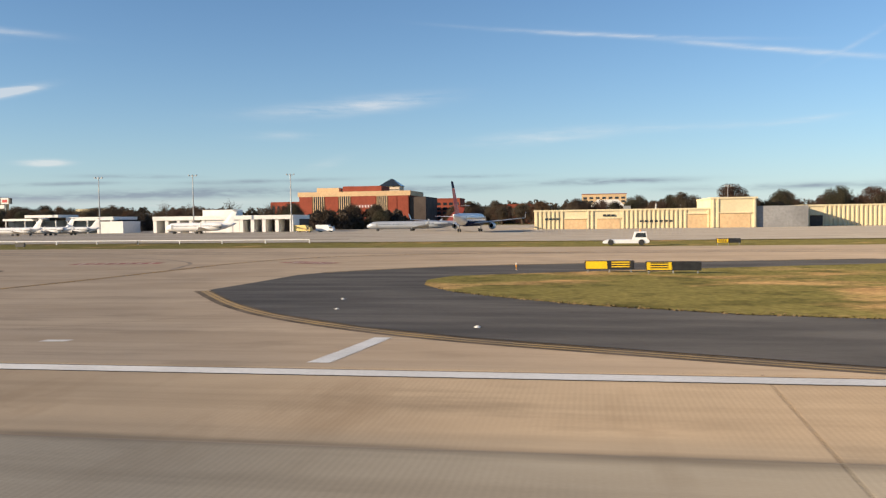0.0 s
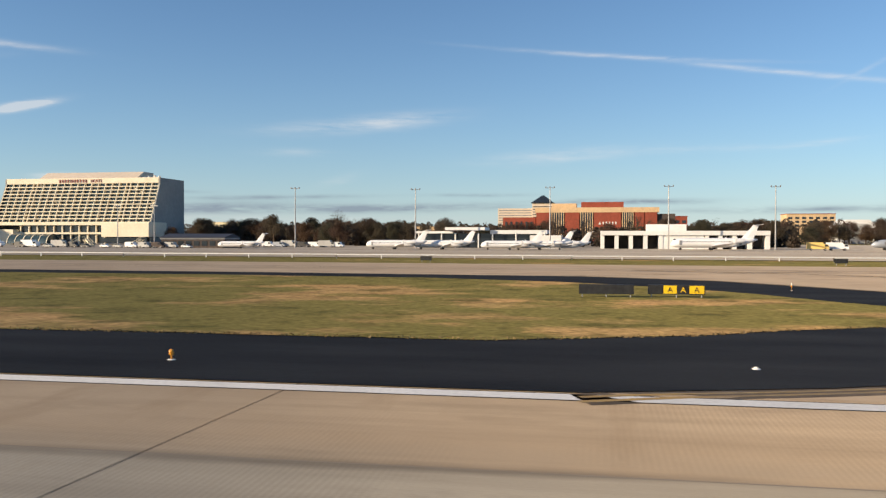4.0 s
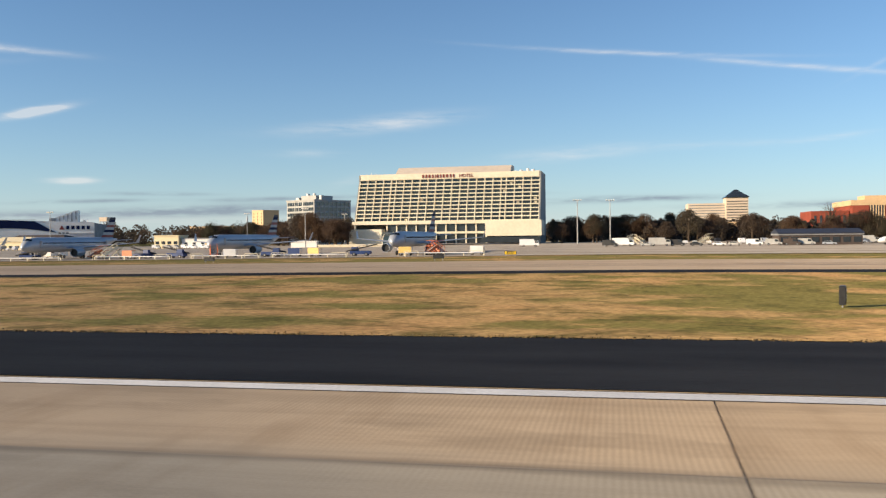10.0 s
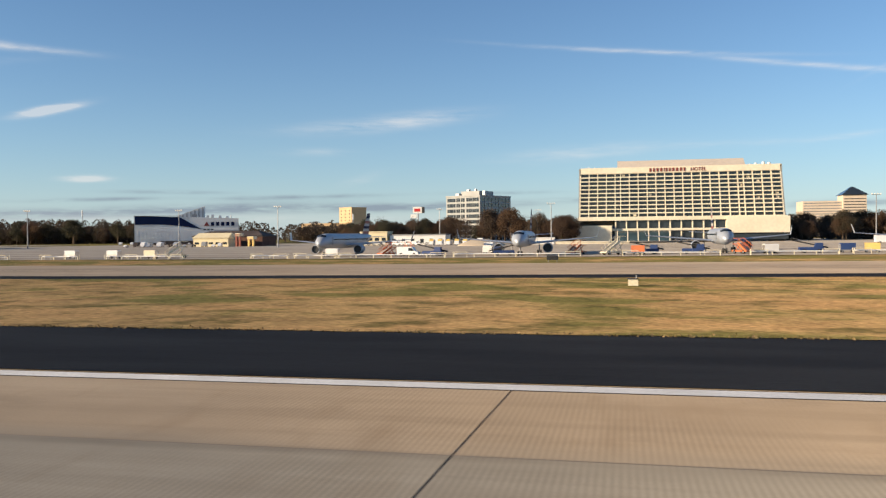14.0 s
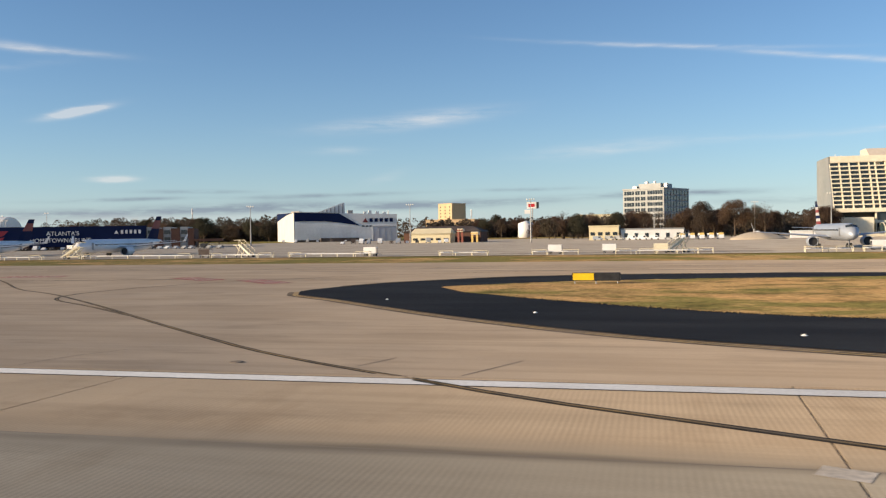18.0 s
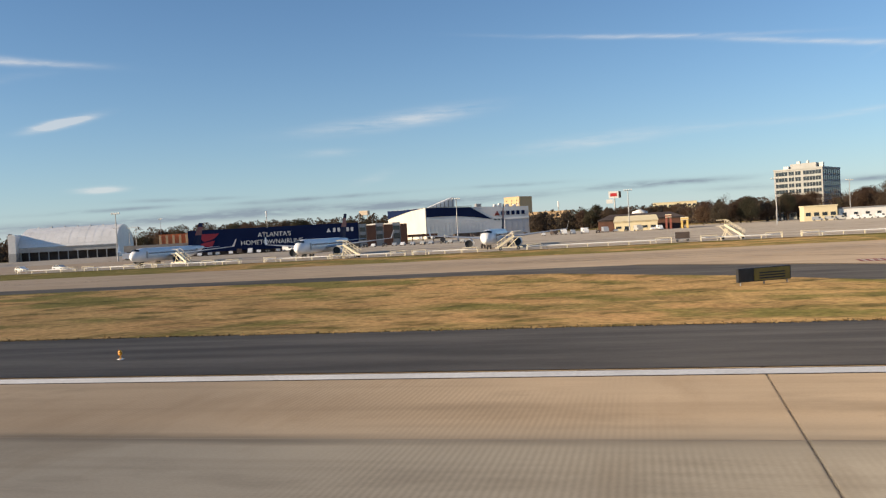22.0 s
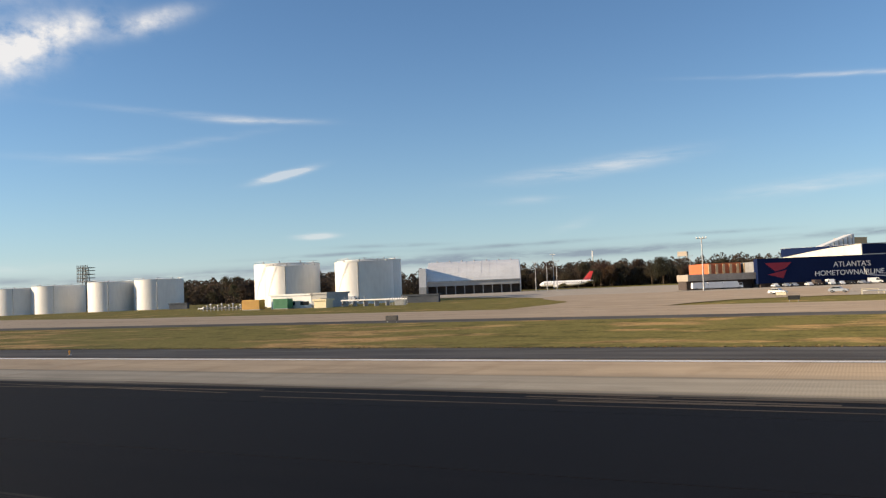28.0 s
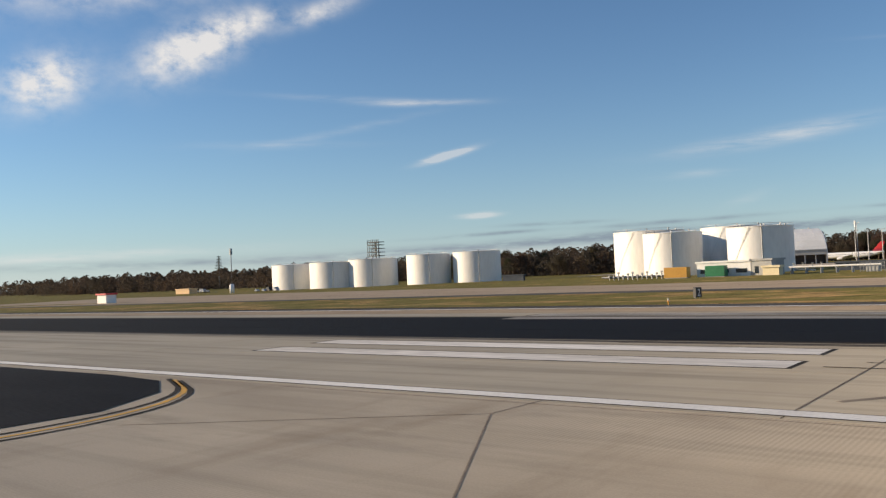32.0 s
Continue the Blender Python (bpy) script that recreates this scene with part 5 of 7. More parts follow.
def barrel_hangar():
    base = thing("fabric_hangar", "white fabric hangar with a curved roof on an open steel frame", "hangar", (-1191, 541.5, gz(-1191, 541)), 23.0)
    half = [(0, 9.6), (1.4, 12.2), (5, 16.0), (10, 19.4), (16, 22.0), (24, 24.0), (33, 24.8)]
    prof = half + [(66 - y, z) for y, z in reversed(half[:-1])]
    part("roof", Shape().prism(prof + [(y, z - 0.4) for y, z in reversed(prof)], 0, -34, 34), WHITE, base, "white curved fabric roof")
    for k in range(1, 12):
        x = -34 + k * 68 / 12
        part("roof_seam", Shape().prism([(y, z + 0.09) for y, z in half] + [(y, z - 0.05) for y, z in reversed(half)], 0, x - 0.12, x + 0.12), TANK_WHITE, base)
    part("back_wall", Shape().box((-34, 65, -1), (34, 66, 9.8)), GREY_WALL, base)
    for x in (-34.4, 34.0):
        part("end_wall", Shape().prism([(0.4, -1), (0.4, 9.5)] + [(y, z - 0.2) for y, z in prof[1:-1]] + [(65.6, 9.5), (65.6, -1)], 0, x, x + 0.4), WHITE, base, "white closed end wall")
    part("front_skirt", Shape().box((-34, 0.2, 6.2), (34, 0.6, 9.7)), GREY_WALL, base, "grey wall band under the roof")
    part("gutter", Shape().box((-34, -0.5, 9.4), (34, 0.2, 9.8)), STEEL, base, "grey eaves gutter")
    for k in range(11):
        part("frame_post", Shape().box((-34 + k * 6.74, -0.2, -1), (-33.4 + k * 6.74, 0.5, 6.4)), STEEL, base)
    # added dark sheet gives the shade inside the open front
    part("dark_interior", Shape().box((-33.8, 6, -1), (33.8, 7, 9)), DARK_WALL, base, "dark sheet added for the shade inside")
    part("corner_block", Shape().slab((-39.5, -4.5, -1), (-34.5, 16, 19.6), 0.2), WHITE, base, "pale block beside the hangar")
    part("block_plinth", Shape().box((-39.7, -4.7, -1), (-34.45, 0, 6.0)), GREY_WALL, base, "grey base of the block")
    for k in range(7):
        part("ridge_vent", Shape().tube((-28 + k * 9.4, 32, 24.6), (-28 + k * 9.4, 32, 25.6), 0.7, 0.5, n=10), STEEL, base)


def tank(x, y, r, h, turn=0.0, stairs=True, label="tall white steel fuel storage tank with a flat roof"):
    base = thing("fuel_tank", label, "storage tank", (x, y, gz(x, y)), turn, "fuel tanks")
    n = 48
    ring = lambda rad, z: [(rad * math.cos(2 * math.pi * k / n), rad * math.sin(2 * math.pi * k / n), z) for k in range(n)]
    part("shell", Shape().loft([ring(r, -1), ring(r, h)], False), TANK_WHITE, base, smooth=True)
    part("roof", Shape().loft([ring(r + 0.15, h), ring(r + 0.15, h + 0.25), ring(0.4, h + 0.9)]), TANK_WHITE, base)
    for k in range(1, 4):
        part("weld_band", Shape().loft([ring(r + 0.03, h * k / 4 - 0.06), ring(r + 0.03, h * k / 4 + 0.06)], False), TANK_WHITE, base)
    if stairs:
        s = Shape()
        for k in range(60):
            a = -2.3 + k * 0.012
            s.box((r * math.cos(a) - 0.16, r * math.sin(a) - 0.5, h * k / 60), (r * math.cos(a) + 0.16, r * math.sin(a) + 0.1, h * k / 60 + 0.07))
        part("stair", s, WHITE, base, "spiral steel stair")
    part("pipe", Shape().tube((r * 0.35, -r * 0.945, 0), (r * 0.35, -r * 0.945, h), 0.18), STEEL, base)
    for a in (-2.0, -1.2, -0.4, 0.6):
        part("roof_vent", Shape().tube((r * 0.8 * math.cos(a), r * 0.8 * math.sin(a), h + 0.2), (r * 0.8 * math.cos(a), r * 0.8 * math.sin(a), h + 1.2), 0.28), STEEL, base)
    rail = Shape()
    for k in range(n):
        a, b = 2 * math.pi * k / n, 2 * math.pi * (k + 1) / n
        rail.tube((r * math.cos(a), r * math.sin(a), h + 1.1), (r * math.cos(b), r * math.sin(b), h + 1.1), 0.05, n=4, caps=False)
    part("roof_rail", rail, STEEL, base)
    return base


hotel()
brick_office()
pyramid_office()
cream_hangar()
fbo()
banner_hangar()
delta_hangar()
barrel_hangar()
for x, y, r, h in ((-1167.6, 290, 14.5, 18.3), (-1138.2, 312.3, 14.5, 18.6), (-1148.3, 268.4, 11.1, 16.2), (-1116.7, 273.3, 11.7, 16.4)):
    tank(x, y, r, h)
for x, y, r, h in ((-1407, 309.6, 15, 14.6), (-1371.8, 307.7, 15, 14.6), (-1349.3, 316, 14.2, 15.2), (-1310, 318.5, 12.2, 15.8), (-1284.8, 329, 13, 16)):
    tank(x, y, r, h, 20, False, label="white steel fuel storage tank in a far row")


def grid_office():
    """A pale framed block whose front is turned a little to the west; its east side lies in shade."""
    base = thing("grey_office", "pale concrete office block with a grid of large dark windows", "office building", (-684, 647.5, gz(-684, 647.5)), -28.5)
    W, D, H = 33.5, 40.0, 35.5
    part("wall", Shape().box((0, 0.5, -3), (W, D, H)), OFFICE_PALE, base, "pale concrete frame")
    part("parapet", Shape().box((-0.3, 0.1, H - 0.4), (W + 0.3, D + 0.3, H + 0.6)), OFFICE_PALE, base)
    cols = [(1.2, 4.0), (5.4, 4.0), (10.4, 3.6), (15.0, 3.6), (20.4, 4.0), (24.8, 3.6), (28.8, 3.6)]
    for r in range(8):
        z = 1.6 + r * 4.25
        for x, w in cols:
            part("window", Shape().box((x, 0.3, z), (x + w, 0.62, z + 2.75)), GLASS, base)
            part("mullion", Shape().box((x + w / 2 - 0.09, 0.22, z), (x + w / 2 + 0.09, 0.3, z + 2.75)), OFFICE_PALE, base)
        part("side_window_band", Shape().box((W, 2, z), (W + 0.15, D - 2, z + 2.75)), GLASS, base)
    for k in range(9):
        part("side_fin", Shape().box((W, 1.6 + k * 4.5, 0), (W + 0.4, 2.3 + k * 4.5, H - 1)), OFFICE_PALE, base)
    part("plant_room", Shape().box((9, 8, H + 0.5), (27, 26, H + 4.2)), OFFICE_PALE, base, "flat rooftop plant room")
    for x, y, w, h in ((5, 6, 3.5, 2.2), (13, 10, 2.2, 5.4), (19, 12, 1.6, 5.6), (28.5, 10, 2.6, 3.6)):
        part("roof_unit", Shape().box((x, y, H + 0.5), (x + w, y + w, H + 0.5 + h)), STEEL, base)


grid_office()
block("tan_tower", "tan windowless tower far behind the trees", "tower", -972, -944, 1210, 1240, 0, 49, TAN, 9, 3, 4, 47, None, (0.2, 0.4), turn=-30)
block("red_office", "red brick office behind parked aircraft", "office building", -152, -118, 770, 800, 0, 23.5, BRICK, 4, 6, 4, 21)
block("red_office", "low red brick office among trees", "office building", -78, -46, 760, 790, 0, 17, BRICK, 3, 6, 3, 15)
block("brick_tower", "tan and brick office block with dark windows", "office building", -8, 38, 900, 930, 0, 29, TAN, 5, 7, 8, 27, BRICK)
dome = thing("white_vault", "white windowless building with a faceted vaulted roof", "building", (15, 745, gz(15, 745)), size=1.2)
part("vault", Shape().prism([(-10, -2), (10, -2), (12, 12.5), (7.5, 16.8), (-7, 16.8), (-12, 12.5)], 1, 0, 26), WHITE, dome)
part("front_panel", Shape().prism([(-8.5, 0), (8.5, 0), (8.5, 10), (6, 14), (-6, 14), (-8.5, 10)], 1, -0.3, -0.02), GREY_WALL, dome, "pale recessed front")
block("yellow_workshop", "small yellow workshop building", "workshop", -697, -681, 468, 480, 0, 7.4, CREAM, 1, 4, 2, 5)
block("white_workshop", "long white workshop with roller doors", "workshop", -680, -647, 470, 484, 0, 5.6, WHITE, 1, 6, 0.5, 4.6, ROOF, (0.35, 0.55))
depot = block("tan_depot", "long low cream depot with a pale pitched roof", "depot", -793, -771, 450, 462, 0, 4.6, CREAM, 1, 5, 1, 3.0, CREAM)
part("low_roof", Shape().loft([[(-11.6, -0.8, 5.1), (11.6, -0.8, 5.1), (11.6, 12.8, 5.1), (-11.6, 12.8, 5.1)], [(-10.5, 5.8, 8.0), (10.5, 5.8, 8.0), (10.5, 6.2, 8.0), (-10.5, 6.2, 8.0)]]), CREAM, depot, "pale low pitched roof")
hall = block("depot_hall", "long depot hall with a dark brown hipped roof", "depot", -802, -757, 466, 486, 0, 5.6, BROWN_WALL, 0, 0, roof=DARK_WALL)
part("hipped_roof", Shape().loft([[(-23, -1, 6.2), (23, -1, 6.2), (23, 21, 6.2), (-23, 21, 6.2)], [(-16, 9, 9.2), (16, 9, 9.2), (16, 11, 9.2), (-16, 11, 9.2)]]), DARK_WALL, hall, "dark brown hipped roof")
for x, w, h, m, lab in ((-765.5, 1.5, 7.6, RED_PAINT, "red and white service tower beside the depot"), (-757.5, 1.9, 5.8, EQUIP_YELLOW, "yellow and cream open service canopy")):
    t3 = thing("service_canopy", lab, "canopy", (x, 452, gz(x, 452)))
    part("top", Shape().slab((-w, -1.5, h - 1.6), (w, 3.5, h), 0.1), EQUIP_CREAM, t3)
    part("band", Shape().box((-w - 0.1, -1.62, h - 1.2), (w + 0.1, -1.5, h - 0.5)), m, t3)
    for sx in (-w * 0.7, w * 0.7):
        part("leg", Shape().box((sx - 0.5, -1.0, -1), (sx + 0.5, 0.2, h - 1.6)), m, t3)
block("low_terminal", "low tan building beside the apron", "building", -352, -315, 700, 730, 0, 13, TAN, 1, 4, 5, 10)
block("far_offices", "pale far office rows among trees", "office building", -905, -850, 900, 930, 0, 20, TAN, 3, 10, 6, 18)
block("far_offices", "pale far apartment block on the horizon", "building", -760, -705, 1150, 1180, 0, 27, CREAM, 4, 9, 6, 25)
block("apron_barrier_wall", "white box cabin in front of the hotel", "cabin", -598, -583, 440, 443, 0, 3.0, WHITE)
block("apron_barrier_wall", "low pale wall in front of the hotel", "wall", -582, -545, 440, 441, 0, 0.7, HOTEL)
block("pump_house", "low white pump house beside the tanks", "pump house", -1119.5, -1102.6, 217, 224, 0, 4.2, WHITE, 1, 3, 0.5, 2.6)
block("dike_wall", "containment wall beside the far tanks, shade put into its dark colour", "wall", -1249, -1237, 300, 301.5, 0, 2.4, WALL_SHADED)
block("pump_shed", "grey flat-roofed pump shed beside a white pump house", "shed", -1102.4, -1096.4, 217, 230, 0, 4.3, GREY_WALL, 1, 2, 0.0, 2.4, win=(0.35, 0.9))
hut = block("site_hut", "small cream gabled hut before a grey shed", "hut", -1097.3, -1092.6, 211, 215, 0, 2.2, CREAM)
part("gable_roof", Shape().prism([(-2.6, 2.2), (2.6, 2.2), (0, 3.0)], 1, -0.3, 4.3), CREAM, hut, "cream pitched roof")
# shadow side of this wall is given by its dark base colour
block("dike_wall", "containment wall beside the tall tanks, shade put into its dark colour", "wall", -1086, -1071.5, 250, 251.2, 0, 2.3, WALL_SHADED)
block("field_hut", "small red and white equipment hut on the grass", "hut", -1308, -1302, 122, 126, 0, 3.0, WHITE, 0, 0, roof=RED)
vessel = thing("water_vessel", "small white upright tank beside the road", "tank", (-1394, 250, gz(-1394, 250)))
part("shell", Shape().tube((0, 0, -0.3), (0, 0, 4.6), 1.3, n=20), TANK_WHITE, vessel, smooth=True)
part("cap", Shape().tube((0, 0, 4.6), (0, 0, 5.0), 1.3, 0.5, n=20), TANK_WHITE, vessel)
block("field_hut", "low tan hut beyond the taxiway", "hut", -1478, -1464, 272, 278, 0, 2.6, TAN)
for nm, x0, x1, m, lab in (("storage_container", -1128.6, -1121, OCHRE, "ochre steel storage container"), ("storage_container", -1115.2, -1109.2, GREEN, "green steel storage container")):
    c = thing(nm, lab + " beside the fuel tanks", "container", ((x0 + x1) / 2, 212.5, gz(x0, 212.5)))
    w = (x1 - x0) / 2
    part("body", Shape().slab((-w, 0, 0.15), (w, 3, 3.4), 0.1), m, c)
    for k in range(12):
        part("corrugation", Shape().box((-w + 0.3 + k * (2 * w - 0.6) / 11 - 0.12, -0.08, 0.3), (-w + 0.3 + k * (2 * w - 0.6) / 11 + 0.12, 0, 3.2)), m, c)
    part("skid", Shape().box((-w, 0.2, -0.2), (w, 2.8, 0.15)), STEEL, c)
pipes = thing("pipe_manifold", "grey steel pipes and valves in front of the tanks", "pipework", (-1150, 217, gz(-1150, 217)))
for k in range(14):
    part("riser", Shape().tube((k * 1.7, 0, -0.3), (k * 1.7, 0, 1.4 + 0.5 * (k % 3)), 0.22, n=8).tube((k * 1.7 - 0.3, 0, 1.3 + 0.5 * (k % 3)), (k * 1.7 + 0.3, 0, 1.3 + 0.5 * (k % 3)), 0.3, n=8), STEEL, pipes)
part("header", Shape().tube((-3, 0.6, 0.9), (27, 0.6, 0.9), 0.3).tube((-3, 1.6, 0.7), (27, 1.6, 0.7), 0.3), STEEL, pipes, "long grey pipes")
rack = thing("pipe_rack", "white low pipes on trestles beside the tanks", "pipework", (-1092, 219, gz(-1092, 219)))
for k, (y, z) in enumerate(((0, 1.9), (0.9, 1.9), (1.8, 1.3))):
    part("pipe", Shape().tube((0, y, z), (25 - 9 * k, y, z - 0.25 * k), 0.26, n=10), TANK_WHITE, rack)
for k in range(6):
    part("trestle", Shape().box((k * 4.2 + 0.4, -0.3, -0.2), (k * 4.2 + 0.65, 2.2, 1.7)), STEEL, rack)
for k in range(4):
    part("valve", Shape().tube((1.5 + k * 2.6, -0.1, 1.9), (1.5 + k * 2.6, -0.1, 3.0), 0.12, n=8).tube((1.5 + k * 2.6, -0.1, 3.0), (1.5 + k * 2.6, -0.1, 3.12), 0.42, n=12), STEEL, rack)
cage = thing("steel_cage", "grey open lattice cage round a small pump", "fence", (-1069, 217, gz(-1069, 217)))
for k in range(8):
    part("post", Shape().box((-3.2 + k * 0.9, -0.05, -0.2), (-3.1 + k * 0.9, 0.05, 2.6)), STEEL, cage)
for z in (0.3, 1.4, 2.5):
    part("rail", Shape().box((-3.2, 0.05, z), (3.2, 0.13, z + 0.09)), STEEL, cage)
part("pump_body", Shape().slab((-1.8, 0.6, -0.2), (1.6, 2.0, 1.5), 0.15), GREY_WALL, cage, "grey pump casing")

shed = block("service_shed", "long dark service shed with a blue-grey roof", "shed", -367, -340, 313, 326, 0, 3.4, DARK_WALL, 1, 8, 0.4, 3.0, ROOF, (0.7, 0.7))
part("pitched_roof", Shape().prism([(-0.8, 4.0), (13.8, 4.0), (13.8, 4.2), (6.5, 5.7), (-0.8, 4.2)], 0, -14, 14), DARK_BLUE, shed, "dark blue pitched metal roof")
mound = thing("sand_mound", "low pale sand mound at the back of the apron", "sand mound", (-617, 412, gz(-617, 412)))
rows = []
for u, z in ((1.0, -0.4), (0.86, 0.7), (0.66, 1.7), (0.42, 2.7), (0.2, 3.2), (0.05, 3.35)):
    rows.append([((13.5 + 1.1 * math.sin(3 * a + u)) * u * math.cos(a), 8.0 * u * math.sin(a), z + 0.12 * math.sin(5 * a + 3 * u)) for a in [2 * math.pi * k / 32 for k in range(32)]])
part("heap", Shape().loft(rows), PATCH, mound, smooth=True)
part("cover", Shape().box((-1.6, -0.8, 3.1), (1.4, 0.8, 3.8), 0.2), WHITE, mound, "white cover on top")
# far beige billboard, built here as a box on four added legs
box = thing("roof_tank", "pale far billboard above the trees, built as a box on steel legs", "tank", (-1146, 1100, 0))
part("body", Shape().slab((-6, -5, 32), (6, 5, 38), 0.3), PALE_TAN, box)
for sx in (-5.5, 5.5):
    for sy in (-4, 4):
        part("leg", Shape().tube((sx, sy, 0), (sx, sy, 32), 0.5, n=8), STEEL, box)

wt = thing("water_tank", "white round water tank on a short base", "water tank", (-779, 797, gz(-779, 797)))
part("shell", Shape().tube((0, 0, -3), (0, 0, 13.5), 7.2, n=28), TANK_WHITE, wt, smooth=True)
part("dome", Shape().tube((0, 0, 13.5), (0, 0, 15.5), 7.2, 1.0, n=28), TANK_WHITE, wt, smooth=True)
bb = thing("billboard", "tall billboard on a steel pole with red and white face", "billboard", (-808, 1060, 0))
part("pole", Shape().tube((0, 0, 0), (0, 0, 34), 0.8), STEEL, bb)
part("panel", Shape().box((-7, -0.6, 33.5), (5, 0.6, 41.8)), WHITE, bb, "white panel")
part("panel_mark", Shape().box((-5, -0.75, 35.5), (3, -0.6, 39.5)), RED, bb, "red plain mark")
# black colour stands in for the lack of light on this side
part("side_panel", Shape().box((5.2, -0.5, 33.5), (8, 3, 41.5)), SIGN_BLACK, bb, "side panel painted black as unlit")
part("lower_panel", Shape().box((-10, -0.5, 27), (-2, 0.5, 32)), WHITE, bb, "white lower panel")


# ---- aircraft ----
def ring(y, r, zc, flat=1.0, n=20):
    return [(r * math.cos(2 * math.pi * k / n), y, zc + r * flat * math.sin(2 * math.pi * k / n)) for k in range(n)]


def wing_shape(root, tip, span, chord0, chord1, t0, t1, side):
    """A swept wing from root (y, z) to tip (y, z)."""
    def sec(x, y, z, c, t):
        return [(x, y, z), (x, y + c * 0.3, z + t), (x, y + c * 0.7, z + t * 0.7), (x, y + c, z), (x, y + c * 0.6, z - t * 0.4), (x, y + c * 0.25, z - t * 0.5)]
    return Shape().loft([sec(side * 1.2, root[0], root[1], chord0, t0), sec(side * span, tip[0], tip[1], chord1, t1)])


def airliner(name, label, at, turn, L=44.0, R=1.98, span=17.5, skin=None, belly=None, fin=(), engines="wing", category="airliner", door_stripe=None, fin_height=None, low=False):
    """A jet with its nose at the origin, pointing south; the tail lies to the north."""
    base = thing(name, label, category, at, turn, "parked aircraft")
    zc = R * (1.5 if low else 1.95) if engines == "wing" else R * 1.55
    k = L / 44.0
    prof = [(0.0, 0.10, -0.35), (0.5, 0.42, -0.28), (1.5, 0.72, -0.15), (3.0, 0.90, -0.05), (5.0, 0.99, 0.0), (7.0, 1.0, 0.0), (L / k * 0.62, 1.0, 0.0), (L / k * 0.74, 0.93, 0.07), (L / k * 0.85, 0.70, 0.28), (L / k * 0.94, 0.40, 0.52), (L / k, 0.12, 0.68)]
    part("fuselage", Shape().loft([ring(y * k, R * r, zc + R * dz) for y, r, dz in prof]), skin, base, smooth=True)
    if belly:
        part("belly", Shape().loft([ring(y * k, R * r * 0.97, zc + R * dz - (0.58 if low else 0.28) * R, 0.46 if low else 0.80) for y, r, dz in prof[4:8]]), belly, base, "dark blue belly", smooth=True)
    scr = Shape()
    for s in (-1, 1):
        scr.add([(s * 0.02, 1.55 * k, zc + 0.58 * R), (s * 0.62 * R, 2.35 * k, zc + 0.48 * R), (s * 0.60 * R, 2.75 * k, zc + 0.72 * R), (s * 0.02, 2.25 * k, zc + 0.84 * R)], [(0, 1, 2, 3)])
    scr.v = [(x, y - 0.22, z + 0.06) for x, y, z in scr.v]
    part("cockpit_window", scr, GLASS, base, "dark cockpit windscreen")
    win = Shape()
    y = 6.0 * k
    while y < L * 0.80:
        for s in (-1, 1):
            x = s * R * 0.985
            win.box((x - 0.03, y, zc + 0.14 * R), (x + 0.03, y + 0.24, zc + 0.32 * R))
        y += 0.55 if L > 25 else 1.1
    part("window_row", win, GLASS, base, "row of small dark cabin windows", kind="stuff")
    for s in (-1, 1):
        for yy in (5.0 * k, L * 0.8):
            part("cabin_door", Shape().box((s * R * 0.99 - 0.03, yy - 0.45, zc - 0.42 * R), (s * R * 0.99 + 0.03, yy + 0.45, zc + 0.5 * R)), STEEL, base)
    wy, wz = L * 0.36 if engines == "wing" else L * 0.47, zc - R * (0.3 if low else 0.62)
    for s in (-1, 1):
        w = part("wing", wing_shape((wy, wz), (wy + L * 0.19, wz + span * 0.085), span, L * 0.165, L * 0.04, 0.45, 0.1, s), SILVER if engines == "wing" else skin, base, smooth=False)
        part("winglet", Shape().loft([[(s * span, wy + L * 0.19, wz + span * 0.085), (s * span, wy + L * 0.23, wz + span * 0.085), (s * (span + 0.1), wy + L * 0.21, wz + span * 0.085 + 0.02)], [(s * (span + 0.55), wy + L * 0.225, wz + span * 0.085 + 2.2), (s * (span + 0.55), wy + L * 0.24, wz + span * 0.085 + 2.2), (s * (span + 0.6), wy + L * 0.232, wz + span * 0.085 + 2.2)]]), skin, w)
        if engines == "wing":
            ex, ey, ez = s * span * 0.335, wy - 1.0 * k, wz - 0.95
            er = 1.12 * (0.7 + 0.3 * k)
            nac = part("engine", Shape().loft([[(ex + p[0], p[1], p[2]) for p in ring(ey - 1.6, er * 0.92, ez)], [(ex + p[0], p[1], p[2]) for p in ring(ey - 1.2, er * 1.04, ez)], [(ex + p[0], p[1], p[2]) for p in ring(ey + 0.8, er * 1.06, ez)], [(ex + p[0], p[1], p[2]) for p in ring(ey + 2.6, er * 0.72, ez + 0.1)]], False), skin, base, "round nacelle", smooth=True)
            part("intake", Shape().tube((ex, ey - 1.2, ez), (ex, ey - 1.15, ez), er * 0.96, n=20), SIGN_BLACK, nac, "dark engine intake")
            part("lip", Shape().loft([[(ex + p[0], p[1], p[2]) for p in ring(ey - 1.62, er * 0.90, ez)], [(ex + p[0], p[1], p[2]) for p in ring(ey - 1.72, er * 0.97, ez)], [(ex + p[0], p[1], p[2]) for p in ring(ey - 1.35, er * 1.045, ez)]], False), SILVER, nac, "bare metal lip", smooth=True)
            part("pylon", Shape().box((ex - 0.15, ey - 0.2, ez + er * 0.8), (ex + 0.15, ey + 3, wz + 0.35)), skin, nac)
        else:
            ex, ey, ez, er = s * R * 1.52, L * 0.70, zc + R * 0.42, R * 0.48
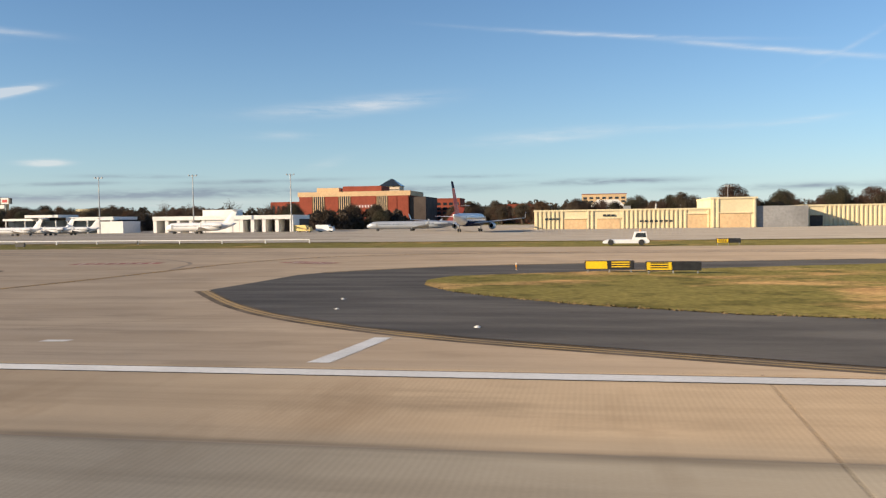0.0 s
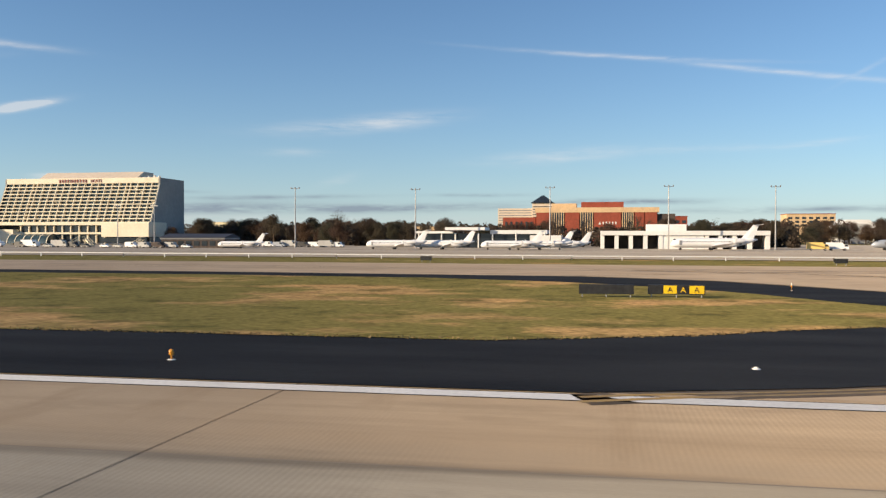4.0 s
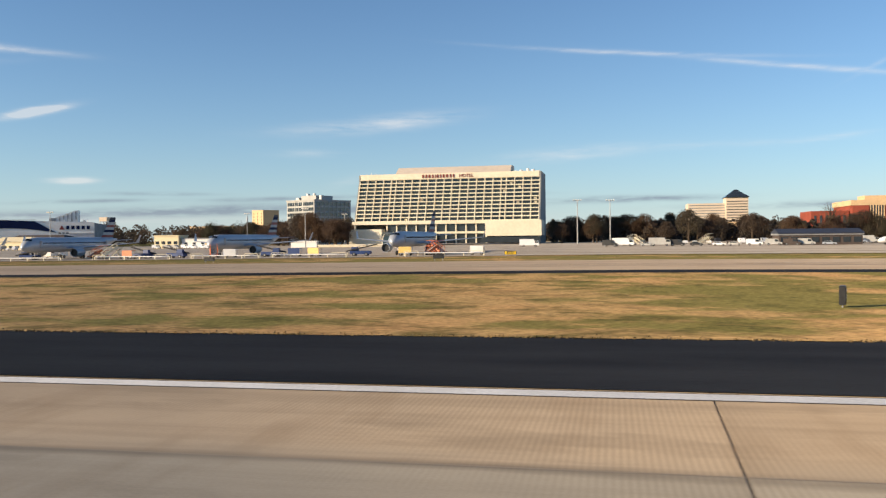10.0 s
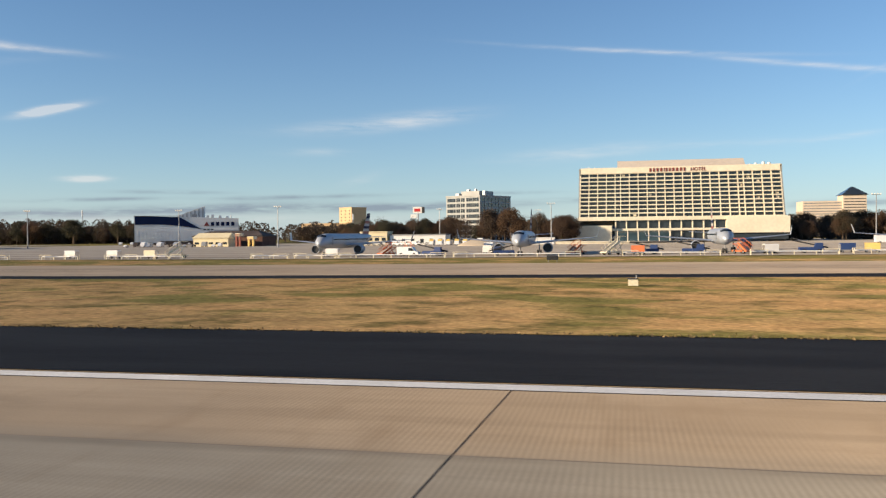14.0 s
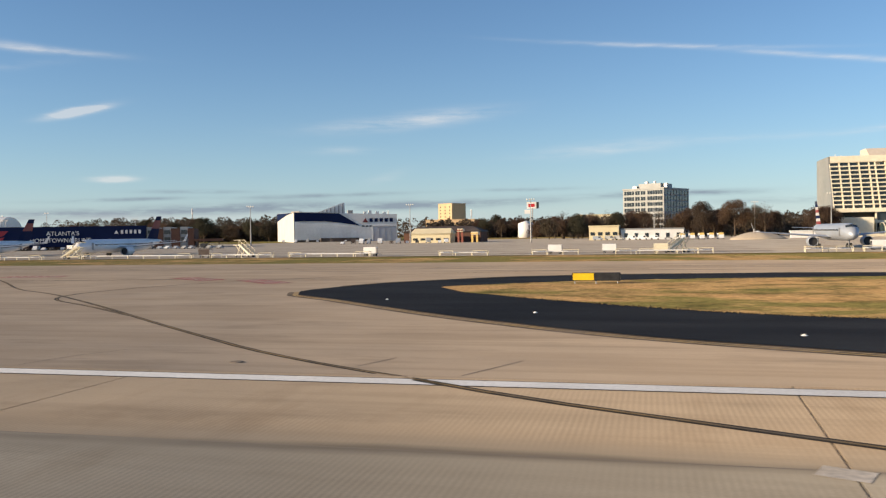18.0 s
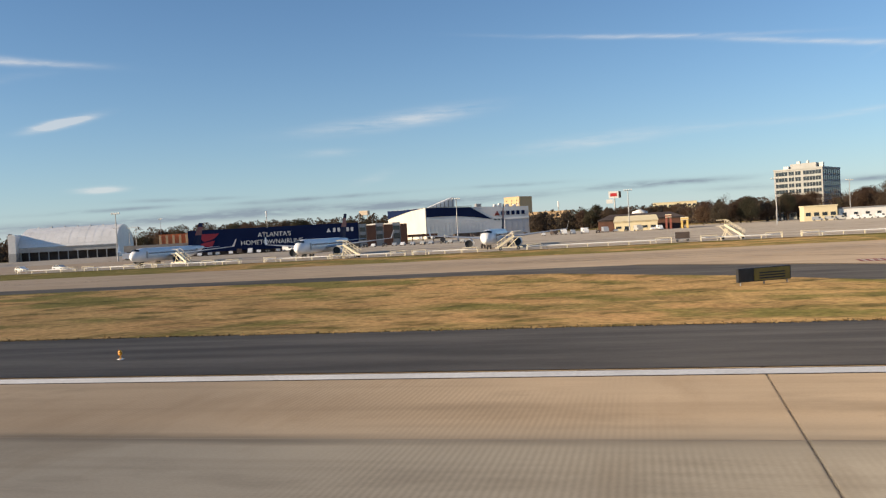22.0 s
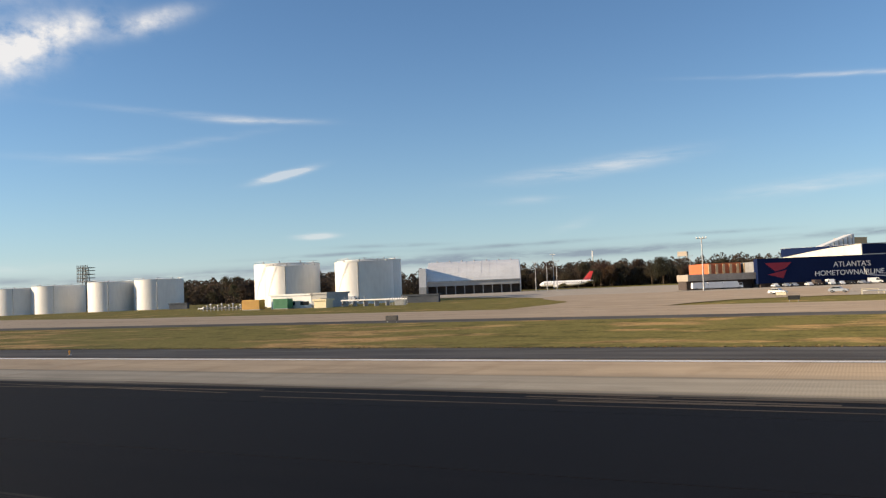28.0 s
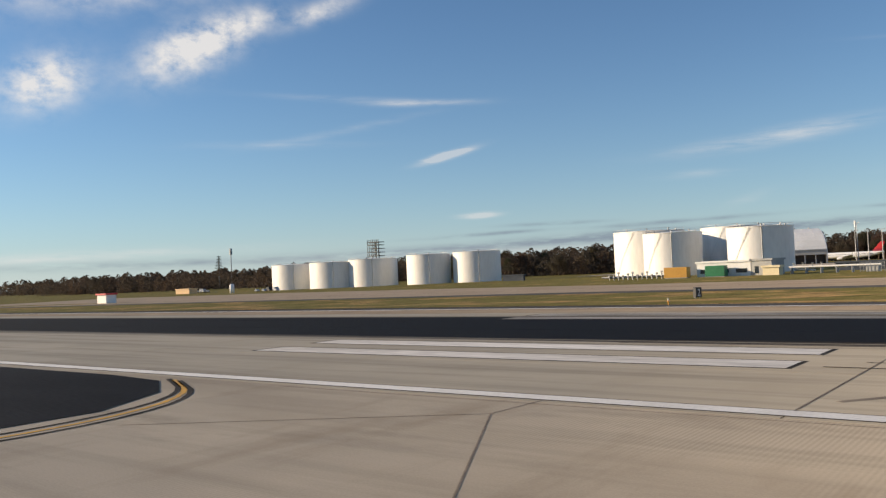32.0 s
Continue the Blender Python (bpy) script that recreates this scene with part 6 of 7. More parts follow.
            nac = part("engine", Shape().loft([[(ex + p[0], p[1], p[2]) for p in ring(ey, er * 0.9, ez)], [(ex + p[0], p[1], p[2]) for p in ring(ey + 0.5, er, ez)], [(ex + p[0], p[1], p[2]) for p in ring(ey + L * 0.1, er * 0.95, ez)], [(ex + p[0], p[1], p[2]) for p in ring(ey + L * 0.14, er * 0.65, ez)]], False), skin, base, "rear engine nacelle", smooth=True)
            part("intake", Shape().tube((ex, ey + 0.2, ez), (ex, ey + 0.25, ez), er * 0.88, n=16), SIGN_BLACK, nac, "dark engine intake")
            part("pylon", Shape().box((min(s * R * 0.6, ex), ey + 0.8, ez - 0.12), (max(s * R * 0.6, ex), ey + L * 0.08, ez + 0.12)), skin, nac)
    # fin in horizontal bands of its livery colours
    fh, z0, y0 = fin_height or L * (0.155 if engines == "wing" else 0.16), zc + R * 0.6, L * 0.80
    sweep = fh * 0.85
    n = len(fin)
    for q, m in enumerate(fin):
        a, b = q / n, (q + 1) / n
        def fsec(u):
            c = L * 0.15 * (1 - u) + L * 0.065 * u
            return [(0.0, y0 + sweep * u, z0 + fh * u), (0.16 * (1.2 - u), y0 + sweep * u + c * 0.4, z0 + fh * u), (0.0, y0 + sweep * u + c, z0 + fh * u), (-0.16 * (1.2 - u), y0 + sweep * u + c * 0.4, z0 + fh * u)]
        part("tail_fin" if q == 0 else "fin_band", Shape().loft([fsec(a), fsec(b)]), m, base)
    hz = zc + R * 0.45 if engines == "wing" else z0 + fh * 0.97
    hy = L * 0.87 if engines == "wing" else y0 + sweep * 0.92
    for s in (-1, 1):
        hs = L * 0.135
        part("tailplane", Shape().loft([[(s * 0.3, hy, hz), (s * 0.3, hy + L * 0.05, hz + 0.18), (s * 0.3, hy + L * 0.095, hz)], [(s * hs, hy + L * 0.07, hz + 0.3), (s * hs, hy + L * 0.09, hz + 0.4), (s * hs, hy + L * 0.11, hz + 0.3)]]), skin, base)
    gx = R * 1.75 if engines == "wing" else R * 1.2
    for gy_, xs in ((L * 0.115, (0,)), (L * 0.47, (-gx, gx))):
        for x in xs:
            wr = 0.55 * (0.6 + 0.4 * k)
            gear = part("landing_gear", Shape().tube((x, gy_, wr), (x, gy_, zc - R * 0.7), 0.14, n=8), STEEL, base)
            for dx in (-0.38, 0.38):
                part("wheel", Shape().tube((x + dx - 0.17, gy_, wr), (x + dx + 0.17, gy_, wr), wr, n=14), RUBBER, gear)
    return base


def on_apron(x, y):
    return (x, y, gz(x, y) + 0.03)


# white and red stripes as grey and dark red: shade put into the colours
AA_FIN_SHADED = [GREY_WALL, DARKRED, GREY_WALL, NAVY, GREY_WALL, DARKRED, GREY_WALL, NAVY, DARK_BLUE]
aa = airliner("airliner", "silver narrow-body airliner with striped red, white and blue fin", on_apron(-622, 200), 0, 44, 1.98, 17.5, SILVER, None, AA_FIN_SHADED)
for x, y, a in ((-571, 190.5, 2), (-525, 201, -1), (-476, 198.5, -2)):
    o = copy_thing(aa, pose(*on_apron(x, y), 0, 0, a))
DL_FIN = [NAVY, NAVY, NAVY, DARKRED, DARKRED, NAVY]
dl = airliner("airliner", "white narrow-body airliner with a dark blue fin", on_apron(-816.4, 200), 3, 45, 1.98, 18.5, JET_WHITE, None, DL_FIN, fin_height=7.9, low=True)
for x, y, a in ((-865.4, 201, 3), (-915.5, 205, 4)):
    copy_thing(dl, pose(*on_apron(x, y), 0, 0, a))
airliner("airliner", "white airliner with red and blue fin parked tail towards the runway", on_apron(-42, 331), 176, 50, 2.3, 21, JET_WHITE, NAVY, [RED, RED, RED, RED, NAVY], fin_height=11.5)
airliner("regional_jet", "grey rear-engined jet parked behind a larger airliner", on_apron(-93, 346), -90, 42, 1.6, 14, SILVER, None, [DARKRED], "rear", "regional jet")
airliner("airliner", "white airliner with a red fin before the trees", on_apron(-1204, 716), -88, 50, 2.5, 19, JET_WHITE, None, [EMBLEM, RED, RED], "wing", fin_height=8.5)
airliner("airliner", "airliner with a red and white fin behind the cream hangar", on_apron(108, 430), 100, 44, 1.98, 17.5, JET_WHITE, NAVY, [RED, RED, JET_WHITE, RED], "wing")
jet = airliner("business_jet", "small white business jet with rear engines and T-tail", on_apron(-169, 318), -90, 30, 1.75, 12.0, JET_WHITE, None, [JET_WHITE], "rear", "private jet", fin_height=5.4)
for x, y, a, s in ((-279, 302, -88, 0.76), (-262, 307, -92, 0.76), (-236.5, 303, -88, 0.74), (-226, 309, -90, 0.74), (-219, 315, -86, 0.72), (-338, 303, -88, 0.62)):
    o = copy_thing(jet, pose(*on_apron(x, y), 0, 0, a))
    o.scale = (s, s, s)


# ---- airfield signs and lights ----
def sign(x, y, faces, height=1.02, turn=0.0, label="yellow and black taxiway sign on short legs"):
    """A row of sign panels; each face is (width, background, ink, text)."""
    base = thing("taxiway_sign", label, "airfield sign", (x, y, gz(x, y)), turn, "airfield signs")
    total = sum(f[0] for f in faces)
    a = -total / 2
    part("case", Shape().slab((a - 0.06, 0, 0.32), (total / 2 + 0.06, 0.32, height + 0.06), 0.04), SIGN_BLACK, base, "black metal case")
    for w, back, ink, words in faces:
        f = part("panel", Shape().box((a + 0.04, -0.03, 0.38), (a + w - 0.04, 0.0, height)), back, base, "yellow panel" if back is SIGN_YELLOW else "black panel")
        if words == "-":
            for k in range(3):
                part("legend_bar", Shape().box((a + 0.15 * w, -0.045, 0.5 + k * 0.2), (a + 0.85 * w, -0.03, 0.6 + k * 0.2)), ink, f)
        elif words:
            lettering("legend", words, (height - 0.38) * 0.95, ink, f, (a + w / 2, -0.04, 0.48), "painted character", 0.006)
        a += w
    for k in range(max(2, int(total / 1.6) + 1)):
        n = max(2, int(total / 1.6) + 1)
        lx = -total / 2 + 0.2 + k * (total - 0.4) / (n - 1)
        part("leg", Shape().tube((lx, 0.16, -0.15), (lx, 0.16, 0.36), 0.05, n=8), STEEL, base)
    return base


Y, B_ = SIGN_YELLOW, SIGN_BLACK
# darker copy of the sign yellow, with shade put into the colour
YELLOW_SHADED = surf("sign_yellow_shaded", (0.30, 0.21, 0.03), (0.2, 0.14, 0.03), 1.0, 0.5)
sign(1.0, 77.5, [(1.9, Y, B_, ""), (2.2, B_, Y, "-")])
sign(6.2, 75.5, [(2.1, Y, B_, "-"), (2.3, B_, Y, "")])
sign(-104.4, 78.0, [(1.9, Y, B_, ""), (2.1, B_, Y, "")])
sign(-98.6, 73.4, [(2.1, Y, B_, "-"), (2.2, B_, Y, "")])
sign(-90.6, 74.2, [(1.1, Y, B_, "A"), (0.9, B_, Y, "D"), (1.1, Y, B_, "D"), (1.2, Y, B_, "A")])
sign(-84.7, 76.1, [(1.4, Y, B_, "-"), (1.4, B_, Y, "A"), (1.5, Y, B_, "-")], turn=52, label="dull yellow and black taxiway sign in shade")
sign(-82.2, 61.5, [(2.6, Y, B_, "FBO")], label="yellow taxiway sign with black letters")
sign(-194.0, 71.5, [(4.2, B_, Y, "")], label="black backed taxiway sign on short legs")
sign(-188.5, 72.2, [(1.1, B_, Y, ""), (1.1, Y, B_, "A"), (0.9, B_, Y, "A"), (1.2, Y, B_, "A")])
sign(-669.8, 81.0, [(2.0, Y, B_, ""), (2.3, B_, Y, "")])
sign(-771.5, 69.5, [(1.3, B_, Y, ""), (3.4, YELLOW_SHADED, B_, "-")], height=1.3, turn=32, label="black taxiway sign with a yellow panel darkened as in shade")
sign(22, 148, [(1.9, Y, B_, "-"), (1.9, B_, Y, "")])
sign(-445, 178, [(2.4, Y, B_, "-")], label="yellow sign at the edge of the apron")
sign(-953, 184, [(2.2, EQUIP_CREAM, B_, "")], label="cream box sign beside the taxiway")
for x, y in ((-948, 150), (-225, 150), (-155, 152), (-110, 150), (-360, 150), (-500, 152), (-455, 152), (-560, 150), (-1000, 34 + 60)):
    sign(x, y, [(1.9, B_, Y, "")], label="small black taxiway sign seen from behind")


def distance_board(x, y, digit, turn=0.0, size=1.0):
    base = thing("distance_board", "black runway distance board with a white numeral", "airfield sign", (x, y, gz(x, y)), turn, "distance boards", size=size)
    part("case", Shape().slab((-0.62, 0, 0.25), (0.62, 0.42, 1.55), 0.05), SIGN_BLACK, base, "black case")
    part("face", Shape().box((-0.56, -0.03, 0.31), (0.56, 0.0, 1.49)), SIGN_BLACK, base)
    if digit:
        lettering("numeral", digit, 1.25, WHITE, base, (0, -0.05, 0.45), "white numeral", 0.01)
    for lx in (-0.4, 0.4):
        part("leg", Shape().tube((lx, 0.2, -0.15), (lx, 0.2, 0.3), 0.06, n=8), STEEL, base)


distance_board(-95.7, 46.5, "5", 97, 0.85)
distance_board(-409.9, 58.9, "4", 75, 0.9)
distance_board(-749.0, 48.5, "3", 75, 1.0)
distance_board(-1058.6, 58.5, "2", 75, 0.95)
sign(-886.4, 82.0, [(1.6, B_, Y, ""), (1.6, B_, Y, "")], height=0.95, turn=88, label="dark backed taxiway sign seen almost edge-on")
distance_board(-88.1, 58.3, "", 60)
for x, y, turn in ((-349.6, 94.4, 12), (-332.7, 95.1, -8)):
    b = thing("drain_inlet", "low dark concrete drain inlet with a steel grate in the grass", "drain", (x, y, gz(x, y)), turn, "drain inlets")
    part("kerb", Shape().slab((-0.7, -0.6, -0.1), (0.7, 0.6, 0.5), 0.08), DARK_WALL, b, "dark surround")
    for k in range(6):
        part("grate_bar", Shape().box((-0.62 + k * 0.23, -0.62, 0.12), (-0.52 + k * 0.23, -0.6, 0.42)), SIGN_BLACK, b)
    part("wing_wall", Shape().loft([[(0.7, -0.6, -0.1), (0.7, -0.3, -0.1), (0.7, -0.3, 0.16), (0.7, -0.6, 0.16)], [(4.2, 1.9, -0.1), (4.2, 2.2, -0.1), (4.2, 2.2, 0.2), (4.2, 1.9, 0.2)]]), DARK_WALL, b, "low dark side wall in the grass")
    part("cover", Shape().slab((-0.6, -0.5, 0.5), (0.6, 0.5, 0.58), 0.03), DARK_WALL, b, "dark steel cover")
for x, y in ((-547, 82),):
    b = thing("equipment_box", "small pale equipment box on the grass", "equipment box", (x, y, gz(x, y)))
    part("case", Shape().slab((-0.45, -0.3, 0.1), (0.45, 0.3, 0.7), 0.06), EQUIP_CREAM, b)
    part("lid", Shape().box((-0.5, -0.35, 0.7), (0.5, 0.35, 0.78)), SIGN_BLACK, b)
    part("mast", Shape().tube((0.3, 0, 0.7), (0.3, 0, 1.1), 0.05, n=8), STEEL, b)


def edge_light(x, y, lens, label, h=0.34):
    base = thing("edge_light", label, "runway light", (x, y, gz(x, y) + 0.02), 0, "runway edge lights", size=0.85)
    part("base_plate", Shape().tube((0, 0, 0), (0, 0, 0.03), 0.15, 0.13, n=16), WHITE, base, "pale round base plate")
    part("stem", Shape().tube((0, 0, 0.03), (0, 0, h * 0.5), 0.028, n=10), AMBER, base, "thin orange painted stem")
    part("head", Shape().loft([[(r * math.cos(0.524 * k), r * math.sin(0.524 * k), z) for k in range(12)] for r, z in ((0.03, h * 0.45), (0.075, h * 0.62), (0.09, h * 0.78), (0.085, h * 0.82))]), AMBER, base, "orange cup")
    part("lens", Shape().loft([[(r * math.cos(0.524 * k), r * math.sin(0.524 * k), z) for k in range(12)] for r, z in ((0.078, h * 0.82), (0.08, h * 1.0), (0.05, h * 1.14), (0.02, h * 1.18))]), lens, base, "glass lens", smooth=True)
    return base


first = edge_light(-269.0, 27.2, AMBER, "orange and white elevated runway edge light")
for x in (-207.6, -330.2, -391.2, -451.7, -512.5, -574.0, -636.0, -736.4, -988.0, -95.1):
    copy_thing(first, pose(x, 27.2, gz(x, 27.2) + 0.03))
copy_thing(first, pose(-799.0, 28.6, gz(-799.0, 28.6) + 0.03))
for x, y in ((-858.8, 26.6), (-922.3, 29.2)):
    edge_light(x, y, LAMP, "pale cased elevated runway edge light with an orange stem", 0.4)
for x, y in ((-7.5, 82), (-114, 90), (-177.3, 84.2), (-1051, 31)):
    edge_light(x, y, LAMP, "yellow cased taxiway edge light on a short stem", 0.7)
rng = random.Random(8)
marker = thing("pavement_light", "small white lamp set in the pavement", "pavement light", (-13, 43, gz(-13, 43) + 0.02), 0, "pavement lights")
part("rim", Shape().tube((0, 0, 0), (0, 0, 0.03), 0.13, 0.1, n=14), WHITE, marker, "pale metal rim")
part("lens", Shape().tube((0, 0, 0.03), (0, 0, 0.07), 0.07, 0.04, n=10), LAMP, marker)
for x, y in [(-725.1, 33.6), (-723.5, 41.6), (-728.7, 47.7), (-683.3, 60.1), (-671.2, 49.1), (-659.2, 37.6), (-125.9, 60.2), (-121.7, 44.4), (-110.1, 32.2), (-79.3, 31.6), (-69.7, 38.5), (-63.5, 58.9), (-190, 29.3), (-178.3, 38.2), (-169.7, 50.5), (-167.5, 64.2), (-14.6, 49.4), (-4.9, 34.6)]:
    copy_thing(marker, pose(x, y, gz(x, y) + 0.04))
for x, y in ((-736.3, 24.6), (-865.0, 14.4), (-865.1, 13.0), (-865.1, 11.6), (-833.5, 23.7), (-864.6, 23.8), (-767.8, 24.6), (-897.8, 24.3), (-910.1, 23.7), (-833.6, 12.9), (-148.9, 15.2), (-677, 25.5), (-655, 14), (-1019, -20), (-871, 17.3), (-1023, -10), (-898.6, 12.2), (-148, 22)):
    c = thing("drain_cover", "round dark metal cover in the pavement", "manhole cover", (x, y, gz(x, y) + 0.012))
    part("ring", Shape().tube((0, 0, 0), (0, 0, 0.014), 0.22, 0.2, n=20), JOINT, c)
    part("lid", Shape().tube((0, 0, 0.014), (0, 0, 0.022), 0.17, 0.16, n=18), JOINT, c)


# ---- lighting masts ----
def mast(x, y, h, heads=4, label="tall grey apron floodlight mast"):
    base = thing("light_mast", label, "light mast", (x, y, gz(x, y)), 0, "apron masts")
    part("pole", Shape().tube((0, 0, -1), (0, 0, h), 0.32, 0.16, n=10), STEEL, base)
    part("crossarm", Shape().box((-1.9, -0.1, h - 0.1), (1.9, 0.1, h + 0.12)), STEEL, base)
    for k in range(heads):
        part("floodlight", Shape().slab((-1.9 + k * 3.4 / max(1, heads - 1), -0.45, h + 0.1), (-1.5 + k * 3.4 / max(1, heads - 1), 0.2, h + 0.62), 0.08), LAMP if heads > 3 else STEEL, base)
    return base


for x, y, h in ((-127, 348, 24.5), (-168, 340, 24.5), (-214, 343, 24.5), (-268.7, 340, 24.0), (-318.8, 335, 24.5)):
    mast(x, y, h, 3)
for x, y, h in ((-990, 308, 19.5), (-720, 403, 20.5), (-867, 404, 20.5), (-583, 423, 20.3), (-662, 524, 21.8), (-440, 400, 20.5), (-425, 410, 20.5), (-602, 548, 21), (80, 520, 22), (-1150, 600, 27), (-785, 420, 20)):
    mast(x, y, h, 4)
for x, y in ((-1135, 520), (-1129, 526), (-1120, 520), (-1040, 560)):
    mast(x, y, 19.5, 2, "slender pale pole lamp beside the fabric hangar")
tower = thing("antenna_tower", "steel lattice antenna tower with platforms", "antenna tower", (-1413, 389, gz(-1413, 389)))
for sx in (-1.6, 1.6):
    for sy in (-1.6, 1.6):
        part("leg", Shape().tube((sx * 1.3, sy * 1.3, -1), (sx * 0.8, sy * 0.8, 29), 0.28, n=8), DARK_STEEL, tower)
for k in range(7):
    z = 3 + k * 4.0
    part("brace", Shape().tube((-1.9, -1.9, z), (1.7, -1.7, z + 3.8), 0.1, n=6).tube((1.9, -1.9, z), (-1.7, -1.7, z + 3.8), 0.1, n=6), STEEL, tower)
for z in (19.5, 22, 24.5, 27, 29):
    part("platform", Shape().slab((-5.5, -3, z), (5.5, 3, z + 0.45), 0.05), DARK_STEEL, tower)
    for q in (-5, -3.4, -1.7, 0, 1.7, 3.4, 5):
        part("antenna", Shape().tube((q, -3, z), (q, -3, z + 2.0), 0.24, n=6), DARK_STEEL, tower)
mono = thing("tree_mast", "radio mast dressed as a dark green conifer", "radio mast", (-1707, 480, gz(-1707, 480)))
part("shaft", Shape().tube((0, 0, -1), (0, 0, 33), 0.6, 0.4, n=8), DARK_STEEL, mono)
for k in range(9):
    z, r = 20 + k * 1.45, 4.2 - k * 0.3
    br = Shape()
    for q in range(11):
        a = q * 0.571 + k * 0.3
        br.tube((0, 0, z), (r * math.cos(a), r * math.sin(a), z + 0.5), 0.45, 0.12, n=5)
    part("branch_ring", br, PINES, mono)
for x, y, h, w in ((-1790, 560, 44, 1.6), (-1223, 953, 42, 0.9), (-870, 980, 33, 0.9)):
    t2 = thing("radio_mast", "slender far radio mast above the trees", "radio mast", (x, y, gz(x, y)))
    part("shaft", Shape().tube((0, 0, -1), (0, 0, h), 0.7, 0.45, n=8), STEEL, t2)
    part("head", Shape().tube((0, 0, h - 7), (0, 0, h), w, w * 0.9, n=10), STEEL if w > 1 else WHITE, t2, "cluster of antennas")


# ---- ground equipment ----
def wheels(base, places, r=0.42, w=0.3):
    me = Shape().tube((-w / 2, 0, 0), (w / 2, 0, 0), r, n=14).mesh("wheel")
    for x, y in places:
        o = part("wheel", me, RUBBER, base, at=(x, y, r))
        part("hub", Shape().tube((x - w / 2 - 0.02 if x < 0 else x + w / 2 - 0.02, y, r), (x - w / 2 + 0.02 if x < 0 else x + w / 2 + 0.02, y, r), r * 0.5, n=10), STEEL, base)


def car(x, y, turn, paint, label, kind="car"):
    base = thing(kind, label, "vehicle", on_apron(x, y), turn, "parked vehicles")
    L, W, H = {"car": (4.4, 1.75, 1.45), "van": (5.4, 2.0, 2.3), "truck": (7.5, 2.4, 3.0)}[kind]
    if kind == "car":
        out = [(0, 0.35), (0.05, 0.8), (1.2, 0.95), (1.9, H), (3.4, H), (4.1, 1.0), (L, 0.9), (L, 0.35)]
        gl = [(1.35, 0.98), (1.95, H - 0.06), (3.35, H - 0.06), (3.95, 1.02)]
    elif kind == "van":
        out = [(0, 0.4), (0.05, 1.05), (0.9, 1.25), (1.5, H), (L, H), (L, 0.4)]
        gl = [(1.0, 1.3), (1.55, H - 0.25), (2.4, H - 0.25), (2.4, 1.3)]
    else:
        out = [(0, 0.5), (0.0, 1.5), (0.35, 2.3), (1.9, 2.3), (2.0, H), (L, H), (L, 0.6), (2.0, 0.6)]
        gl = [(0.15, 1.5), (0.42, 2.2), (1.5, 2.2), (1.5, 1.5)]
    part("body", Shape().prism(out, 0, -W / 2, W / 2), paint, base)
    part("side_glass", Shape().prism(gl, 0, -W / 2 - 0.02, W / 2 + 0.02), GLASS, base, "dark side windows")
    wheels(base, [(-W / 2 + 0.1, L * 0.18), (W / 2 - 0.1, L * 0.18), (-W / 2 + 0.1, L * 0.8), (W / 2 - 0.1, L * 0.8)], 0.34 if kind == "car" else 0.42)
    for s in (-1, 1):
        part("headlight", Shape().box((s * W * 0.32 - 0.15, -0.04, 0.6), (s * W * 0.32 + 0.15, 0.05, 0.8)), LAMP, base)
    return base


def airstairs(x, y, turn, paint, label, h=3.6):
    """Passenger stairs on a wheeled chassis, rising northwards."""
    base = thing("airstairs", label, "boarding stairs", on_apron(x, y), turn, "boarding stairs")
    run = h * 1.25
    part("chassis", Shape().slab((-1.1, -0.5, 0.45), (1.1, run + 2.0, 0.75), 0.05), paint, base)
    wheels(base, [(-0.95, 0.6), (0.95, 0.6), (-0.95, run + 1.0), (0.95, run + 1.0)], 0.4)
    for s in (-0.85, 0.85):
        part("stringer", Shape().prism([(-0.3, 0.7), (0.3, 0.6), (run + 0.2, h), (run + 0.2, h + 0.35), (run - 0.2, h + 0.35)], 0, s - 0.06, s + 0.06), paint, base)
        part("handrail", Shape().tube((s, -0.2, 1.7), (s, run, h + 1.3), 0.06, n=6).tube((s, run, h + 1.3), (s, run + 1.8, h + 1.3), 0.06, n=6), paint, base)
        for k in range(5):
            part("baluster", Shape().tube((s, k * run / 4, 0.7 + k * (h - 0.5) / 4), (s, k * run / 4, 1.75 + k * (h - 0.45) / 4), 0.045, n=6), paint, base)
        part("prop", Shape().tube((s, run + 0.6, 0.7), (s, run - 0.4, h), 0.1, n=6).tube((s, run - 1.2, 0.7), (s, run + 1.2, h), 0.1, n=6), paint, base)
    tread = Shape().box((-0.8, -0.15, 0), (0.8, 0.15, 0.08)).mesh("tread")
    for k in range(14):
        part("tread", tread, STEEL, base, at=(0, k * run / 13, 0.75 + k * (h - 0.6) / 13))
    part("landing", Shape().slab((-0.95, run, h), (0.95, run + 1.9, h + 0.12), 0.03), paint, base)
    return base


def belt_loader(x, y, turn, paint, label):
    base = thing("belt_loader", label, "ground vehicle", on_apron(x, y), turn, "ground vehicles")
    part("body", Shape().slab((-0.95, 0, 0.45), (0.95, 5.0, 1.25), 0.12), paint, base)
    part("cab", Shape().prism([(0.2, 1.2), (0.2, 2.2), (1.7, 2.2), (2.0, 1.2)], 0, -0.95, -0.1), paint, base)
    part("conveyor", Shape().prism([(-1.0, 1.0), (6.6, 2.7), (6.6, 2.95), (-1.0, 1.3)], 0, 0.0, 0.85), RUBBER, base, "black sloping belt")
    part("rail", Shape().tube((0.9, -1.0, 1.6), (0.9, 6.6, 3.3), 0.05, n=6), STEEL, base)
    wheels(base, [(-0.9, 1.0), (0.9, 1.0), (-0.9, 4.0), (0.9, 4.0)])
    return base


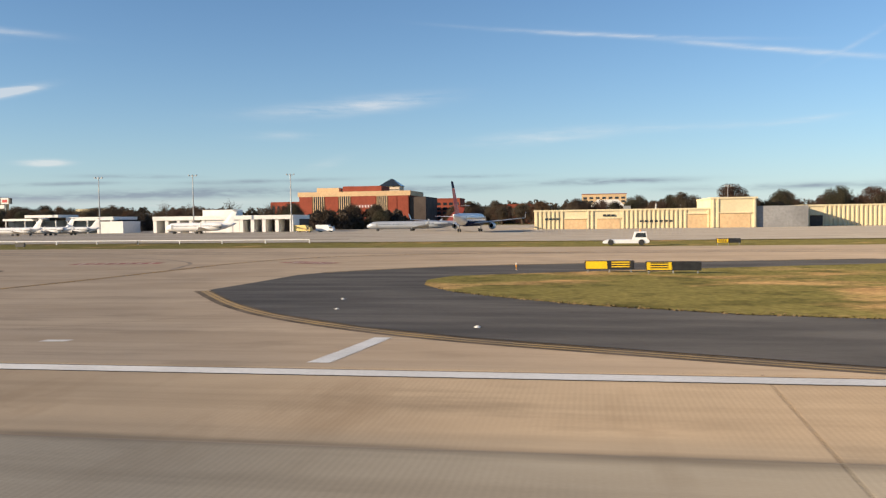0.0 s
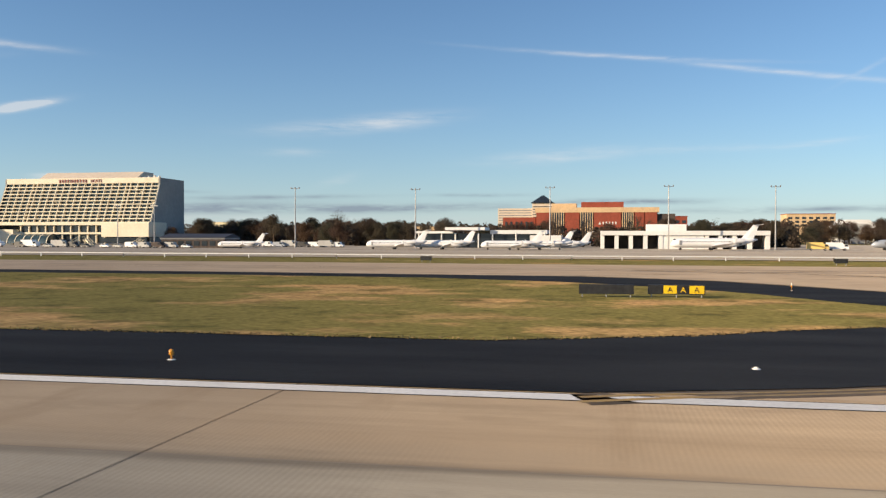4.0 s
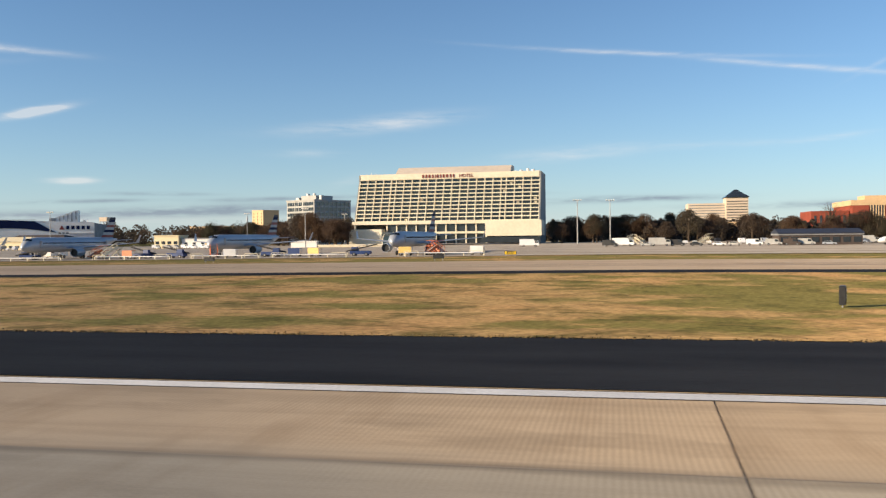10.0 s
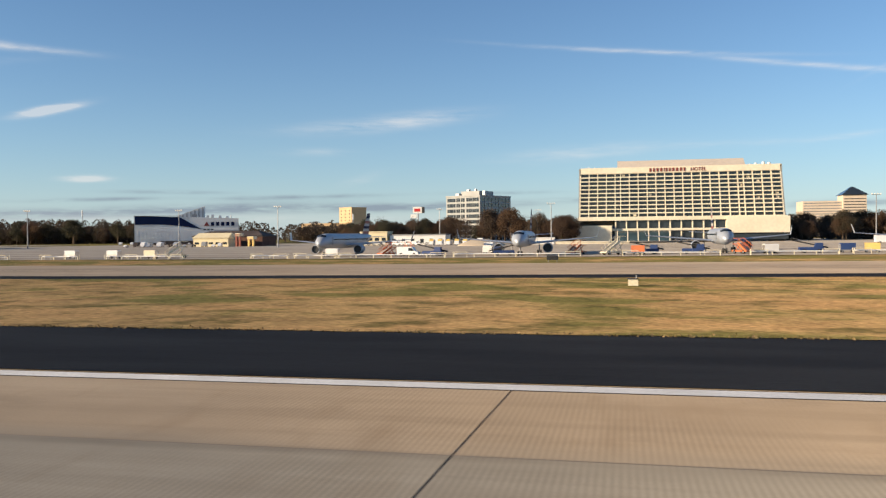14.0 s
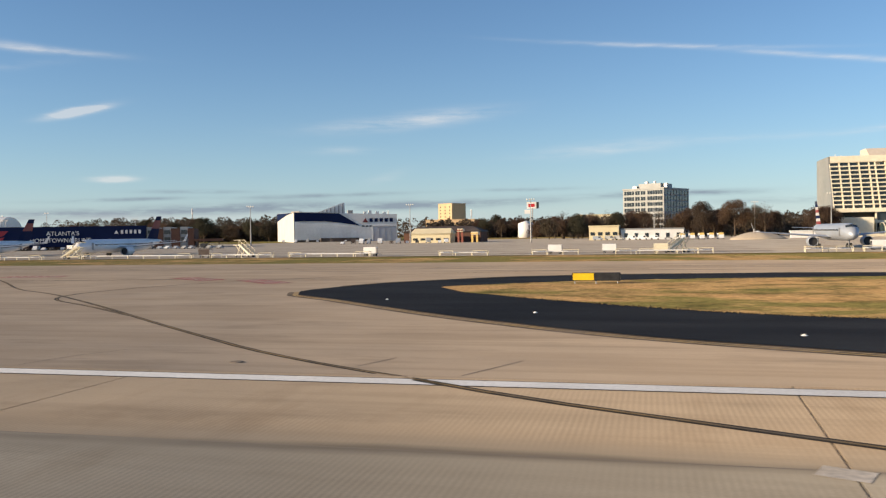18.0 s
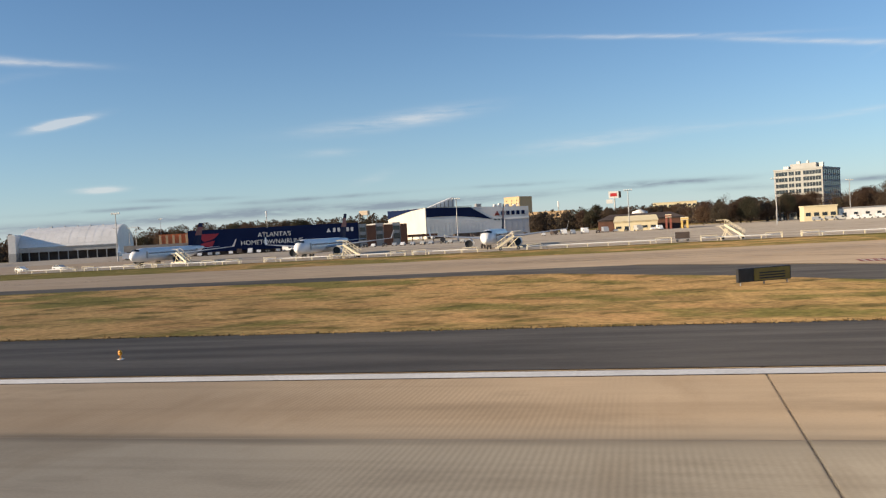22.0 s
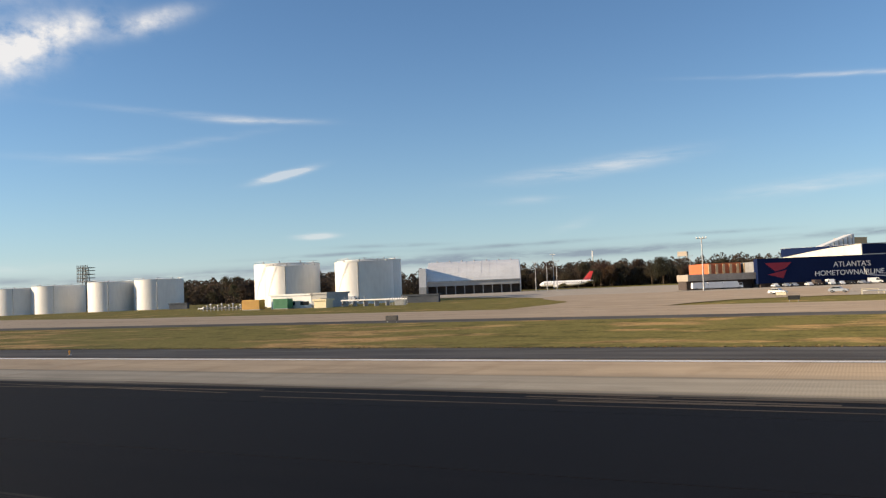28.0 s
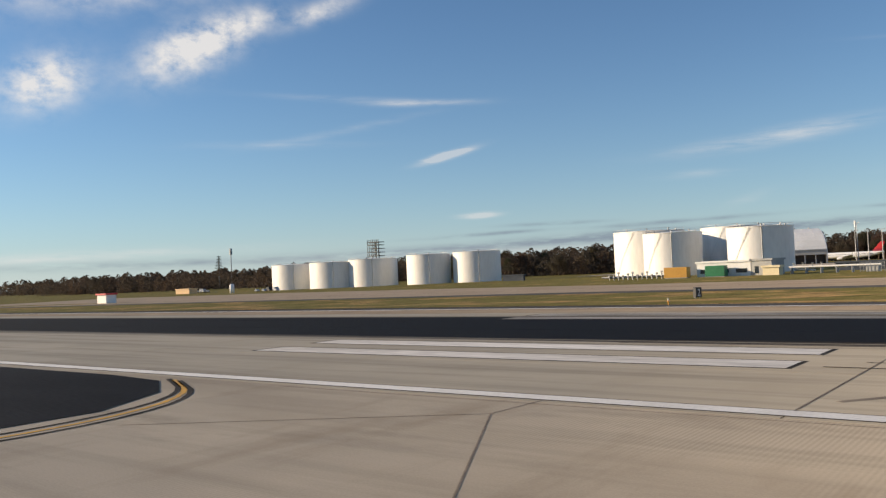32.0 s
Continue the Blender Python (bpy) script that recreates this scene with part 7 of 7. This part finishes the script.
def cart(x, y, turn, paint, label):
    base = thing("baggage_cart", label, "ground vehicle", on_apron(x, y), turn, "ground vehicles")
    part("deck", Shape().slab((-0.85, 0, 0.5), (0.85, 3.2, 0.68), 0.03), STEEL, base)
    part("cover", Shape().box((-0.8, 0.05, 1.95), (0.8, 3.15, 2.1), 0.06), paint, base)
    part("side", Shape().box((-0.82, 0.05, 0.68), (-0.76, 3.15, 2.0)), paint, base)
    for px_, py_ in ((-0.78, 0.1), (0.78, 0.1), (-0.78, 3.1), (0.78, 3.1)):
        part("post", Shape().tube((px_, py_, 0.6), (px_, py_, 2.0), 0.05, n=6), STEEL, base)
    part("drawbar", Shape().tube((0, 0, 0.5), (0, -1.2, 0.4), 0.05, n=6), STEEL, base)
    wheels(base, [(-0.75, 0.5), (0.75, 0.5), (-0.75, 2.7), (0.75, 2.7)], 0.26, 0.2)
    return base


def tow_bar_rail(x0, x1, y, label="long white low barrier rail on short posts", frames=True):
    """A white pipe barrier along the apron's edge, with a frame at each end."""
    base = thing("apron_barrier", label, "barrier", ((x0 + x1) / 2, y, gz((x0 + x1) / 2, y)), 0, "apron barriers")
    w = (x1 - x0) / 2
    part("rail", Shape().tube((-w, 0, 0.75), (w, 0, 0.7), 0.12, n=8), WHITE, base)
    gap = 2.5 if frames else 6.0
    for k in range(int(w / gap) + 2):
        xx = -w + 2 * w * k / (int(w / gap) + 1)
        part("post", Shape().box((xx - 0.09, -0.09, -0.1), (xx + 0.09, 0.09, 0.8)), WHITE if not frames else EQUIP_CREAM, base)
    for s in (-1, 1) if frames else ():
        part("end_frame", Shape().tube((s * w, -0.8, 0), (s * w, -0.8, 1.15), 0.06, n=6).tube((s * w, 0.8, 0), (s * w, 0.8, 1.15), 0.06, n=6).tube((s * w, -0.8, 1.15), (s * w, 0.8, 1.15), 0.06, n=6).tube((s * w, -0.8, 1.15), (s * (w - 3.2), -0.8, 1.15), 0.06, n=6).tube((s * (w - 3.2), -0.8, 1.15), (s * (w - 3.2), -0.8, 0), 0.06, n=6), EQUIP_CREAM, base, "cream pipe frame")


for x0, x1 in ((-667, -652), (-623, -613), (-612, -587), (-585, -557), (-548, -528), (-522, -505), (-502, -484), (-470, -452), (-851, -833), (-831, -816), (-805, -774), (-768, -752), (-748, -728), (-711, -700), (-690, -680), (-672, -655), (-634, -625), (-897, -874), (-868, -848), (-937, -920), (-917, -902), (-901, -881)):
    tow_bar_rail(x0, x1, 186.5 + (x0 * 7 % 3) * 0.5)
# the long white rail at the edge of the eastern apron
for x0, x1 in ((-352, -300), (-300, -250), (-250, -200), (-200, -150), (-150, -100), (-100, -60)):
    tow_bar_rail(x0, x1, 176, "long continuous white barrier rail beside the apron", False)
for x, y, a, m, lab in ((-552, 196, -50, EQUIP_CREAM, "cream boarding stairs parked beside barriers"), (-759, 190, 70, EQUIP_CREAM, "cream boarding stairs standing alone"), (-661, 195, -60, EQUIP_CREAM, "cream boarding stairs near the hotel"),
                        (-899, 206, 70, EQUIP_CREAM, "tan boarding stairs at an airliner"), (-845, 190, 85, EQUIP_CREAM, "tall cream work stand with sloping flight"), (-812, 190, -80, EQUIP_CREAM, "cream boarding stairs beside a white barrier"),
                        (-420, 330, -60, EQUIP_CREAM, "white boarding stairs on the far apron"), (-412, 335, 70, EQUIP_CREAM, "white boarding stairs near parked vehicles"), (-392, 333, -70, EQUIP_CREAM, "white boarding stairs by the hotel trees"),
                        (-598, 200, 40, ORANGE, "orange service stairs beside an airliner"), (-607, 204, -40, ORANGE, "orange service stairs under an airliner"), (-521, 196, 30, ORANGE, "orange service stairs near a nose wheel"), (-467, 196, -50, ORANGE, "orange service stairs beside an engine"), (-560, 203, -35, ORANGE, "orange service stairs between airliners"), (-464, 200, 60, ORANGE, "orange service stairs at a wing")):
    airstairs(x, y, a, m, lab, 2.9 if m is not ORANGE else 2.1)
for x, y, a, m, lab in ((-590, 198, 80, BLUE, "blue belt loader on the apron"), (-578, 199, -80, BLUE, "blue belt loader beside an airliner"), (-530, 198, 85, BLUE, "blue belt loader parked near a nose wheel"), (-486, 197, -85, BLUE, "blue belt loader by the barrier"), (-540, 199, 80, BLUE, "blue belt loader parked in line"), (-505, 200, 90, BLUE, "blue belt loader on the apron")):
    belt_loader(x, y, a, m, lab)
for x, y, a, m, lab in ((-661, 191, 90, EQUIP_CREAM, "pale cream covered baggage cart on the apron"), (-499, 198, 90, BLUE, "blue covered baggage cart in a line"), (-494, 198, 80, EQUIP_YELLOW, "yellow covered baggage cart in a line"), (-672, 192, 90, WHITE, "white box cart on the apron"), (-727, 190, 90, WHITE, "white box cart by a barrier"), (-684, 192, 90, WHITE, "white box cart near boarding stairs"),
                        (-770, 190, 90, DARK_WALL, "dark metal equipment cart on the apron"), (-543, 196, 80, ORANGE, "orange covered baggage cart between airliners"), (-515, 196, 100, WHITE, "white covered baggage cart beside a barrier"), (-616, 198, 90, WHITE, "white covered cart under a wing"), (-470, 194, 90, EQUIP_YELLOW, "yellow covered baggage cart beside the barrier"), (-453, 194, 90, WHITE, "white covered baggage cart beside a barrier")):
    cart(x, y, a, m, lab)
SHADES = ((JET_WHITE, "white"), (SILVER, "silver"), (SIGN_BLACK, "black"), (RED, "red"), (DARK_WALL, "dark brown"), (GREY_WALL, "grey"))
vr = random.Random(21)


def car_row(n, x0, x1, y, kinds=("car",), turn=0.0, where="before the hangar", slope=0.0):
    for k in range(n):
        m, w = SHADES[vr.choice((0, 0, 0, 1, 1, 2, 4, 5, 5))]
        kd = vr.choice(kinds)
        x = x0 + (x1 - x0) * (k + vr.uniform(0.1, 0.5)) / n
        car(x, y + slope * (x - x0) + vr.uniform(-1, 1), turn + vr.uniform(-4, 4), m, w + " " + kd + " parked in a row " + where, kd)


car_row(14, -968, -915, 331, ("car", "car", "van"), 25, slope=0.51)
car_row(12, -900, -850, 342, ("car", "car", "van"), 8)
car_row(16, -395, -320, 372, ("car", "car", "van"), 5, "beyond the apron")
car_row(9, -940, -850, 596, ("car", "van"), 20, "before the white hangar")
car_row(12, -830, -765, 436, ("car", "van", "truck"), 15, "beside the depot")
car_row(8, -355, -300, 352, ("car", "van"), 0, "beside private jets")
for k in range(5):
    t = car(-648.5 + k * 4.6, 440 + 0.4 * (k % 2), 4, JET_WHITE, "white box truck with a yellow sunlit top parked in a row", "truck")
    # added wedge: its yellow paints the sunlight on the cream truck top
    part("visor", Shape().prism([(0.3, 2.3), (1.9, 2.3), (1.9, 3.3), (1.2, 3.3)], 0, -1.1, 1.1), EQUIP_YELLOW, t, "added yellow wedge for the sunlit cream top")
car_row(7, -690, -650, 462, ("car", "van"), 80, "before the workshops")
car_row(13, -425, -345, 306, ("van", "truck", "car"), 80, "before the service shed")
car_row(7, -335, -298, 350, ("truck", "van"), 85, "beside private jets")
car_row(4, -1388, -1366, 262, ("car", "van"), 70, "beside the far tanks")
car_row(5, -1480, -1500, 300, ("car", "van"), 60, "beyond the taxiway")
for x, y, a, m, kd, lab in ((-954, 211, 70, JET_WHITE, "car", "white car driving on the apron"), (-940, 210, 80, SILVER, "car", "grey service car driving on the apron"), (-990, 324.4, 117, JET_WHITE, "truck", "white box truck at a dock"), (-984.6, 327.1, 117, JET_WHITE, "truck", "white box truck beside another"), (-979.2, 329.8, 117, JET_WHITE, "truck", "white box truck at the annex"),
                            (-596, 199, 85, JET_WHITE, "van", "white service van between airliners"), (-582, 215, 0, JET_WHITE, "truck", "white catering truck beside an airliner wing"), (-112, 330, 80, EQUIP_YELLOW, "truck", "yellow fuel truck near hangars"), (-104, 335, 85, JET_WHITE, "truck", "long white fuel truck parked near hangars"), 
                            (-1112, 262, 90, SILVER, "truck", "grey tank truck beside the pipes"), (-930, 350, 90, JET_WHITE, "van", "white bus before the navy banner"), (-452, 330, 90, JET_WHITE, "truck", "white truck before the hotel")):
    car(x, y, a, m, lab, kd)

tug = thing("tow_tractor", "long low white aircraft tow tractor beside the taxiway", "tow tractor", (5.5, 150, gz(5.5, 150)), 0)
part("chassis", Shape().prism([(-3.9, 0.35), (3.6, 0.35), (3.9, 0.7), (3.6, 1.05), (-3.0, 0.95), (-3.9, 0.7)], 1, -1.3, 1.3), JET_WHITE, tug)
part("cab", Shape().prism([(1.1, 1.0), (3.5, 1.0), (3.3, 2.3), (1.5, 2.3)], 1, -1.1, 1.1), JET_WHITE, tug, "white cab")
part("cab_window", Shape().prism([(1.45, 1.35), (3.25, 1.35), (3.15, 2.1), (1.7, 2.1)], 1, -1.13, 1.13), GLASS, tug, "dark cab windows")
part("beacon", Shape().tube((2.4, 0, 2.3), (2.4, 0, 2.6), 0.14, n=10), AMBER, tug)
for x in (-2.6, 2.5):
    for y in (-1.2, 1.2):
        part("wheel", Shape().tube((x, y - 0.2, 0.5), (x, y + 0.2, 0.5), 0.5, n=14), RUBBER, tug)

# ---- trees ----
def crown(rng, r, h, leaves, size, needle=False):
    """A crown of many small clumps round a few limb ends, with gaps."""
    s = Shape()
    hubs = []
    for k in range(26 if not needle else 20):
        a, u = rng.uniform(0, 6.283), rng.uniform(0.0, 1.0)
        rad = r * (math.sin(math.pi * (0.18 + 0.72 * u)) * rng.uniform(0.45, 0.95)) if not needle else r * (0.95 - 0.55 * u) * rng.uniform(0.4, 1.0)
        hubs.append((rad * math.cos(a), rad * math.sin(a), h * (0.32 + 0.60 * u)))
    hubs.append((0, 0, h * 0.9))
    for hx, hy, hz in hubs:
        spread = r * rng.uniform(0.30, 0.46)
        for _ in range(leaves):
            d = Vector((rng.gauss(0, 1), rng.gauss(0, 1), rng.gauss(0, 0.8))).normalized() * spread * rng.random() ** 0.4
            c = Vector((hx, hy, hz)) + d
            n = Vector((rng.gauss(0, 1), rng.gauss(0, 1), rng.gauss(0, 1))).normalized()
            u = n.orthogonal().normalized() * size * rng.uniform(0.6, 1.3)
            v = n.cross(u).normalized() * size * rng.uniform(0.6, 1.3)
            s.add([c - u, c - v * 0.8, c + u, c + v], [(0, 1, 2, 3)])
    return s, hubs


def tree_kind(seed, h, r, needle=False, bare=False):
    rng = random.Random(seed)
    base = thing("tree", "tall dark pine tree behind the airfield" if needle else "brown autumn tree behind the airfield", "tree", (0, 0, 0), 0, "trees")
    s, hubs = crown(rng, r, h, 40 if bare else (520 if not needle else 400), r * 0.022, needle)
    t = Shape().tube((0, 0, -1), (0, 0, h * 0.45), 0.035 * h, 0.022 * h, n=8).tube((0, 0, h * 0.45), (0.2, 0.1, h * 0.85), 0.022 * h, 0.006 * h, n=7)
    for hx, hy, hz in hubs[:9]:
        t.tube((0, 0, hz * 0.62), (hx, hy, hz), 0.012 * h, 0.004 * h, n=5)
        if bare:
            for _ in range(5):
                t.tube((hx * 0.6, hy * 0.6, hz * 0.85), (hx + rng.gauss(0, r * 0.3), hy + rng.gauss(0, r * 0.3), hz + rng.uniform(0, r * 0.5)), 0.006 * h, 0.0015 * h, n=4)
    part("trunk", t, BARK, base)
    part("crown", s, PINES if needle else LEAVES, base)
    return base


KINDS = [tree_kind(1, 13, 5.5), tree_kind(2, 15, 6.5), tree_kind(3, 11, 5.0), tree_kind(4, 14, 5.8), tree_kind(5, 17, 5.0, True), tree_kind(6, 15, 4.2, True), tree_kind(7, 14, 5.5, False, True), tree_kind(8, 12, 6.0)]
LABELS = ["broad russet autumn tree behind the apron", "tall brown autumn tree with thinning leaves", "low dark green broadleaf tree in a belt", "rounded rust-brown autumn tree with full crown", "tall dark green pine with open crown", "dark pine standing among brown trees", "nearly bare grey tree with thin branches", "wide olive-brown autumn tree with spreading limbs"]
tr = random.Random(77)
used = set()


def plant(k, x, y, s):
    z = gz(x, y) - 0.3
    if k not in used:
        used.add(k)
        o = KINDS[k]
        o.matrix_basis = pose(x, y, z, 0, 0, tr.uniform(0, 360))
    else:
        o = copy_thing(KINDS[k], pose(x, y, z, 0, 0, tr.uniform(0, 360)))
    o.scale = (s * tr.uniform(0.9, 1.15), s * tr.uniform(0.9, 1.15), s)
    tagged(o, LABELS[k])


def belt(x0, x1, y0, y1, n, s0, s1, kinds):
    for k in range(n):
        plant(tr.choice(kinds), x0 + (x1 - x0) * (k + tr.uniform(0, 1)) / n, tr.uniform(y0, y1), tr.uniform(s0, s1))


belt(-345, -100, 395, 470, 44, 0.75, 1.15, (0, 1, 2, 3, 7, 6))
belt(-460, -340, 470, 560, 28, 0.8, 1.3, (1, 2, 3, 0, 7))
belt(-640, -580, 520, 600, 14, 1.0, 1.5, (0, 1, 3, 6))
belt(-740, -640, 560, 635, 24, 1.0, 1.45, (0, 1, 3, 7, 6))
belt(-850, -735, 820, 880, 22, 1.1, 1.6, (0, 1, 2, 3))
belt(-110, 60, 600, 700, 26, 0.9, 1.4, (0, 1, 3, 7))
belt(20, 260, 620, 760, 26, 1.2, 1.9, (1, 2, 3, 7))
belt(-1180, -1000, 760, 830, 28, 1.2, 1.7, (1, 2, 0, 3, 7))
belt(-1300, -1180, 770, 830, 18, 1.2, 1.7, (3, 7, 1, 2))
belt(-1480, -1270, 480, 560, 32, 0.9, 1.4, (4, 7, 1, 2, 3))
plant(5, -579, 462, 0.62)
plant(6, -326, 415, 1.3)
plant(1, -311, 418, 0.95)
belt(-582, -576, 452, 470, 3, 1.0, 1.2, (0, 3))


def woods(name, bands, clumps, size, label):
    """Woodland seen from afar, too many crowns to count: each band gives x and y ranges, number and height of its trees."""
    rng = random.Random(name)
    s = Shape()
    for x0, x1, y0, y1, count, h0, h1 in bands:
        for _ in range(count):
            x, y = rng.uniform(x0, x1), rng.uniform(y0, y1)
            h = rng.uniform(h0, h1)
            r = h * rng.uniform(0.38, 0.6)
            z = gz(x, y) - 0.5
            for _ in range(clumps):
                a, u = rng.uniform(0, 6.283), rng.random()
                w = r * math.sin(math.pi * min(1.0, 0.25 + 0.72 * u)) * rng.uniform(0.5, 1.0)
                c = Vector((x + w * math.cos(a), y + w * math.sin(a), z + h * (0.03 + 0.94 * u)))
                n = Vector((rng.gauss(0, 1), rng.gauss(0, 1), rng.gauss(0, 1))).normalized()
                p = n.orthogonal().normalized() * rng.uniform(0.5, 1.2) * size
                q = n.cross(p).normalized() * rng.uniform(0.5, 1.2) * size
                s.add([c - p, c - q, c + p * 0.8 + q * 0.4, c + q], [(0, 1, 2, 3)])
    me = bpy.data.meshes.new(name)
    me.from_pydata(s.v, [], s.f)
    me.materials.append(FAR_LEAVES)
    tagged(new(name, me), label, "woods", kind="stuff")


FAR_LEAVES = surf("far_leaves", (0.105, 0.072, 0.05), (0.066, 0.056, 0.042), 0.03, 0.9, grime=0.3, fine=12, place="World")
let_light_through(FAR_LEAVES, 0.4)
woods("far_woods", [(-3300, 1200, 1250, 1700, 1500, 20, 34), (-2900, -1480, 560, 1250, 1100, 16, 25)], 70, 1.9, "distant brown and green autumn woodland on the horizon")
woods("near_woods", [(-735, -345, 700, 820, 260, 13, 21), (-345, -95, 770, 860, 150, 12, 19), (-110, 320, 720, 820, 200, 13, 22), (-900, -730, 830, 930, 130, 14, 22), (-1210, -960, 800, 900, 190, 17, 29), (-1310, -1180, 790, 880, 120, 18, 30),
                     (-1560, -1270, 500, 640, 290, 15, 24), (-2000, -1540, 420, 640, 330, 14, 22), (-460, -340, 500, 580, 60, 9, 14), (-340, -100, 420, 480, 120, 7, 12)], 300, 0.78, "dense brown autumn woodland behind the airfield")


def tufts():
    """Taller grass at the near edge of the grass islands."""
    rng = random.Random(4)
    s = Shape()
    for near, lo, hi, n in ((C_GN, -676, -176, 11000), (D_GN, -1150, -732, 9000), (B_GN, -114, -72, 1200), (A_GN, -11, 60, 1600)):
        for _ in range(n):
            x = rng.uniform(lo, hi)
            y = table(x, near) + abs(rng.gauss(0, 0.5)) - 0.15
            z = gz(x, y) + 0.02
            h, w, a = rng.uniform(0.04, 0.13), rng.uniform(0.04, 0.10), rng.uniform(0, 3.14)
            dx, dy = w * math.cos(a), w * math.sin(a)
            lx, ly = rng.gauss(0, 0.08), rng.gauss(0, 0.08)
            s.v += [(x - dx, y - dy, z), (x + dx, y + dy, z), (x + lx, y + ly, z + h)]
            s.f.append((len(s.v) - 3, len(s.v) - 2, len(s.v) - 1))
    me = bpy.data.meshes.new("grass_tufts")
    me.from_pydata(s.v, [], s.f)
    me.materials.append(TUFT)
    tagged(new("grass_tufts", me), "uncut straw-coloured grass along the asphalt edge", "grass", kind="stuff")


TUFT = surf("dry_tufts", (0.27, 0.18, 0.08), (0.14, 0.10, 0.045), 0.5, 0.9, grime=0.4, place="World")
tufts()


# ---- runway slabs: the long stretch that is passed nearest ----
JOINTS = [30.0, 3.0, -50.5, -100.8, -134.1, -153.2, -169.5, -202, -229, -256.2, -288.1, -322.1, -356.3, -388.2, -422.0, -453.8, -485.9, -518.2, -550.5, -582, -613.4, -646.3, -662.0, -678.4, -695.1, -729.0, -760.6, -778.1, -808.75, -841.6, -857, -890, -933, -977, -1009.7, -1025.6, -1062]
LANES = [(16.13, 23.1), (7.6, 16.1), (0.05, 7.57), (-7.55, 0.0), (-15.1, -7.6), (-23.1, -15.15)]


def slabs():
    made = {}
    for lane, (y0, y1) in enumerate(LANES):
        cuts = sorted([420, 300, 180, 90, -1200] + JOINTS + ([-30.0, -72.0] if lane == 0 else []), reverse=True)
        for x1, x0 in zip(cuts, cuts[1:]):
            grey = lane > 0 or -72 < (x0 + x1) / 2 < -30 or -172 < (x0 + x1) / 2 < -132
            skew = 0.036 if lane < 3 and x0 > -960 else 0.0
            key = (lane, grey, skew, round(x1 - x0, 3))
            if key not in made:
                s = Shape().box((0, y0, -0.03), (x1 - x0 - 0.048, y1, 0.0))
                s.v = [(x + skew * (y - 19), y, z) for x, y, z in s.v]
                made[key] = s.mesh("slab")
                made[key].materials.append(RUN_GREY if grey else RUN_BEIGE)
            part("slab", made[key], None, runway, at=(x0, 0, 0))
        part("slab", Shape().box((-1500, y0, -0.03), (-1200.05, y1, 0.0)), RUN_GREY, runway)


slabs()

# the plan is brought to metres
for ob in list(scene.collection.objects):
    if ob.parent is None and ob.type in ("MESH", "EMPTY"):
        ob.matrix_basis = Matrix.Scale(K, 4) @ ob.matrix_basis
